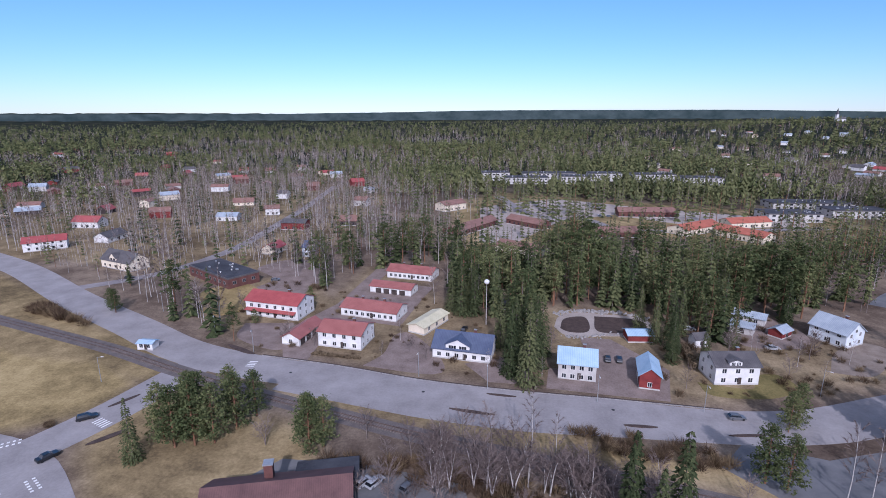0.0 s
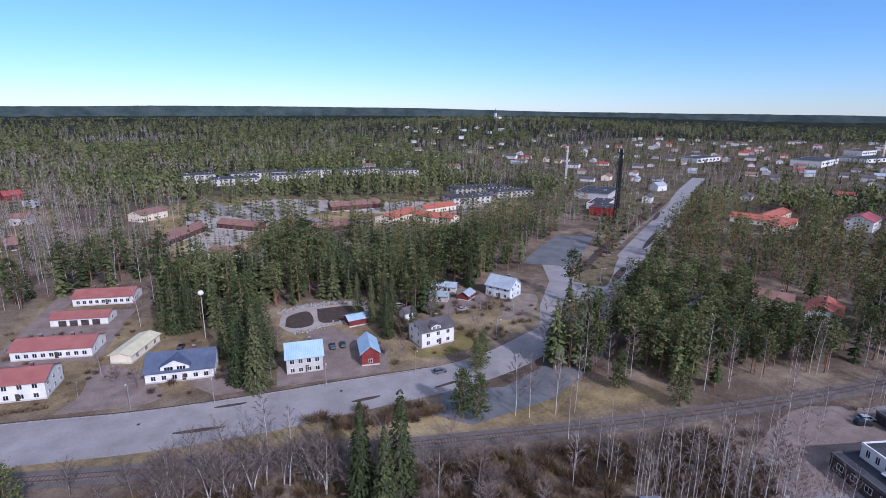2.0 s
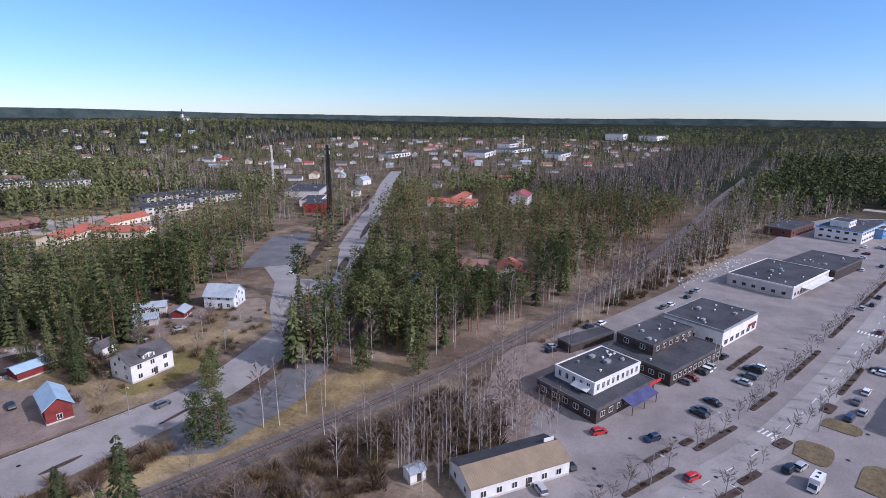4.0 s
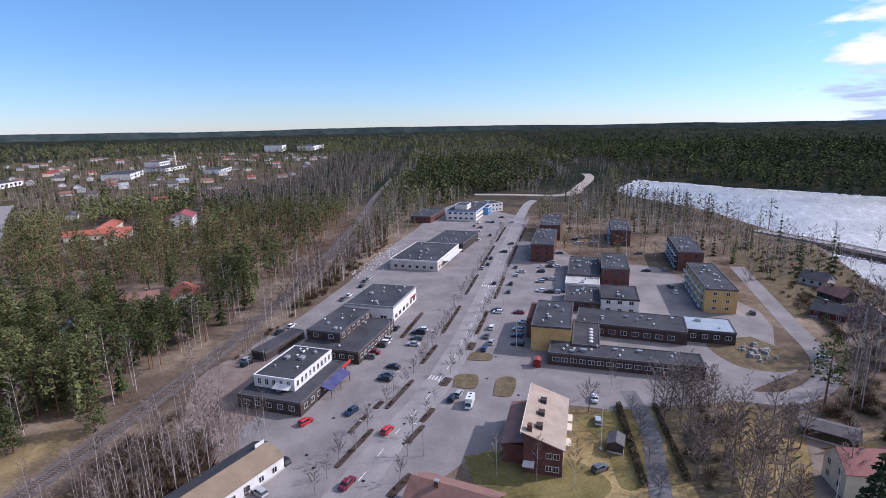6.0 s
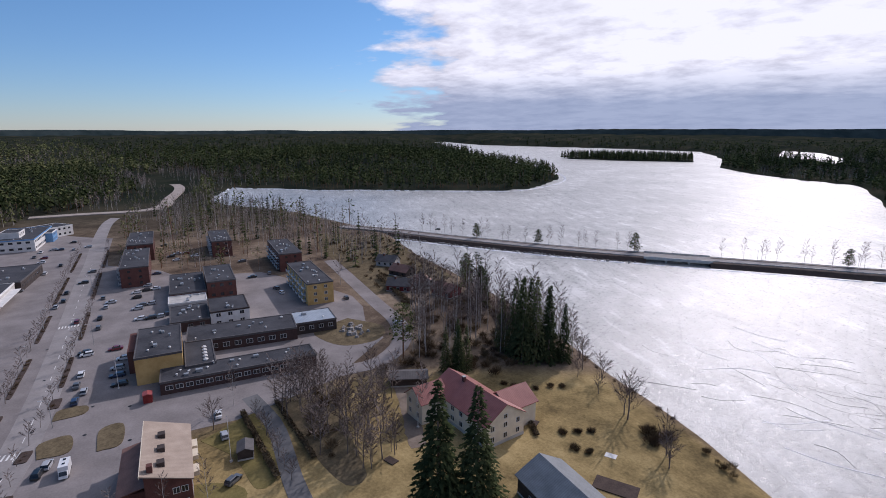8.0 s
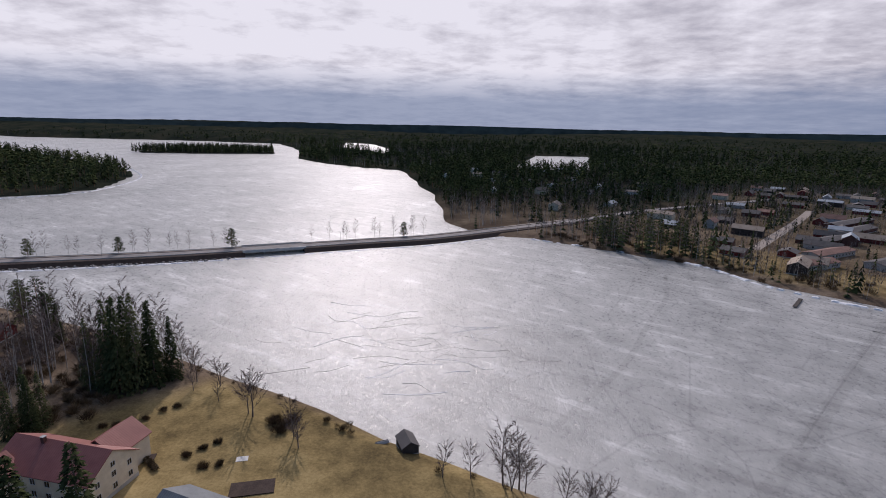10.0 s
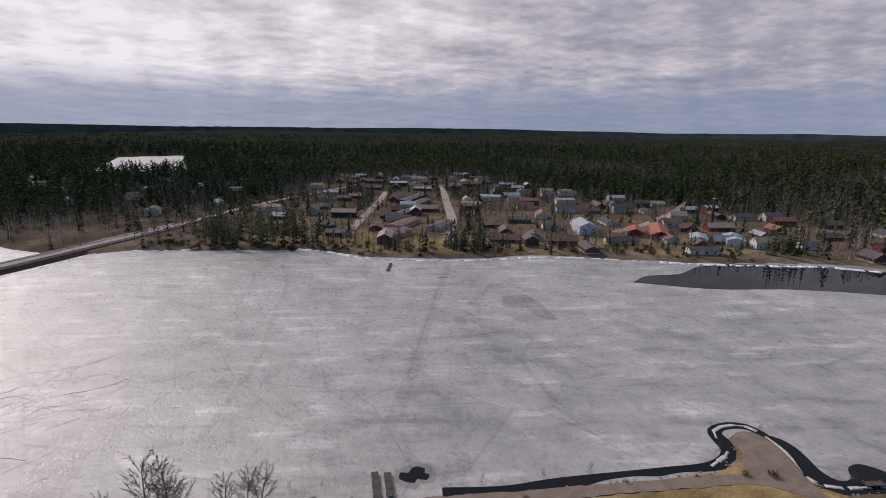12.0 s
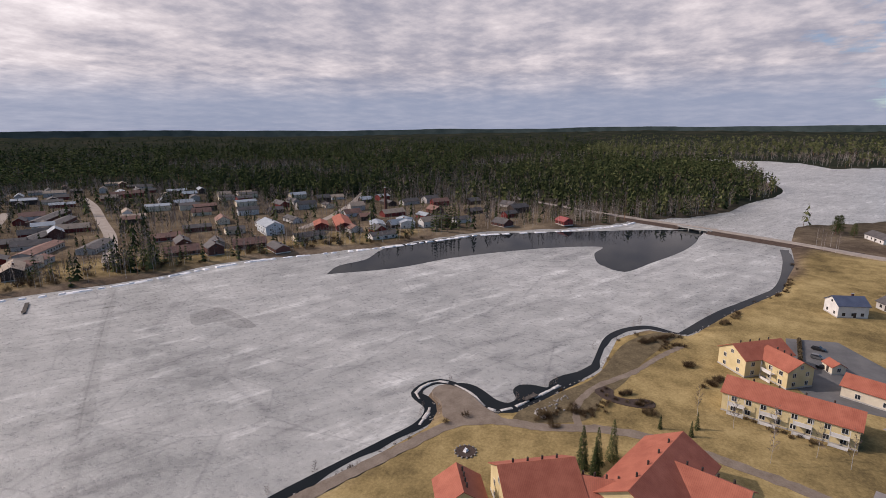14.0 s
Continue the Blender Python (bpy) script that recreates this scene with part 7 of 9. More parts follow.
church = thing("church", 849, 1644, float(land(np.array([849.0]), np.array([1644.0]))[0]) + 6, 20, "white church with a tall pointed spire on the hill", "church")
church.scale = (0.62, 0.62, 0.62)
part("nave", gable_walls(40, 16, 14, 24), M["white"], church)
part("roof", gable_roof(40, 16, 14, 24), M["roof_dark"], church)
part("tower", Geo().box(-28, -19, -4.5, 4.5, 0, 34), M["white"], church)
part("spire", Geo().hull([(-28.4, -4.9, 34), (-18.6, -4.9, 34), (-18.6, 4.9, 34), (-28.4, 4.9, 34)], [(-23.6, -0.1, 62), (-23.4, -0.1, 62), (-23.4, 0.1, 62), (-23.6, 0.1, 62)]), M["roof_dark"], church)

# ---- woods ----



def free_of_things(x, y, gap=2.5):
    bad = np.zeros(x.shape, bool)
    for pts, half in ROADS:
        bad |= line_away(x, y, pts) < half
    for cx, cy, L, D, turn in FOOTPRINTS:
        a = radians(turn)
        u = (x - cx) * math.cos(a) + (y - cy) * math.sin(a)
        w = -(x - cx) * math.sin(a) + (y - cy) * math.cos(a)
        bad |= (abs(u) < L / 2 + gap) & (abs(w) < D / 2 + gap)
    return ~bad


def in_front(x, y):
    """Young low growth on the town side of the larger buildings."""
    out = np.zeros(x.shape, bool)
    for cx, cy, L, D, turn in FOOTPRINTS:
        r = math.hypot(cx, cy)
        if r < 190 or L < 13:
            continue
        ux, uy = cx / r, cy / r
        along, across = x * ux + y * uy, -x * uy + y * ux
        out |= (abs(across) < L / 2 + 1) & (along < r) & (along > r - min(75, 0.16 * r))
    return out


PINES = [(112, 98), (120, 126), (165, 168), (330, 306), (430, 330), (440, 92), (300, 84), (200, 82), (150, 86)]


def scatter():
    r = np.random.default_rng(11)
    n = 122000
    rad, ang = np.exp(r.uniform(math.log(150), math.log(2700), n)), r.uniform(0, 2 * np.pi, n)
    x, y = rad * np.cos(ang), rad * np.sin(ang)
    d = lake_away(x, y)
    keep = (d > 5) & (r.uniform(0, 1, n) < np.where(rad < 300, 0.23 + 0.02 * (away(x, y, PINES) < 0), np.where(rad < 480, 0.44 + 0.1 * (away(x, y, PINES) < 0), 1.0))) & free_of_things(x, y, 4.0) & ~in_any(x, y, (YARD, VERGE, LOTS), 2.0) & ~in_any(x, y, (MEADOW, WEST_STRIP, GROVE), 12.0) & ~in_any(x, y, (PARK,), 9.0)
    keep &= ~in_any(x, y, (SCHOOL,), -6) | (r.uniform(0, 1, n) < 0.5)
    thin = np.ones(n)
    for o, k in ((SUBURB, 0.7), (TOWN, 0.5), (BANK, 0.3)):
        thin = np.where(away(x, y, o) < 0, k, thin)
    flats = [(180, -100), (560, -60), (560, -170), (452, -200), (310, -212), (200, -178), (150, -150), (120, -120), (140, -100)]
    gardens = [(164, -122), (190, -122), (232, -136), (236, -178), (190, -174), (164, -158)]
    keep &= ~(away(x, y, gardens) < 0)
    thin = np.where(away(x, y, flats) < 0, 0.26, thin)
    lea = [(-392, 78), (-350, 66), (-270, 80), (-290, 235), (-420, 260), (-560, 215), (-474, 108)]
    keep &= ~(away(x, y, lea) < 0)
    side = [(96, 148), (118, 160), (150, 178), (200, 240), (262, 292), (236, 300), (186, 264), (128, 210), (96, 196)]
    keep &= ~(away(x, y, side) < 0)
    south = [(90, -96), (128, -104), (146, -116), (162, -126), (160, -160), (130, -162), (100, -152), (84, -142)]
    thin = np.where(away(x, y, south) < 3, 1.6, thin)
    keep &= r.uniform(0, 1, n) < thin
    x, y, rad = x[keep], y[keep], rad[keep]
    # how evergreen each stretch is
    g = 0.46 + 0.55 * waves(x, y, 48, 21) + 0.30 * waves(x, y, 220, 22)
    for o, k in ((SUBURB, -0.30), (BANK, -0.35), (TOWN, -0.12), (flats, -0.45), (south, -2.0)):
        g = np.where(away(x, y, o) < 5, g + k, g)
    g = np.where(away(x, y, PINES) < 0, g + 0.85, g)
    strip = line_away(x, y, RAIL)
    g = np.where((strip < 13) & (x > 90) & (x < 700), g - 0.55, g)
    point = [(701, -232), (614, -295), (540, -380), (463, -451), (440, -517), (499, -662), (673, -818), (1400, -1250), (1500, -300)]
    g = np.where(away(x, y, point) < 0, g + 0.5, g)
    wood = [(-470, -60), (-459, -30), (-540, 60), (-784, 140), (-1300, 110), (-1300, -300), (-560, -200)]
    g = np.where(away(x, y, wood) < 0, g + 0.35, g)
    g = np.where((y > 330) & (x < 300) & (rad > 380), g + 0.12, g)
    east = [(300, 96), (1400, 150), (1300, 420), (700, 330), (400, 230)]
    g = np.where(away(x, y, east) < 0, g - 0.6, g)
    block_wood = [(560, 66), (540, 0), (590, -60), (720, -140), (1050, -120), (1050, 80)]
    g = np.where(away(x, y, block_wood) < 0, g + 0.7, g)
    g = np.where((y < -330) & (rad > 560), g + 0.5, g)
    g = np.where(rad > 1500, np.maximum(g, 0.7), g)
    ever = r.uniform(0, 1, len(x)) < g
    size = r.uniform(0.7, 1.4, len(x)) * np.where(rad > 470, 0.9, 1.0) * np.where(rad > 1500, 1.2, 1.0) * np.where(in_any(x, y, (TOWN, BANK)), 0.72, 1.0)
    # far trees get a lighter tint: their sunlit look, put into the colour
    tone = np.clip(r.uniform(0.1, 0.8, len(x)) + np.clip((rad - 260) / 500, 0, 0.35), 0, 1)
    # eastern woods: dimming towards the picture's edge, put into a darker tint
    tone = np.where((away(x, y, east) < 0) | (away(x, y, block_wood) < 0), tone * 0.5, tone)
    # lakeside and southern woods: backlight and cloud shade darken the tint
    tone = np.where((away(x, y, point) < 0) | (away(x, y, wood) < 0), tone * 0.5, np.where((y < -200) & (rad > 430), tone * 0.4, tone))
    size = np.where((away(x, y, PINES) < 0) & (rad < 330), size * 0.8, size)
    size = np.where(in_front(x, y), size * 0.55, size)
    shoulder = [(556, -80), (640, -96), (760, -150), (900, -150), (1040, -128), (1040, -160), (880, -190), (740, -204), (600, -168), (540, -130)]
    size = np.where(away(x, y, shoulder) < 0, size * 0.4, size)
    # far crowns stand for small clumps
    broad = r.uniform(0.9, 1.2, len(x)) * np.clip(1 + (rad - 470) / 900, 1, 1.7)
    near, mid = rad < 265, rad < 470
    piney = r.uniform(0, 1, len(x)) < 0.62 + 0.45 * waves(x, y, 130, 31)
    piney |= (away(x, y, PINES) < 0) & (r.uniform(0, 1, len(x)) < 0.75)
    cone = r.uniform(0, 1, len(x)) < 0.25
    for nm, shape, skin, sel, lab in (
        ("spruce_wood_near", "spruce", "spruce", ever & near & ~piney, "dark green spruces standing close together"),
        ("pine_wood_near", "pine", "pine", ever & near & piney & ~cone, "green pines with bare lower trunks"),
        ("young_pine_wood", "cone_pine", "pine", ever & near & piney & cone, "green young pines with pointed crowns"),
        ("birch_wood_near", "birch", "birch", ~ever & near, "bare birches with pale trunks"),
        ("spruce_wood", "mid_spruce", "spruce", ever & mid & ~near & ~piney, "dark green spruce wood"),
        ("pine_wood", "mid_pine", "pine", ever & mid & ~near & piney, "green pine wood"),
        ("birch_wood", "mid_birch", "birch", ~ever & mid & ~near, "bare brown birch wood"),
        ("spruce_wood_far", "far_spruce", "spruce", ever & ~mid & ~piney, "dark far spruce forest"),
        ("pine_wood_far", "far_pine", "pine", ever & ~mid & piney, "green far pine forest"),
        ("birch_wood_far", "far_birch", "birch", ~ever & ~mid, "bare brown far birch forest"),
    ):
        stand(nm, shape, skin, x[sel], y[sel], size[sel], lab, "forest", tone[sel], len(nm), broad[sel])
    return len(x)


scatter()


def copse(name, outline, count, seed, share, label, size=(0.45, 0.95), shapes=("mid_birch", "mid_spruce"), tall=False):
    """More trees among the houses of a quarter: bare ones, and a share of evergreens."""
    r = np.random.default_rng(seed)
    p = np.array(outline, float)
    x, y = r.uniform(p[:, 0].min(), p[:, 0].max(), count * 5), r.uniform(p[:, 1].min(), p[:, 1].max(), count * 5)
    ok = (away(x, y, outline) < 0) & free_of_things(x, y, 1.5) & (lake_away(x, y) > 4) & ~in_any(x, y, (YARD,))
    x, y = x[ok][:count], y[ok][:count]
    s = r.uniform(*size, len(x)) * (1.0 if tall else np.where(in_front(x, y), 0.55, 1.0))
    ever = r.uniform(0, 1, len(x)) < share
    stand(name + "_birches", shapes[0], "birch", x[~ever], y[~ever], s[~ever], "bare birches " + label, "trees", seed=seed)
    stand(name + "_spruces", shapes[1], "spruce", x[ever], y[ever], s[ever], "dark spruces " + label, "trees", seed=seed + 1)


copse("roadside", [(105, 225), (135, 212), (190, 290), (255, 375), (300, 440), (380, 560), (360, 640), (200, 420), (120, 300)], 420, 55, 0.8, "beside the main road", (0.6, 1.0), ("mid_birch", "mid_pine"))
copse("suburb", SUBURB, 1900, 41, 0.3, "among the houses of the suburb", (0.6, 1.2))
copse("bank", BANK, 3600, 43, 0.16, "among the houses across the lake", (0.6, 1.15), ("far_birch", "far_spruce"))
copse("isle", ISLE, 900, 53, 0.9, "on the wooded island", (0.8, 1.25), ("far_birch", "far_spruce"))
copse("town", TOWN, 2600, 45, 0.4, "among the roofs of the far town", (0.5, 0.9), ("far_birch", "far_spruce"))
copse("bank_front", [(-20, -376), (-140, -284), (-228, -236), (-320, -158), (-350, -176), (-250, -262), (-160, -320), (-60, -396)], 420, 47, 0.2, "along the far shore", (0.4, 0.9), ("mid_birch", "mid_spruce"), True)
for cl, o in enumerate(([(-184, -262), (-206, -246), (-222, -252), (-214, -276), (-196, -282)], [(-92, -380), (-116, -352), (-132, -362), (-120, -392)], [(-52, -398), (-74, -376), (-92, -388), (-78, -420)], [(-352, -150), (-372, -132), (-386, -150), (-368, -170)])):
    copse("shore_clump", o, 26, 70 + cl, 0.8, "in a dark clump by the far shore", (0.7, 1.25), ("mid_birch", "mid_spruce"), True)
copse("west_front", [(-400, -56), (-440, -20), (-462, -12), (-500, 40), (-520, 50), (-516, 20), (-470, -44), (-420, -90)], 160, 75, 0.2, "along the wooded western shore", (0.6, 1.0), ("mid_birch", "mid_spruce"), True)
copse("flats", [(236, -140), (330, -122), (400, -90), (540, -100), (600, -170), (452, -200), (310, -208), (236, -186)], 680, 49, 0.16, "between the flats and the lake", (0.6, 1.1))
copse("rail", [(110, 62), (140, 75), (200, 70), (300, 70), (420, 74), (640, 84), (640, 60), (440, 30), (320, 46), (240, 57), (170, 70)], 520, 51, 0.05, "in the strip beside the railway", (0.5, 0.95))

# ---- trees that stand by themselves ----
RT = random.Random(4)
BIG = "birches by the road"
for i, (x, y, h) in enumerate(((26.3, 82.5, 23.5), (33.5, 80, 26), (29.5, 77, 21), (-76, 90.3, 15.6), (9, 136.5, 26), (4, 142, 22), (11, 148, 24), (5, 153, 21), (13, 157, 22), (0, 160, 19), (8, 164, 20), (-11, 187, 21), (-16, 186, 22), (-20, 190, 20), (-13, 193, 19), (67, -61, 27), (62, -67, 26), (101, -124, 29), (106, -126, 27), (98, -127, 29), (95, -130, 26), (103, -130, 27), (99, -134, 24), (108, -131, 25), (112, -126, 21), (92, -134, 20), (107, -102, 16), (110, -104, 17), (111, -100, 15), (108, -106, 15), (151, -153, 17), (146, -152, 14), (-113, -11, 10.8), (-115.5, -8, 9.5), (-118.5, -5, 10.4), (-111, -8, 8.5), (-136, 5, 4), (-135, 12, 4.4), (-139, 13.5, 4.8), (50, 172, 18), (54, 166, 17), (52, 158, 16), (56, 176, 19), (60, 180, 18), (47, 182, 17), (-118, 176, 12))):
    tree("spruce", x, y, h, "tall dark green spruce" if h > 12 else "small dark green spruce on the grass", "spruces", "fine_spruce", i, 1.45 if 60 < x < 70 else 1.1)
for i, (x, y, h) in enumerate(((-70, 96, 16), (-66, 97.5, 17), (-62, 99, 15.5), (-74, 98, 15), (-68, 103, 16), (-60, 105, 15), (-73, 106, 14), (-64, 110, 14), (-58, 111, 13), (-39, 99, 15), (-41, 103, 13), (-36.5, 101.5, 13), (57, 104, 14), (60.5, 102.5, 13), (73, 127, 12), (70, 124, 11), (104, 102, 12), (113, 89, 13), (180, -171, 15), (168, -161, 15), (153, -156, 16), (128, 107, 15), (121, 104, 14), (117, 111, 14), (-146, 168, 10), (-150, 171, 9), (-88, 166, 6), (-76, 188, 8))):
    tree("pine", x, y, h, "bushy green pine with a low crown", "pines", "bushy", i, 1.1)
for i, (x, y, h) in enumerate(((70, 100, 18), (73, 98, 19), (80, 97, 18), (82, 100, 17), (85, 96, 19), (88, 60, 16), (97, 58, 15), (100, 54, 15), (105, 52, 14), (76, 71, 15), (10, 107, 16), (15, 101, 15), (77, 87, 14), (85, 82, 13), (103, 68, 15), (112, 56, 13), (40, 76, 15), (90, 66, 16), (93, 63, 17), (95, 68, 15), (99, 63, 16), (102, 60, 14), (107, 62, 16), (110, 66, 15), (84, 63, 16), (86, 68, 17), (80, 66, 15), (78, 74, 14), (72, 77, 15), (68, 72, 14), (106, 56, 13), (109, 59, 15), (-28, 196, 17), (-25, 210, 18), (97, -9, 12), (96, -17, 11), (93, -24, 13), (132, -42, 13), (125, -59, 13), (123, -73, 12), (-146, 14, 9), (-143, 22, 9), (-139, 30, 10), (-136, 38, 9), (-130, 28, 9), (-134, 44, 10))):
    tree("birch", x, y, h, "bare birch with a pale trunk", BIG, seed=i, wide=0.95)
for i in range(46):
    x, y = RT.uniform(74, 111), 0
    y = 90 - 0.42 * x + RT.uniform(2, 22) - 4
    if line_away(np.array([x]), np.array([y]), RAIL)[0] > 6:
        tree("birch", x, y, RT.uniform(11, 17), "bare birch in the thicket by the railway", BIG, seed=i + 2, wide=0.8)
for i, (x, y) in enumerate([(x, RT.uniform(60, 74) + (x > 180) * 1.0) for x in np.linspace(115, 420, 58)]):
    if y - 4 > 73 - 0.0 or y < (70 if x < 150 else 58 if x < 200 else 48):
        y = RT.uniform(64, 71)
    tree("birch", x, y, RT.uniform(9, 13), "bare birch along the railway", "birches by the railway", seed=i, wide=0.85)
# bare crowns in the park and in the foreground thicket
for i in range(34):
    x = RT.uniform(92, 128)
    y = RT.choice((-52, -57, -62, -68, -75)) + RT.uniform(-3, 3)
    if abs(y + 46) > 3 and not (100 < x and y < -80):
        tree("maple", x, y, RT.uniform(11, 16), "bare slender tree in the park", "park trees", "park", i, 1.1)
RP = random.Random(12)
for i in range(30):
    x = RP.uniform(84, 132)
    y = -50.5 - 0.10 * (x - 84) - RP.uniform(0, 15)
    tree("maple", x, y, RP.uniform(9, 14.5), "bare brown-twigged tree in the park grove", "park trees", "park", i, RP.uniform(0.95, 1.25))
for i, x in enumerate((92, 97, 102, 107, 112, 117, 122)):
    tree("maple", x, -41.2 - (x - 92) * 0.12 + 0.4, RT.uniform(5, 7), "small bare tree beside the park path", "park trees", "maple", i)
for i, (x, y, h) in enumerate(((76, -132, 10), (72, -124, 7), (82, -128, 8), (59, -118, 15), (42, -107, 9), (61, -119.5, 12), (45, -111, 11), (84, -133, 11), (90, -140, 10), (7, -102, 9), (-6, -103, 16), (-9.5, -102.5, 15.5), (-8, -101, 11), (-19, -97, 10), (-23, -96, 10), (1, -103, 9), (-25, -95, 10.5), (-11, -101, 11), (123, -34, 10), (-28, 106, 9), (-50, 100, 8), (-11, 97, 11), (-5, 104, 12), (1, 106, 12), (5, 103, 11), (49, 77, 14), (51, 97, 7), (-16, 100, 10), (20, 97, 10), (-2, 99, 12), (-70, 152, 8))):
    tree("maple", x, y, h, "bare leafless tree with fine twigs", "bare trees", "oak" if i % 4 == 0 else "maple", i)
for i, (x, y, h) in enumerate(((-98, 176, 8), (-104, 184, 7), (-110, 172, 6), (-72, 160, 9), (-60, 152, 7), (-33, 160, 8), (-28, 152, 7), (-36, 148, 6), (-22, 148, 8), (-3, 146, 6), (16, 160, 9), (13, 142, 7), (52, 142, 7), (76, 160, 9), (82, 152, 8), (88, 160, 10), (94, 166, 9), (78, 168, 10), (98, 172, 8), (104, 164, 9), (70, 164, 11), (90, 150, 8))):
    tree("maple", x, y, h, "small bare garden tree between houses", "garden trees", ("maple", "birch")[i % 2], i)
for i, (x, y, h) in enumerate(((68, 176, 17), (72, 182, 19), (76, 190, 18), (74, 172, 15), (66, 190, 19), (100, 196, 17), (96, 204, 18), (62, 160, 13), (88, 204, 18), (82, 208, 19))):
    tree("spruce" if i % 2 else "pine", x, y, h, "tall dark evergreen behind the cottages", "garden evergreens", "fine_spruce" if i % 2 else "pine", i, 1.1)
for i, x in enumerate((188, 193, 198, 203, 208, 213, 218, 223, 228)):
    tree("maple", x, -173 + 0.6 * (i % 2), 5.5 + 0.4 * (i % 3), "round-headed leafless willow by the water", "shore willows", "oak", i, 1.3)
for i in range(52):
    x = RT.uniform(-24, 62)
    y = 112 - 0.27 * max(x, 0) - RT.uniform(5, 30)
    if line_away(np.array([x]), np.array([y]), RAIL)[0] > 5.5:
        tree("maple", x, y, RT.uniform(5, 9.5), "bare grey tree in the thicket below the road", "bare trees", "oak" if i % 3 == 0 else "maple", i, 1.1)
rg = np.random.default_rng(61)
gx, gy = rg.uniform(-10, 34, 260), rg.uniform(86, 108, 260)
fit = (gy < 107 - 0.22 * np.maximum(gx, 0)) & (gy > 90 - 0.25 * np.maximum(gx, 0)) & (line_away(gx, gy, RAIL) > 4.5) & (line_away(gx, gy, MAIN) > 11)
gx, gy = gx[fit][:44], gy[fit][:44]
stand("grey_trees", "oak", "birch", gx, gy, rg.uniform(0.55, 1.0, len(gx)), "pale grey leafless trees below the road", "trees", np.full(len(gx), 0.42), 62)
# rows of young trees along the shopping street
for i, (x, y) in enumerate([(101, 25.2), (91, 27.5), (114, 21), (125, 18), (136, 14.5), (144, 12.5), (154, 10.5), (163, 8), (173, 5.8), (183, 4), (192, 2.4), (201, 0.9), (214, -1.5), (226, -4), (239, -6.5), (254, -9.5), (269, -12), (286, -15), (304, -18.5), (322, -22), (342, -26), (364, -30), (388, -34)]):
    tree("maple", x, y + 0.3, RT.uniform(5.5, 7.6), "young bare street tree in a planting bed", "street trees", "street", i)
for i, (x, y) in enumerate([(95, 13), (112, 11.8), (120, 9), (136, 6.4), (144, 3.8), (160, -1), (172, -4), (180, -6), (188, -7.4), (198, -9.5), (207, -11.4), (222, -15.6), (235, -18), (248, -20.6), (264, -24), (282, -27), (302, -31), (326, -36), (356, -42), (390, -47)]):
    tree("maple", x, y - 1.8, RT.uniform(5, 7), "young bare street tree in a planting bed", "street trees", "street", i)
for x, y, L, t, w in ((107, 23, 16, -20, 1.3), (132, 15.5, 17, -19, 1.4), (158, 9, 15, -15, 1.4), (190, 2.4, 30, -12, 1.4), (235, -6, 32, -11, 1.4), (290, -16, 50, -11, 1.4), (350, -27.5, 50, -11, 1.4), (112.5, 9.6, 8, -24, 1.5), (94, 11, 8, -28, 1.8), (139, 3.2, 5, -20, 2.6), (121, 7.2, 7, -22, 1.6), (164, -4.5, 6, -14, 2.6), (186, -9, 24, -12, 1.4), (230, -18.5, 34, -11, 1.4), (290, -30, 50, -11, 1.4), (350, -42, 50, -11, 1.4), (117, 24.2, 9, -19, 1.1), (184, 17, 26, -12, 1.6), (126, 20.5, 4, -20, 1.6)):
    g = Geo().prism([(math.copysign(abs(math.cos(a)) ** 0.3, math.cos(a)) * L / 2, math.copysign(abs(math.sin(a)) ** 0.3, math.sin(a)) * w / 2) for a in np.linspace(0.1, 2 * math.pi + 0.1, 16, endpoint=False)], 0, 0.2)
    ob = part("planting_bed", g, M["soil"])
    ob.matrix_basis = pose(x, y, 0.05, 0, 0, t)
    tagged(ob, "dark soil planting bed with a low kerb along the street", "planting bed", "street beds")
BEDS = [ob for ob in scene.objects if ob.name.split(".")[0] == "planting_bed"]
rb = np.random.default_rng(77)
sx, sy = [], []
for bed in BEDS:
    half = max(abs(v.co.x) for v in bed.data.vertices)
    for k in range(int(half * 1.6)):
        p = bed.matrix_basis @ Vector((rb.uniform(-half, half) * 0.94, rb.uniform(-0.4, 0.4), 0))
        sx.append(p.x)
        sy.append(p.y)
stand("bed_shrubs", "bush", "bush", sx, sy, rb.uniform(0.22, 0.45, len(sx)), "low brown leafless shrubs in the street beds", "bushes", seed=78)
for i, (x, y) in enumerate([(96, 26.4), (107.5, 23.2), (130.5, 16.2), (149, 11.4), (168, 7), (178, 5), (187.5, 3.2), (207, -0.2), (220, -2.8), (232, -5.2), (246, -8), (261, -10.8), (277, -13.6), (295, -16.8), (313, -20.2), (332, -24), (353, -28)]):
    tree("maple", x, y + 0.3, RT.uniform(4.5, 6.8), "young bare street tree in a planting bed", "street trees", "street", i + 1)
for i, (x, y) in enumerate([(104, 10.6), (128, 5.8), (152, -0.6), (166, -4.3), (203, -12.2), (214, -15), (228, -18.4), (241, -21), (256, -24), (273, -27.2), (292, -30.8), (314, -35), (341, -40.5)]):
    tree("maple", x, y, RT.uniform(4.5, 6.5), "young bare street tree in a planting bed", "street trees", "street", i + 2)
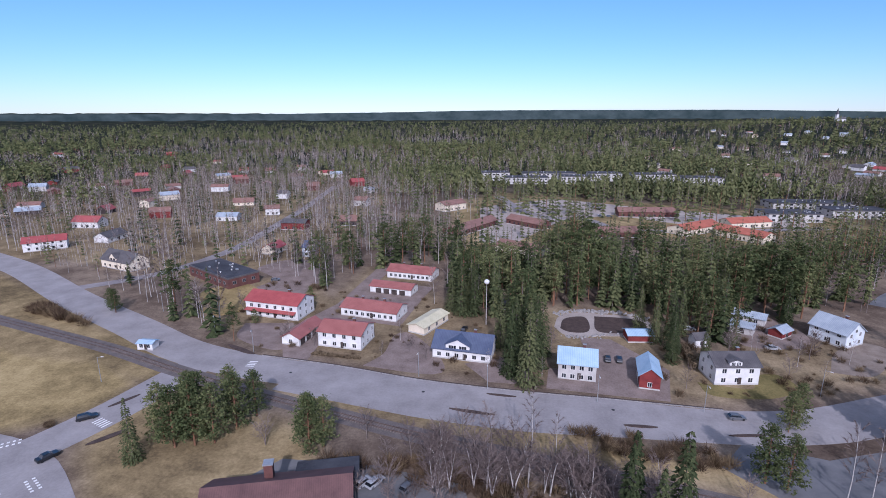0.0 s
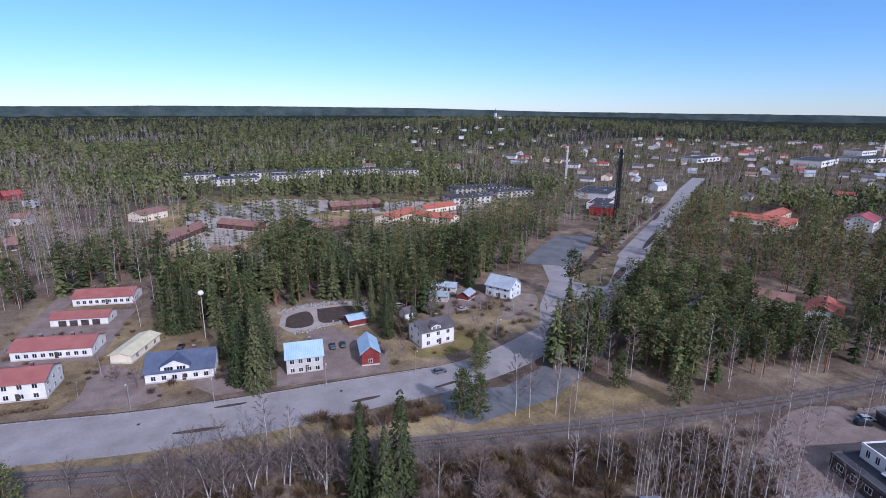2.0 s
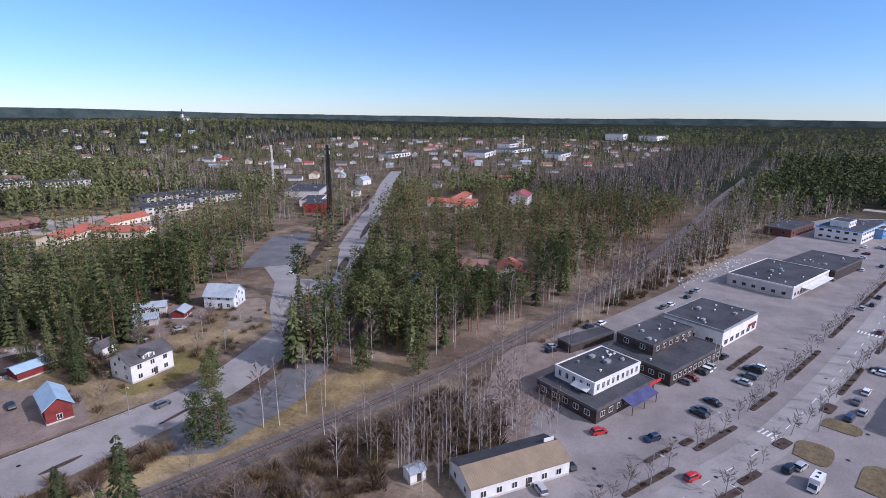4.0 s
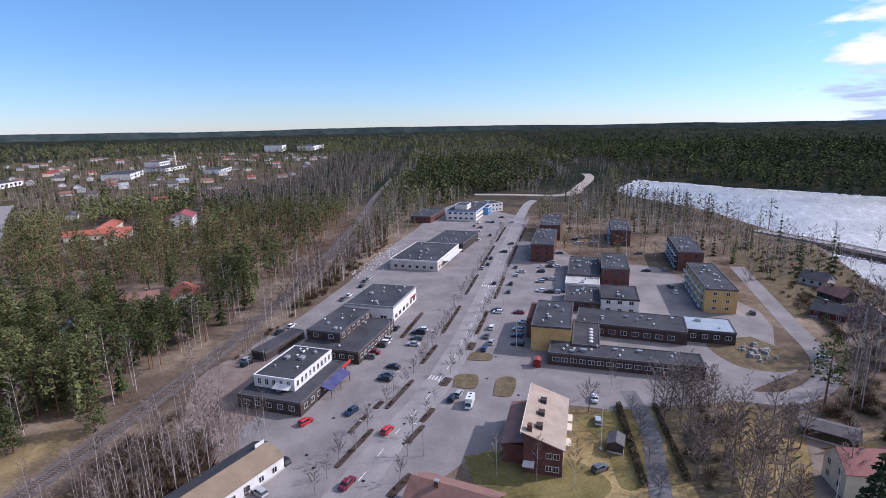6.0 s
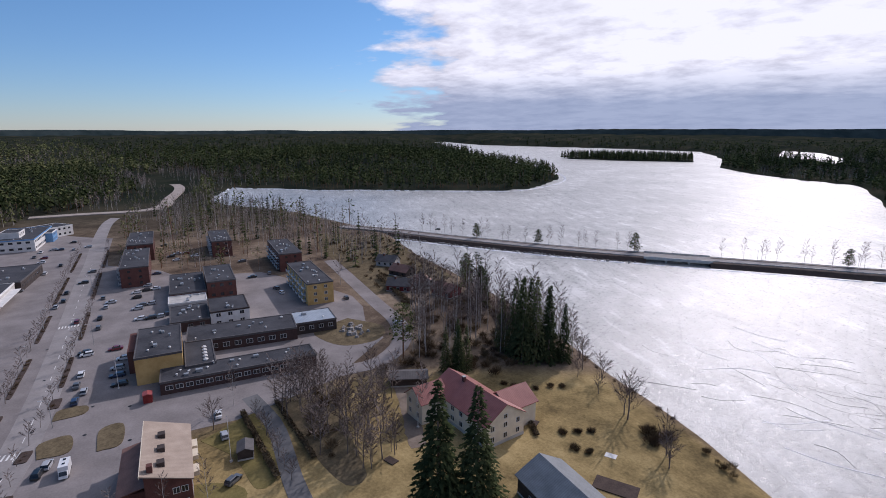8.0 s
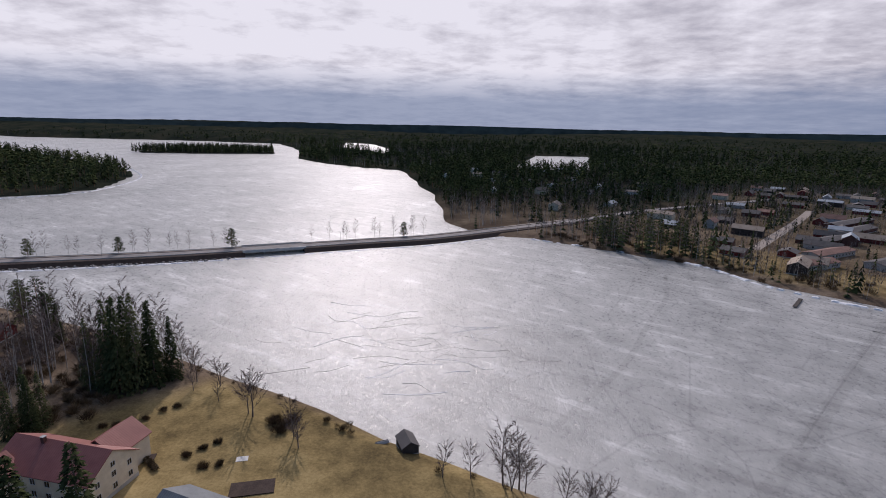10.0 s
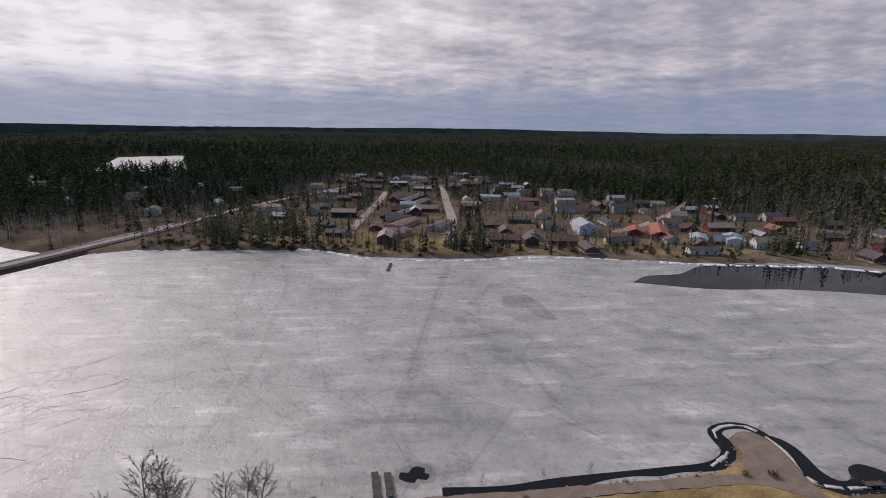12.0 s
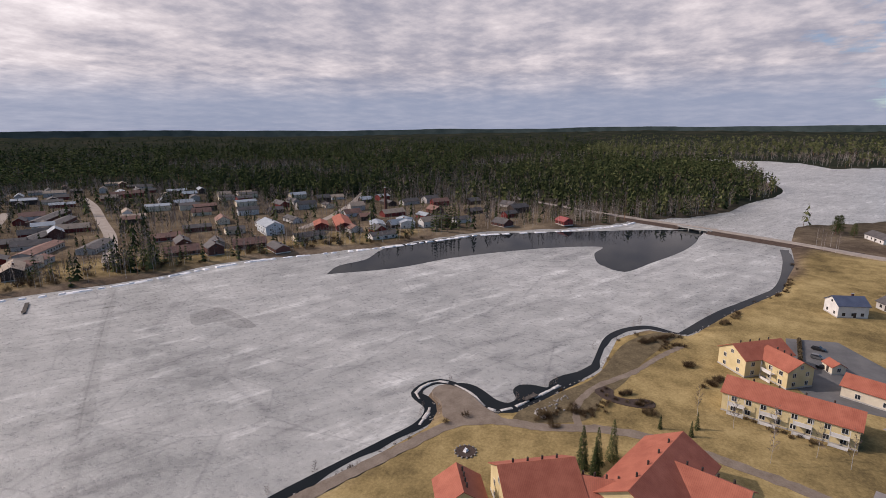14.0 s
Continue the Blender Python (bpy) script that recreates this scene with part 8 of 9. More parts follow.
# trees on the causeway
line = sides_of(smooth_line(CAUSE[1:8], 1.0), 9.6)
pick = list(range(20, len(line) - 60, 7))
for n, i in enumerate(pick):
    x, y = line[min(len(line) - 1, i + RT.randint(-3, 3))]
    if abs(x - 136) < 16:
        continue
    if n % 5 in (1, 2) and n % 3 == 0:
        tree("pine", x, y, RT.uniform(10, 14.5), "small pine on the causeway bank", "causeway trees", seed=n, wide=1.3, z=0.1, shape="bushy")
    else:
        tree("maple", x, y, RT.uniform(11, 15.5), "slender bare tree on the causeway bank", "causeway trees", "birch", n, 1.1, z=0.1)


# thickets and hedges
def thicket(name, outline, count, size, label, seed, skin="bush", gap=3.0):
    r = np.random.default_rng(seed)
    p = np.array(outline, float)
    x, y = r.uniform(p[:, 0].min(), p[:, 0].max(), count * 6), r.uniform(p[:, 1].min(), p[:, 1].max(), count * 6)
    ok = (away(x, y, outline) < 0) & free_of_things(x, y, gap) & (lake_away(x, y) > 0.5)
    x, y = x[ok][:count], y[ok][:count]
    return stand(name, "bush", skin, x, y, r.uniform(*size, len(x)), label, "bushes", seed=seed)


thicket("thicket", [(-75, 92), (-20, 98), (0, 108), (60, 94), (110, 80), (112, 58), (90, 50), (60, 70), (0, 90), (-40, 96)], 420, (0.7, 1.7), "brown leafless bushes below the railway", 3)
thicket("rail_thicket", [(100, 68), (140, 74), (240, 70), (420, 76), (420, 60), (320, 46), (240, 56), (170, 68), (130, 76)], 380, (0.6, 1.4), "brown leafless bushes along the railway", 4)
thicket("verge_thicket", [(18, 118), (44, 115), (56, 110), (46, 105), (22, 110)], 46, (0.9, 1.5), "rounded tan willow bushes by the road", 5)
thicket("meadow_thicket", [(-185, 182), (-150, 168), (-128, 158), (-140, 152), (-180, 164)], 90, (0.9, 1.9), "tan and green bushes beside the railway", 6)
thicket("park_thicket", [(88, -50), (126, -52), (126, -82), (112, -96), (96, -112), (100, -140), (140, -150), (180, -160), (150, -112), (130, -100), (134, -86), (122, -70)], 170, (0.6, 1.5), "brown leafless undergrowth in the park", 7)
thicket("lake_thicket", [(120, -130), (200, -176), (300, -205), (310, -160), (230, -140), (180, -126)], 170, (0.4, 1.1), "brown leafless bushes in the lakeside gardens", 8)
thicket("shore_thicket", [(96, -140), (60, -128), (44, -118), (10, -104), (-40, -84), (-44, -90), (0, -108), (40, -124), (70, -138), (90, -148)], 40, (0.4, 0.9), "low leafless bushes on the lake bank", 9)
thicket("home_thicket", [(-60, -72), (-118, -46), (-150, -16), (-196, -6), (-204, 12), (-240, 34), (-330, 80), (-340, 72), (-245, 26), (-212, 4), (-190, -12), (-150, -24), (-128, -44), (-70, -76)], 110, (0.35, 0.85), "low leafless bushes along the bank of the homes", 10, gap=1.0)
thicket("lot_bushes", [(-125, 196), (-95, 150), (-40, 139), (0, 137), (14, 150), (10, 172), (-20, 200), (-70, 205), (-100, 215)], 100, (0.3, 1.1), "brown leafless garden bushes between the houses", 14, gap=1.0)
thicket("garden_bushes", [(46, 134), (100, 146), (118, 164), (108, 196), (76, 205), (56, 186), (48, 160)], 100, (0.3, 1.25), "brown leafless bushes round the cottages and sheds", 15, gap=1.0)
thicket("median_bushes", [(158, 200), (164, 196), (246, 260), (304, 304), (352, 342), (346, 350), (296, 312), (238, 268)], 260, (0.4, 0.8), "dark leafless shrubs in the planting strip", 16, gap=-6.0)
thicket("bank_thicket", [(-20, -376), (-140, -282), (-230, -232), (-330, -148), (-350, -170), (-240, -260), (-150, -310), (-60, -380)], 240, (0.8, 1.8), "leafless bushes along the far shore", 13)
for i, (x, y, r, s) in enumerate(((-177, 13, 2.6, 0.8), (-151, -4, 2.2, 0.7), (-147, 0, 2.2, 0.6), (-142, 2, 2.6, 0.7), (-130, -23, 3, 0.8), (-137, -16, 3, 0.8), (-166, 19, 2, 0.7), (-192, 1, 3, 0.7), (-196, 6, 3, 0.7), (52, -116, 2.6, 1.0), (48, -117, 2.4, 1.0), (49, -113, 2, 0.9), (62, -106, 1.4, 0.5), (64, -103, 1.4, 0.5), (66, -100, 1.4, 0.5), (60, -97, 1.2, 0.5), (57, -98, 1.2, 0.5), (90, -108, 1.4, 0.5), (88, -110, 1.4, 0.5), (85, -112, 1.4, 0.5), (83, -117, 1.4, 0.5), (81, -119, 1.4, 0.5), (85, -107, 1.2, 0.5), (93, -107, 1.2, 0.5), (-100, 103, 2, 0.5), (-106, 99, 2, 0.5), (58, 161, 1.6, 0.9))):
    k = random.Random(i)
    n = 7
    st = stand("shrub", "bush", "bush", [x + k.uniform(-r, r) * 0.6 for _ in range(n)], [y + k.uniform(-r, r) * 0.6 for _ in range(n)], np.array([s * k.uniform(0.8, 1.2) for _ in range(n)]), "dark leafless shrub on dry grass", "shrub", seed=i)
    st["kind"], st["group"] = "", "shrubs"


for nm, line, n, size in (("shore_bushes", [(-127, -19), (-131, -22), (-134, -20)], 16, (0.35, 0.6)), ("shore_bushes", [(-136, -13), (-141, -10), (-145, -8)], 18, (0.4, 0.7)), ("shore_bushes", [(-190, -2), (-197, 4), (-201, 11)], 24, (0.5, 0.9)), ("shore_bushes", [(-186, 4), (-192, 9), (-194, 13)], 16, (0.4, 0.7)), ("hedge_bushes", [(-163, 16), (-168, 20), (-172, 22)], 14, (0.5, 0.9)), ("hedge_bushes", [(-150, 22), (-144, 33), (-141, 42)], 22, (0.3, 0.55)), ("hedge_bushes", [(-238, 34), (-228, 31), (-221, 26)], 16, (0.5, 0.9)), ("shore_bushes", [(-262, 48), (-280, 58), (-300, 64)], 20, (0.4, 0.8))):
    rs = np.random.default_rng(len(line) * 7 + n + int(-line[0][0]))
    p = smooth_line(line, 0.4)[rs.integers(0, int(len(smooth_line(line, 0.4))), n)] + rs.normal(0, 0.7, (n, 2))
    stand(nm, "bush", "bush", p[:, 0], p[:, 1], rs.uniform(*size, n), "low brown leafless bushes in a row on the grass", "bushes", seed=n)
rs = np.random.default_rng(17)
for i, k in enumerate(rs.uniform(0.02, 0.98, 22)):
    line = sides_of(smooth_line(BAY[13:33], 1.0), 3.2)
    x, y = line[int(k * (len(line) - 1))] + rs.normal(0, 0.5, 2)
    tree("birch", float(x), float(y), rs.uniform(2.5, 6.5), "thin young birch on the lake bank", "bank saplings", seed=i, wide=1.3)
for i, (x, y, h) in enumerate(((-383, 92, 14), (-388, 96, 13), (-378, 95, 12), (-392, 102, 14), (-384, 104, 11), (-374, 100, 10))):
    tree("birch", x, y, h, "bare birch beside the small bridge", "bridge birches", seed=i)
for i, (x, y, h) in enumerate(((-436, 115, 14), (-446, 120, 13), (-430, 124, 10))):
    tree("pine", x, y, h, "bushy green pine by the western shore", "pines", "bushy", i, 1.1)
slab("crescent_bed", [(-154, -10), (-150, -12.5), (-146, -9), (-144.5, -3), (-145.5, 3), (-149, 3.5), (-150, 0.5), (-148.5, -3), (-149, -7), (-152, -7.5)], -0.2, 0.14, M["soil"], 1.0, "crescent bed of dark soil in the lawn", "planting bed")
stand("bed_bushes", "bush", "bush", [-152, -150, -148, -146.8, -146.3, -146.5, -147.5, -148.5], [-9.5, -10.5, -9, -6.5, -3.5, -0.5, 1.5, 2.6], np.full(8, 0.5), "brown leafless bushes in the crescent bed", "bushes", seed=79)


def hedge(x0, y0, x1, y1, w, h, label, seed):
    """A clipped strip of twigs and leaves."""
    s = Tris(seed)
    L = math.hypot(x1 - x0, y1 - y0)
    ux, uy = (x1 - x0) / L, (y1 - y0) / L
    for _ in range(int(L * 55)):
        a, b, z = s.r.uniform(0, L), s.r.uniform(-w / 2, w / 2), h * s.r.uniform(0.05, 1) ** 0.6
        c = np.array([x0 + ux * a - uy * b, y0 + uy * a + ux * b, z])
        d, e = s.r.normal(0, 0.2, 3), s.r.normal(0, 0.2, 3)
        s.tri(tuple(c + d), tuple(c - d * 0.5 + e), tuple(c - d * 0.5 - e), 0)
    v, t, m = s.arrays()
    ob = new("hedge", mesh_of("hedge", v, t, m, ("hedge",), 0.5))
    return tagged(ob, label, "hedge")


hedge(126, -42.2, 94, -38.6, 1.2, 1.3, "brown clipped hedge along the park path", 1)
hedge(126, -51.5, 96, -48, 1.0, 0.9, "low brown hedge along the park path", 2)
hedge(168, -128.5, 213, -141, 2.2, 2.0, "dark hedge beside the curving drive", 3)
hedge(69, -94, 80, -101, 1.2, 0.8, "low hedge beside the lakeside house", 4)
hedge(-58, 146, -42, 145, 1.2, 0.7, "low brown hedge in front of the red-roofed house", 5)
hedge(57, 153, 58, 168, 2.0, 2.2, "tall dark hedge beside the red shed", 6)
hedge(-186, 45, -214, 50, 1.0, 0.9, "low hedge along the courtyard parking", 7)

# ---- cars ----
CARS = {}


def car_meshes(paint, kind):
    if (paint, kind) in CARS:
        return CARS[paint, kind]
    L, W = {"hatch": (4.1, 1.72), "sedan": (4.6, 1.78), "van": (5.4, 1.95), "estate": (4.6, 1.8)}[kind]
    tall = 1.95 if kind == "van" else 1.42
    bonnet = 0.86 if kind != "van" else 1.1
    body = Geo()
    xs = [-L / 2, -L / 2 + 0.18, -L * 0.22, L * 0.16, L / 2 - 0.3, L / 2]
    tops = [0.62, bonnet + 0.04, bonnet + 0.06, bonnet + 0.02, bonnet - 0.12, 0.55]
    lows = [0.34, 0.24, 0.22, 0.22, 0.24, 0.34]
    half = [W * 0.42, W * 0.48, W / 2, W / 2, W * 0.47, W * 0.40]
    for i in range(5):
        a = [(xs[i], -half[i], lows[i]), (xs[i], half[i], lows[i]), (xs[i], half[i] * 0.96, tops[i]), (xs[i], -half[i] * 0.96, tops[i])]
        b = [(xs[i + 1], -half[i + 1], lows[i + 1]), (xs[i + 1], half[i + 1], lows[i + 1]), (xs[i + 1], half[i + 1] * 0.96, tops[i + 1]), (xs[i + 1], -half[i + 1] * 0.96, tops[i + 1])]
        body.hull(a, b)
    back = -L * (0.30 if kind == "sedan" else 0.46)
    front = L * 0.10
    glass = Geo().hull([(back - 0.1, -W * 0.46, bonnet), (front + 0.55, -W * 0.46, bonnet), (front + 0.55, W * 0.46, bonnet), (back - 0.1, W * 0.46, bonnet)], [(back + 0.28, -W * 0.37, tall - 0.05), (front - 0.1, -W * 0.37, tall - 0.05), (front - 0.1, W * 0.37, tall - 0.05), (back + 0.28, W * 0.37, tall - 0.05)])
    roof = Geo().hull([(back + 0.24, -W * 0.39, tall - 0.05), (front - 0.05, -W * 0.39, tall - 0.05), (front - 0.05, W * 0.39, tall - 0.05), (back + 0.24, W * 0.39, tall - 0.05)], [(back + 0.4, -W * 0.34, tall + 0.02), (front - 0.25, -W * 0.34, tall + 0.02), (front - 0.25, W * 0.34, tall + 0.02), (back + 0.4, W * 0.34, tall + 0.02)])
    wheel = Geo().tube((0, -0.1, 0), (0, 0.1, 0), 0.31, 0.31, 12)
    lamp = Geo().box(L / 2 - 0.22, L / 2 + 0.01, -W * 0.40, -W * 0.24, 0.56, 0.70).box(L / 2 - 0.22, L / 2 + 0.01, W * 0.24, W * 0.40, 0.56, 0.70)
    CARS[paint, kind] = (body.mesh("body", PAINT[paint]), glass.mesh("windows", M["glass"]), roof.mesh("roof", PAINT[paint]), wheel.mesh("wheel", M["black"]), lamp.mesh("headlights", M["white"]), L, W)
    return CARS[paint, kind]


WORDS = {"black": "black", "navy": "dark blue", "silver": "silver", "grey": "dark grey", "white": "white", "red": "bright red", "maroon": "dark red", "blue": "blue"}


def car(x, y, turn, paint, kind="hatch", where="parked on the asphalt", z=0.06):
    body, glass, roof, wheel, lamp, L, W = car_meshes(paint, kind)
    ob = thing("car", x, y, z, turn, f"{WORDS[paint]} {kind} car {where}", "car", "parked cars")
    part("body", body, None, ob)
    part("cabin_glass", glass, None, ob)
    part("roof", roof, None, ob)
    for a in (-0.31, 0.31):
        for s in (-1, 1):
            part("wheel", wheel, None, ob, at=(a * L, s * (W / 2 - 0.12), 0.31))
    return ob


for x, y, t, p, k in ((254.5, -40.6, 78, "black", "hatch"), (237.3, -37.8, 78, "silver", "estate"), (195.5, -23.6, 78, "maroon", "sedan"), (185.1, -24.2, 78, "white", "hatch"), (161.2, -8.7, -12, "navy", "estate"), (253.9, -30.6, 78, "silver", "sedan"), (318.2, -31.3, 78, "grey", "hatch"), (297, -25.2, 78, "black", "estate"), (282.5, -17.3, -12, "black", "sedan"), (261.5, -11.7, -12, "silver", "hatch"), (235, -16.5, -12, "maroon", "estate"), (392.1, -13.7, -12, "white", "sedan"), (392.9, -23.5, 78, "navy", "hatch"), (391.2, -37.8, 78, "silver", "estate"), (378.2, -9.9, -12, "grey", "sedan"), (413.8, -32, 78, "black", "hatch"), (329.1, -71.8, 78, "black", "estate"), (334.5, -76.6, 78, "silver", "sedan"), (332.4, -80.9, 78, "maroon", "hatch"), (321.9, -83.1, 78, "white", "estate"), (292.7, -56.5, 78, "navy", "sedan"), (271.9, -48.4, 78, "silver", "hatch"), (290.6, -100, 78, "grey", "estate"), (254.6, -92.4, 78, "black", "sedan"), (231.7, 45.2, -12, "black", "hatch"), (117, 37.5, -35, "red", "hatch"), (122, 27, 150, "navy", "hatch"), (113.5, 16.5, -25, "red", "hatch"), (94, 22, -25, "maroon", "sedan"), (140, 21, 70, "black", "estate"), (142.5, 20.4, 70, "grey", "sedan"), (148, 19.5, 70, "black", "sedan"), (155, 28, 75, "grey", "hatch"), (158.5, 27.2, 75, "maroon", "sedan"), (164, 25.8, 75, "black", "hatch"), (166.6, 25.4, 75, "white", "estate"), (169.5, 24.8, 75, "silver", "hatch"), (165, 15, 78, "silver", "sedan"), (170, 14.2, 78, "grey", "estate"), (175, 14, 78, "black", "van"), (178, 13, 78, "white", "hatch"), (179.5, 22.5, -14, "black", "sedan"), (198, -15, 80, "black", "hatch"), (196, -15.4, 80, "white", "hatch"), (180, -12.2, -12, "white", "estate"), (172, -10.2, -12, "grey", "sedan"), (166.5, -11.4, -14, "silver", "hatch"), (172, -20.5, 75, "navy", "estate"), (165, -20, 75, "black", "estate"), (178, -21.5, 75, "silver", "hatch"), (129, 1, -20, "black", "estate"), (131.4, -0.8, -20, "silver", "hatch"), (150, 66, -25, "black", "hatch"), (153, 67, -25, "silver", "hatch"), (176, 64.5, -20, "black", "sedan"), (182, 62, -16, "white", "hatch"), (213, 49.5, -15, "grey", "sedan"), (218, 48, -15, "white", "hatch"), (240, 45, -12, "grey", "estate"), (244, 44, -12, "silver", "hatch"), (101.3, 38.2, 60, "black", "estate"), (91, 39.3, 55, "silver", "hatch"), (129, -37, -16, "white", "sedan"), (118, -35, -10, "silver", "hatch"), (99.5, -31, -60, "grey", "hatch"), (263, -42, 78, "white", "hatch"), (264, -46, 78, "black", "hatch"), (264, -50, 78, "white", "sedan"), (241, -40, 78, "grey", "hatch"), (241, -43.5, 78, "silver", "hatch"), (223, -36, 78, "white", "hatch"), (221.5, -39.5, 78, "black", "estate"), (221, -42.6, 78, "silver", "hatch"), (222, -45.4, 78, "navy", "hatch"), (263, -29, -12, "grey", "hatch"), (248, -28, -12, "silver", "hatch"), (234, -24, -12, "black", "sedan"), (222, -22, -12, "grey", "hatch"), (269, -15, -12, "black", "hatch"), (256, -102, -20, "grey", "sedan"), (220, -93, 0, "white", "hatch"), (228, -94, 10, "grey", "hatch"), (318, -72, 70, "white", "hatch"), (365, -76, 60, "grey", "hatch"), (194, -112, -15, "black", "hatch"), (154, -112.5, 40, "white", "hatch"), (330, -12, -12, "white", "hatch"), (345, -20, -12, "black", "sedan"), (388, -30, -12, "silver", "hatch"), (300, 0, 75, "grey", "sedan"), (306, -1, 75, "white", "hatch"), (352, -10, 78, "grey", "hatch"), (360, -12, 78, "white", "hatch"), (372, -14, 78, "maroon", "hatch"), (395, -20, 78, "silver", "hatch"), (-99, 103, 40, "black", "estate"), (-95, 88, 68, "black", "sedan"), (-24, 91, 62, "silver", "hatch"), (-21.6, 91.4, 62, "silver", "estate"), (-14.6, 91, 62, "grey", "hatch"), (-33, 94.5, 60, "black", "sedan"), (33, 156, 85, "black", "sedan"), (36.4, 156.2, 85, "black", "estate"), (-104, 214, 30, "grey", "hatch"), (-172, 207, 30, "black", "hatch"), (-24, 181, 60, "white", "hatch"), (-13, 172, 80, "black", "hatch"), (-190, 52, 65, "black", "sedan"), (-198, 52, 65, "grey", "hatch"), (-206, 54, 65, "black", "hatch"), (150, 196, 30, "white", "hatch"), (153, 198, 30, "black", "hatch"), (64, 184, 10, "white", "estate"), (86, 172, 0, "silver", "sedan"), (60, 128, 4, "grey", "hatch"), (250, 303, 40, "white", "hatch"), (256, 300, 40, "red", "hatch"), (-10, 395, 30, "grey", "hatch"), (60, 392, 10, "white", "hatch"), (66, 391, 10, "grey", "hatch"), (290, -243, 25, "black", "hatch")):
    car(x, y, t, p, k, "parked beside other cars" if k == "hatch" and p == "silver" else "standing on the asphalt", 0.97 if y < -230 else 0.09)
van = thing("camper_van", 126, -3.6, 0.08, 168, "white camper van parked on the asphalt", "camper van", "parked cars")
van.scale = (0.88, 0.92, 0.9)
part("body", Geo().hull([(-2.9, -1.05, 0.45), (2.0, -1.05, 0.45), (2.0, 1.05, 0.45), (-2.9, 1.05, 0.45)], [(-2.9, -1.02, 2.75), (1.7, -1.02, 2.85), (1.7, 1.02, 2.85), (-2.9, 1.02, 2.75)]), PAINT["white"], van)
part("cab", Geo().hull([(2.0, -0.98, 0.4), (3.1, -0.9, 0.4), (3.1, 0.9, 0.4), (2.0, 0.98, 0.4)], [(2.0, -0.95, 1.9), (2.35, -0.85, 1.75), (2.35, 0.85, 1.75), (2.0, 0.95, 1.9)]), PAINT["white"], van)
part("windscreen", Geo().hull([(2.4, -0.8, 1.15), (2.92, -0.8, 1.1), (2.92, 0.8, 1.1), (2.4, 0.8, 1.15)], [(2.2, -0.75, 1.84), (2.46, -0.75, 1.72), (2.46, 0.75, 1.72), (2.2, 0.75, 1.84)]), M["glass"], van)
for a in (-1.9, 2.1):
    for s in (-1, 1):
        part("wheel", Geo().tube((a, s * 0.95 - 0.1, 0.34), (a, s * 0.95 + 0.1, 0.34), 0.34, 0.34, 12), M["black"], van)
for a in (-1.8, 0.2):
    part("roof_hatch", Geo().box(a - 0.3, a + 0.3, -0.3, 0.3, 2.76, 2.95), M["glass"], van)

# iron covers in the asphalt
rc = random.Random(21)
COVER = Geo().tube((0, 0, 0), (0, 0, 0.015), 0.45, 0.43, 12).mesh("manhole_cover", M["black"])
for x, y in ((86, 22), (95, 19), (100, 30), (108, 12), (104, 34), (118, 13), (126, 24), (132, 8), (120, 32), (147, 14), (150, 1), (160, 12), (141, -8), (155, -12), (177, 8), (184, -4), (200, 8), (150, -20), (132, -16), (210, -5), (-60, 134), (-20, 128), (30, 127), (-96, 120)):
    ob = new("manhole_cover", COVER)
    ob.matrix_basis = pose(x + rc.uniform(-1, 1), y + rc.uniform(-1, 1), 0.09, 0, 0, 0)
    tagged(ob, "round dark iron cover in the asphalt", "manhole cover", "manhole covers")

# ---- poles, masts, jetties ----
def lamp_post(x, y, h, turn, label="grey steel street lamp on a single arm"):
    ob = thing("street_lamp", x, y, 0, turn, label, "street lamp", "street lamps")
    part("pole", Geo().tube((0, 0, 0), (0, 0, h), 0.1, 0.06, 8), M["metal"], ob)
    part("arm", Geo().tube((0, 0, h), (1.5, 0, h + 0.25), 0.05, 0.04, 6), M["metal"], ob)
    part("lamp_head", Geo().hull([(1.3, -0.13, h + 0.2), (2.1, -0.1, h + 0.28), (2.1, 0.1, h + 0.28), (1.3, 0.13, h + 0.2)], [(1.3, -0.1, h + 0.36), (2.1, -0.06, h + 0.38), (2.1, 0.06, h + 0.38), (1.3, 0.1, h + 0.36)]), M["white"], ob)
    return ob


for x, y, t in ((-22, 137, -90), (-2, 133, -90), (27, 131, -90), (53, 130, -90), (86, 143, -60), (-96, 154, -60), (-77, 144.5, -70), (-129, 172, -60), (157, 180, -40), (177, 234, -50), (118, 150, -40), (106, 22.6, -110), (130, 17, -110), (159, 9.6, -105), (196, 1.5, -105), (235, -6, -105), (150, -3, 80), (215, -16, 80), (280, -27, 80), (205, -18.5, 80), (104, 7, 80), (-110, 120, 0), (262, -232, 30), (214, -253, 30), (100, -315, 30), (60, -338, 30)):
    lamp_post(x, y, 7.6 if y > -200 else 8.5, t)
ob = thing("flood_lamp", -6, 178, 0, 0, "tall pole with a white round lamp above spruces", "lamp")
part("pole", Geo().tube((0, 0, 0), (0, 0, 15.6), 0.14, 0.08, 8), M["birch_bark"], ob)
bm = bmesh.new()
bmesh.ops.create_uvsphere(bm, u_segments=14, v_segments=9, radius=0.95)
for v in bm.verts:
    v.co.z *= 0.92
me = bpy.data.meshes.new("globe")
bm.to_mesh(me)
bm.free()
me.materials.append(M["white"])
part("globe", me, None, ob, "white globe", at=(0, 0, 16.2))
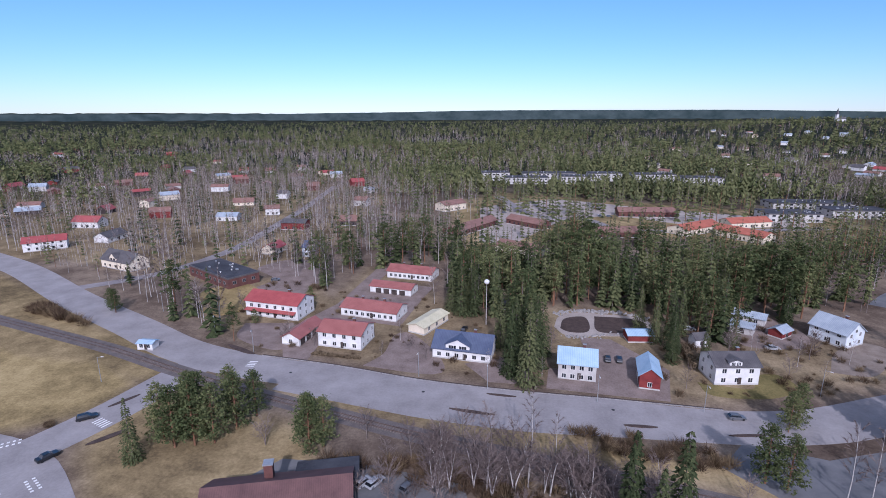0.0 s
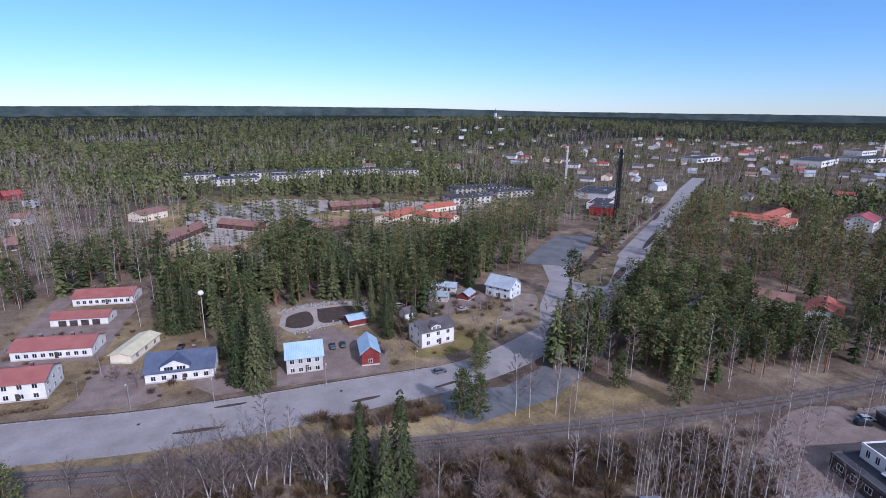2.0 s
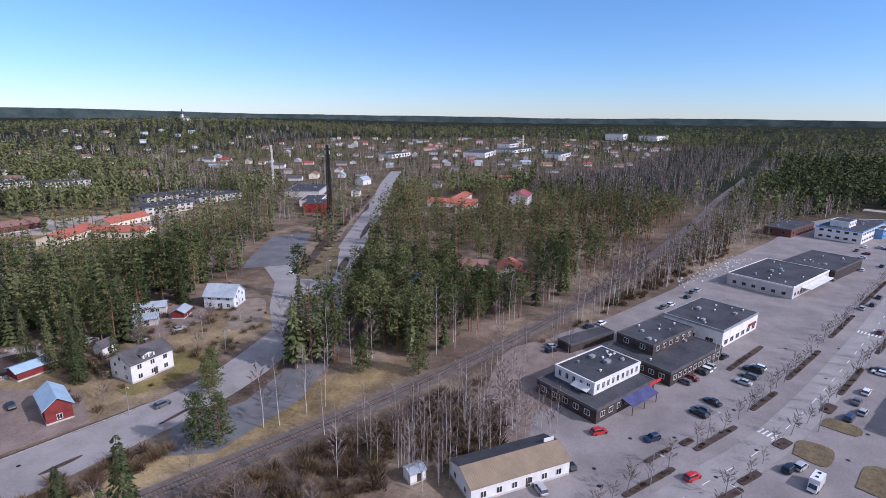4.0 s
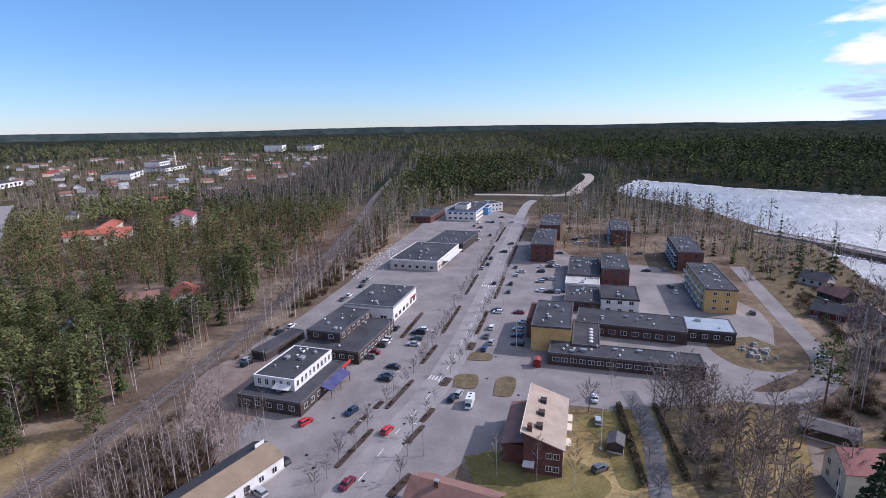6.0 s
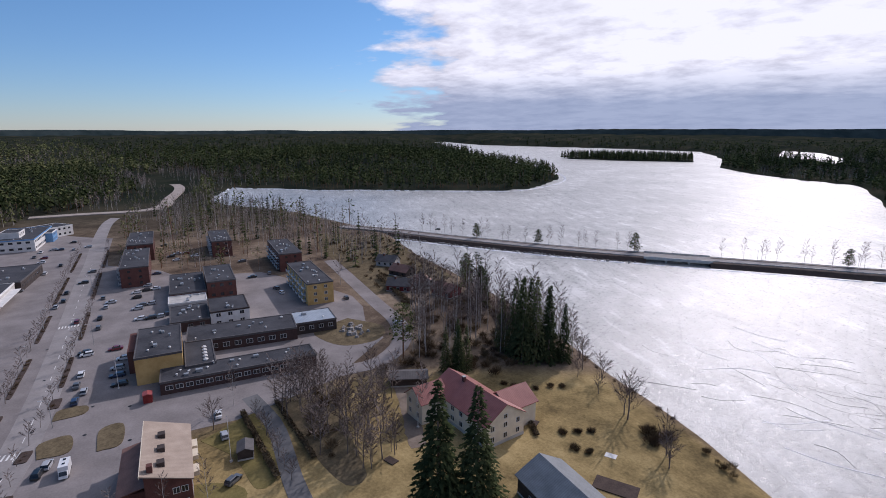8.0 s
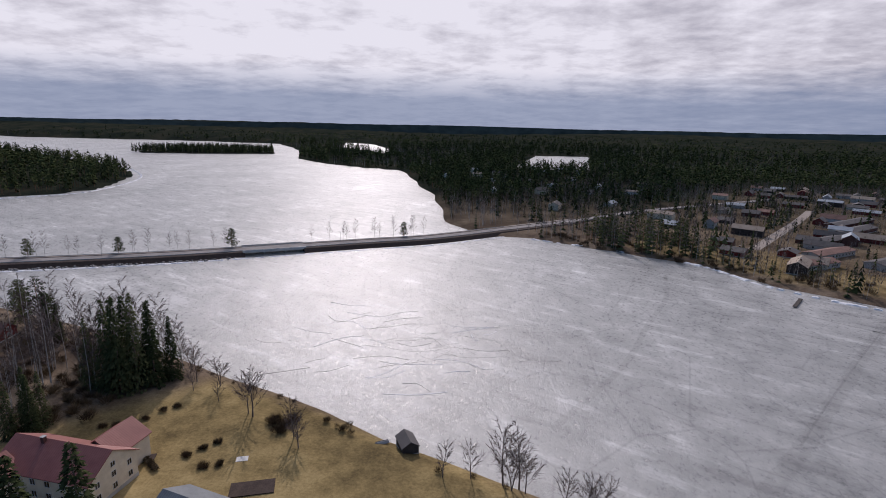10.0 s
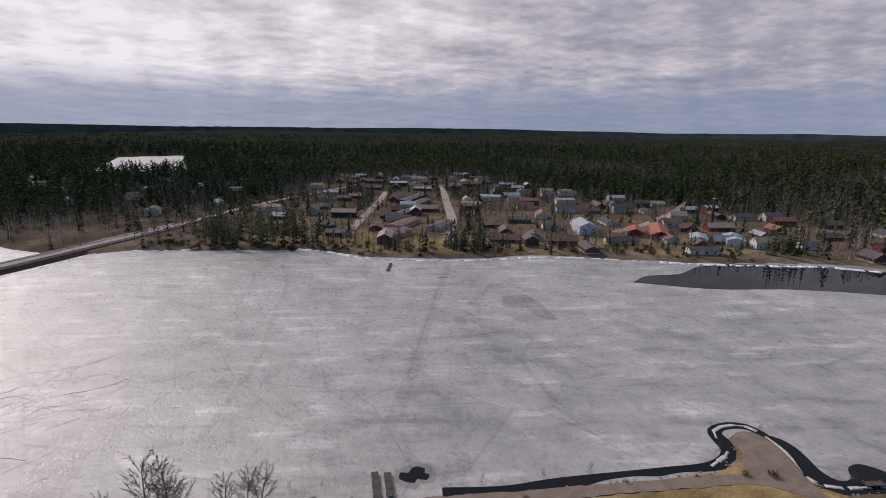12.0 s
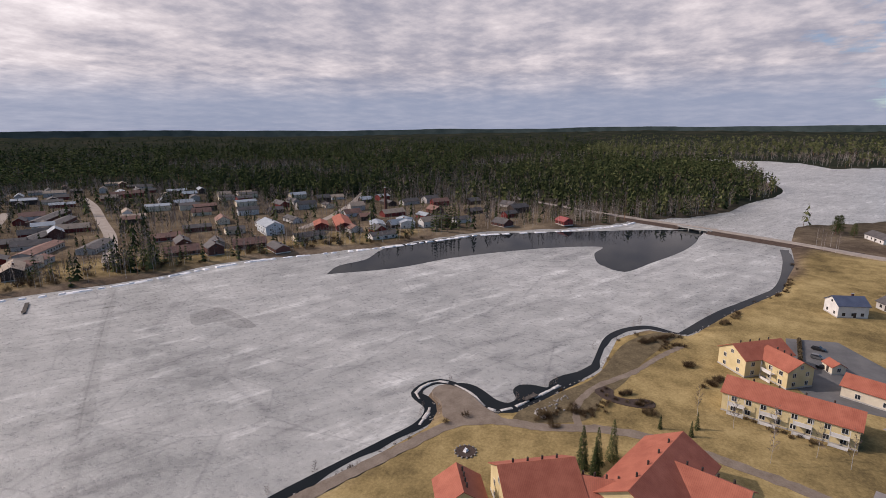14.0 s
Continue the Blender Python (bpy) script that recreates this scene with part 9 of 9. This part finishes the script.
for x, y, h in ((107, -33, 11.3), (163, -19.5, 10), (91, -74, 9)):
    ob = thing("flag_pole", x, y, 0, 0, "slim white flag pole without a flag", "flag pole", "flag poles")
    part("pole", Geo().tube((0, 0, 0), (0, 0, h), 0.09, 0.05, 8), M["white"], ob)
    part("base", Geo().box(-0.3, 0.3, -0.3, 0.3, 0, 0.35), M["concrete"], ob)
    part("knob", Geo().tube((0, 0, h), (0, 0, h + 0.18), 0.1, 0.04, 8), M["metal"], ob)


def mast(x, y, h, w, material, label):
    ob = thing("radio_mast", x, y, float(land(np.array([x * 1.0]), np.array([y * 1.0]))[0]), 20, label, "radio mast", "radio masts")
    corners = [(w * math.cos(a), w * math.sin(a)) for a in (0.5, 2.6, 4.7)]
    for cx, cy in corners:
        part("leg", Geo().tube((cx, cy, 0), (cx * 0.55, cy * 0.55, h), 0.62 if material == "black" else 0.2, 0.5 if material == "black" else 0.14, 5), M[material], ob)
    n = int(h / 3)
    g = Geo()
    for i in range(n):
        f0, f1 = 1 - 0.45 * i / n, 1 - 0.45 * (i + 1) / n
        for k in range(3):
            (ax, ay), (bx, by) = corners[k], corners[(k + 1) % 3]
            g.tube((ax * f0, ay * f0, h * i / n), (bx * f1, by * f1, h * (i + 1) / n), 0.2, 0.2, 3)
            g.tube((ax * f1, ay * f1, h * (i + 1) / n), (bx * f1, by * f1, h * (i + 1) / n), 0.06, 0.06, 3)
    p = part("lattice", g, M[material], ob)
    for z in (h - 2, h - 6):
        for a in (0.2, 2.3, 4.4):
            part("antenna", Geo().box(-0.18, 0.18, -0.12, 0.12, 0, 2.2), M["white"], ob, at=(w * math.cos(a), w * math.sin(a), z))
    return ob


mast(252, 288, 51, 1.7, "black", "tall black lattice radio mast by the road")
mast(334, 471, 40, 1.2, "white", "pale lattice radio mast beyond the wood")
ob = thing("chimney_stack", -425, -228, 0, 0, "tall brick chimney stack across the lake", "chimney")
part("shaft", Geo().tube((0, 0, 0), (0, 0, 22), 1.4, 1.0, 12), M["brick"], ob)
part("rim", Geo().tube((0, 0, 22), (0, 0, 22.6), 1.2, 1.2, 12), M["concrete"], ob)
ob = thing("chimney_stack", 1090, 600, 0, 0, "far pale chimney stack in the town", "chimney")
part("shaft", Geo().tube((0, 0, 0), (0, 0, 30), 1.8, 1.4, 12), M["cream"], ob)
part("rim", Geo().tube((0, 0, 30), (0, 0, 31), 1.6, 1.6, 12), M["concrete"], ob)


def jetty(x, y, turn, length, width, label):
    ob = thing("jetty", x, y, ICE_Z, turn, label, "jetty", "jetties")
    n = int(length / 0.5)
    for i in range(n):
        part("plank", PLANK, None, ob, at=(i * 0.5 + 0.25, 0, 0.62))
    for s in (-1, 1):
        part("beam", Geo().box(0, length, s * width * 0.4 - 0.08, s * width * 0.4 + 0.08, 0.45, 0.6), M["bark"], ob)
        for k in range(3):
            part("pile", Geo().tube((length * (0.1 + 0.4 * k), s * width * 0.4, -1.0), (length * (0.1 + 0.4 * k), s * width * 0.4, 0.9), 0.13, 0.12, 6), M["bark"], ob)
    return ob


PLANK = Geo().box(-0.23, 0.23, -0.75, 0.75, -0.03, 0.03).mesh("plank", M["old_wood"])
jetty(-46.5, -85, -113, 9, 1.8, "dark wooden jetty standing in the ice")
jetty(-49.2, -84.2, -113, 8, 1.8, "weathered wooden jetty beside another")
jetty(-143, -258, 55, 16, 1.8, "wooden jetty on the far shore")
jetty(-139.5, -30.5, 150, 5, 1.8, "short wooden steps to the water")

# boats and garden things on the lake meadow
for x, y, t in ((23.5, -113, 30), (-131, -24, 60)):
    ob = thing("rowing_boat", x, y, float(land(np.array([x]), np.array([float(y)]))[0]), t, "upturned pale rowing boat on the grass", "boat", "boats")
    part("hull", Geo().hull([(-1.9, -0.6, 0.05), (1.2, -0.65, 0.05), (2.1, 0, 0.05), (1.2, 0.65, 0.05), (-1.9, 0.6, 0.05)], [(-1.7, -0.25, 0.6), (1.0, -0.25, 0.6), (1.6, 0, 0.5), (1.0, 0.25, 0.6), (-1.7, 0.25, 0.6)]), M["grey_wall"], ob)
    part("keel", Geo().box(-1.7, 1.5, -0.04, 0.04, 0.58, 0.7), M["bark"], ob)
for x, y, t, L, w, lab in ((79, -99, 20, 3, 2.2, "dark soil bed on the dry lawn"), (74, -98, 20, 3, 2.2, "dark soil bed on the dry lawn"), (46, -92, 20, 9, 4.5, "large dug garden bed with brown stalks"), (84, -61, 10, 3, 2, "small dark soil bed on the dry lawn")):
    ob = part("garden_bed", Geo().prism([(-L / 2, -w / 2), (L / 2, -w / 2), (L / 2, w / 2), (-L / 2, w / 2)], -0.2, 0.22), M["soil"])
    ob.matrix_basis = pose(x, y, float(land(np.array([x * 1.0]), np.array([y * 1.0]))[0]), 0, 0, t)
    tagged(ob, lab, "garden bed", "garden beds")
ob = part("ground_slab", Geo().box(-1.3, 1.3, -0.9, 0.9, -0.1, 0.12), M["white"])
ob.matrix_basis = pose(53, -101, -0.05, 0, 0, 20)
tagged(ob, "pale square slab lying on the lawn", "slab")
ring = thing("flower_ring", -109, -37, 0, 0, "round stone-edged flower bed with a pale stone", "flower bed")
part("soil", Geo().prism([(2.4 * math.cos(a), 2.4 * math.sin(a)) for a in np.linspace(0, 6.283, 18, endpoint=False)], -0.2, 0.2), M["soil"], ring)
for k in range(14):
    a = k * 0.4488
    part("edge_stone", Geo().hull([(2.5 * math.cos(a) + 0.35 * math.cos(q), 2.5 * math.sin(a) + 0.35 * math.sin(q), -0.1) for q in (0, 1.57, 3.14, 4.71)], [(2.5 * math.cos(a) + 0.22 * math.cos(q), 2.5 * math.sin(a) + 0.22 * math.sin(q), 0.35) for q in (0, 1.57, 3.14, 4.71)]), M["stone"], ring)
part("boulder", Geo().hull([(-1.0, -0.6, 0.1), (0.4, -0.7, 0.1), (0.7, 0.3, 0.1), (-0.6, 0.7, 0.1)], [(-0.6, -0.3, 0.75), (0.2, -0.3, 0.8), (0.3, 0.2, 0.7), (-0.4, 0.3, 0.7)]), M["snow"], ring)


def stones(name, pts, offset, spread, count, size, seed, material, label, z=None):
    """Boulders strewn along a line."""
    r = np.random.default_rng(seed)
    line = smooth_line(pts, 0.5)
    g = Geo()
    for _ in range(count):
        i = r.integers(0, len(line))
        x, y = line[i] + r.normal(0, spread, 2)
        zz = float(land(np.array([x]), np.array([y]))[0]) if z is None else z
        s = size * r.uniform(0.5, 1.5)
        k = [r.uniform(0.7, 1.2) for _ in range(6)]
        ang = np.linspace(0, 6.283, 6, endpoint=False)
        g.hull([(x + s * q * math.cos(a), y + s * q * math.sin(a), zz - 0.15) for q, a in zip(k, ang)], [(x + s * q * 0.55 * math.cos(a), y + s * q * 0.55 * math.sin(a), zz + s * 0.8) for q, a in zip(k, ang)])
    return tagged(part(name, g, M[material]), label, "stones", kind="stuff")


stones("shore_stones", BAY[14:34], 0, 0.7, 620, 0.36, 3, "stone", "grey boulders edging the lake bank")
stones("cove_stones", [(-146, -22), (-140, -22), (-134, -26)], 0, 1.6, 90, 0.3, 4, "stone", "pale stones around the cove steps")
stones("garden_stones", [(19, 192), (26, 196.5), (34, 197), (44, 196.5), (52, 193)], 0, 0.8, 150, 0.6, 5, "stone", "pale stone heap edging the garden", 0.0)
stones("garden_stones", [(20, 173), (28, 172), (36, 176), (46, 176)], 0, 0.7, 60, 0.45, 6, "stone", "loose stones edging the garden", 0.0)
stones("causeway_stones", [(300, -208), (263, -221), (192, -252), (150, -273)], 0, 1.0, 260, 0.7, 7, "stone", "dark boulders on the causeway foot", ICE_Z)
stones("snow_heap", [(250, 52), (272, 47), (300, 43), (318, 38)], 0, 2.8, 110, 0.5, 8, "old_snow", "dirty heaps of leftover snow behind the shops", 0.0)
stones("lawn_boulders", [(155, -92), (160, -95), (166, -96)], 0, 2.2, 26, 0.95, 9, "stone", "grey rock outcrop in the bend of the drive", 0.0)
stones("rubble", [(96, 60), (104, 56), (112, 66)], 0, 2.0, 60, 0.5, 10, "stone", "rubble and stones behind the long hall", 0.0)

# ---- tracks on the ice ----


def ice_track(pts, w, material, label, z=0.012):
    return tagged(part("ice_track", ribbon(pts, w / 2, w / 2, ICE_Z - 0.05, ICE_Z + z, 2.0, w * 0.06), material), label, "ice track", kind="structure")


ice_track([(-175, -246), (-140, -203), (-101, -155), (-80, -129), (-58, -104)], 4.2, M["worn_ice"], "straight worn trail across the ice")
ice_track([(-174, -243), (-139, -202), (-100, -155), (-80, -130)], 0.6, M["thaw_ice"], "thin rut in the worn trail on the ice", 0.016)
ice_track([(-57, -303), (-79, -294), (-106, -262), (-144, -226), (-178, -202), (-204, -187)], 0.8, M["thaw_ice"], "dark crack running along the far shore")
ice_track([(-20, -130), (-45, -170), (-62, -210), (-80, -250), (-90, -290)], 2.2, M["worn_ice"], "faint trail across the ice")
rr = random.Random(8)
ARCS = (22, -178)
for k, (cx, cy, r0) in enumerate(((ARCS[0] + 30, ARCS[1] - 2, 17), (ARCS[0] + 4, ARCS[1] + 6, 13), (ARCS[0] - 8, ARCS[1] + 10, 9), (ARCS[0] - 4, ARCS[1] - 10, 11), (ARCS[0] + 6, ARCS[1] - 4, 18), (ARCS[0] - 14, ARCS[1] + 2, 14))):
    a0 = rr.uniform(0, 6)
    ice_track([(cx + r0 * math.cos(a0 + a) * rr.uniform(0.9, 1.1), cy + r0 * 0.7 * math.sin(a0 + a) * rr.uniform(0.9, 1.1)) for a in np.linspace(0, rr.uniform(3.5, 5.6), 9)], 0.35, M["thaw_ice"], "curved vehicle track on the ice", 0.014 + 0.002 * k)
for k in range(46):
    x, y, a, L = rr.gauss(ARCS[0], 26), rr.gauss(ARCS[1], 20), rr.choice((0.0, 0.1, -0.5, 0.6)) + rr.gauss(0.1, 0.25), rr.uniform(5, 20)
    if away(np.array([x]), np.array([y]), BAY)[0] < -12:
        ice_track([(x, y), (x + L * 0.5 * math.cos(a), y + L * 0.5 * math.sin(a) + rr.uniform(-3, 3)), (x + L * math.cos(a), y + L * math.sin(a))], rr.uniform(0.14, 0.28), M["thaw_ice"] if k % 3 else M["snow"], "thin scratch track on the ice", 0.03 + 0.001 * k)
slab("grey_ice_patch", [(-158, -177), (-170, -174), (-166, -158), (-158, -142), (-154, -150), (-157, -160), (-150, -166)], ICE_Z - 0.05, ICE_Z + 0.01, M["thaw_ice"], 2.5, "darker grey thaw patch in the ice", "ice patch")
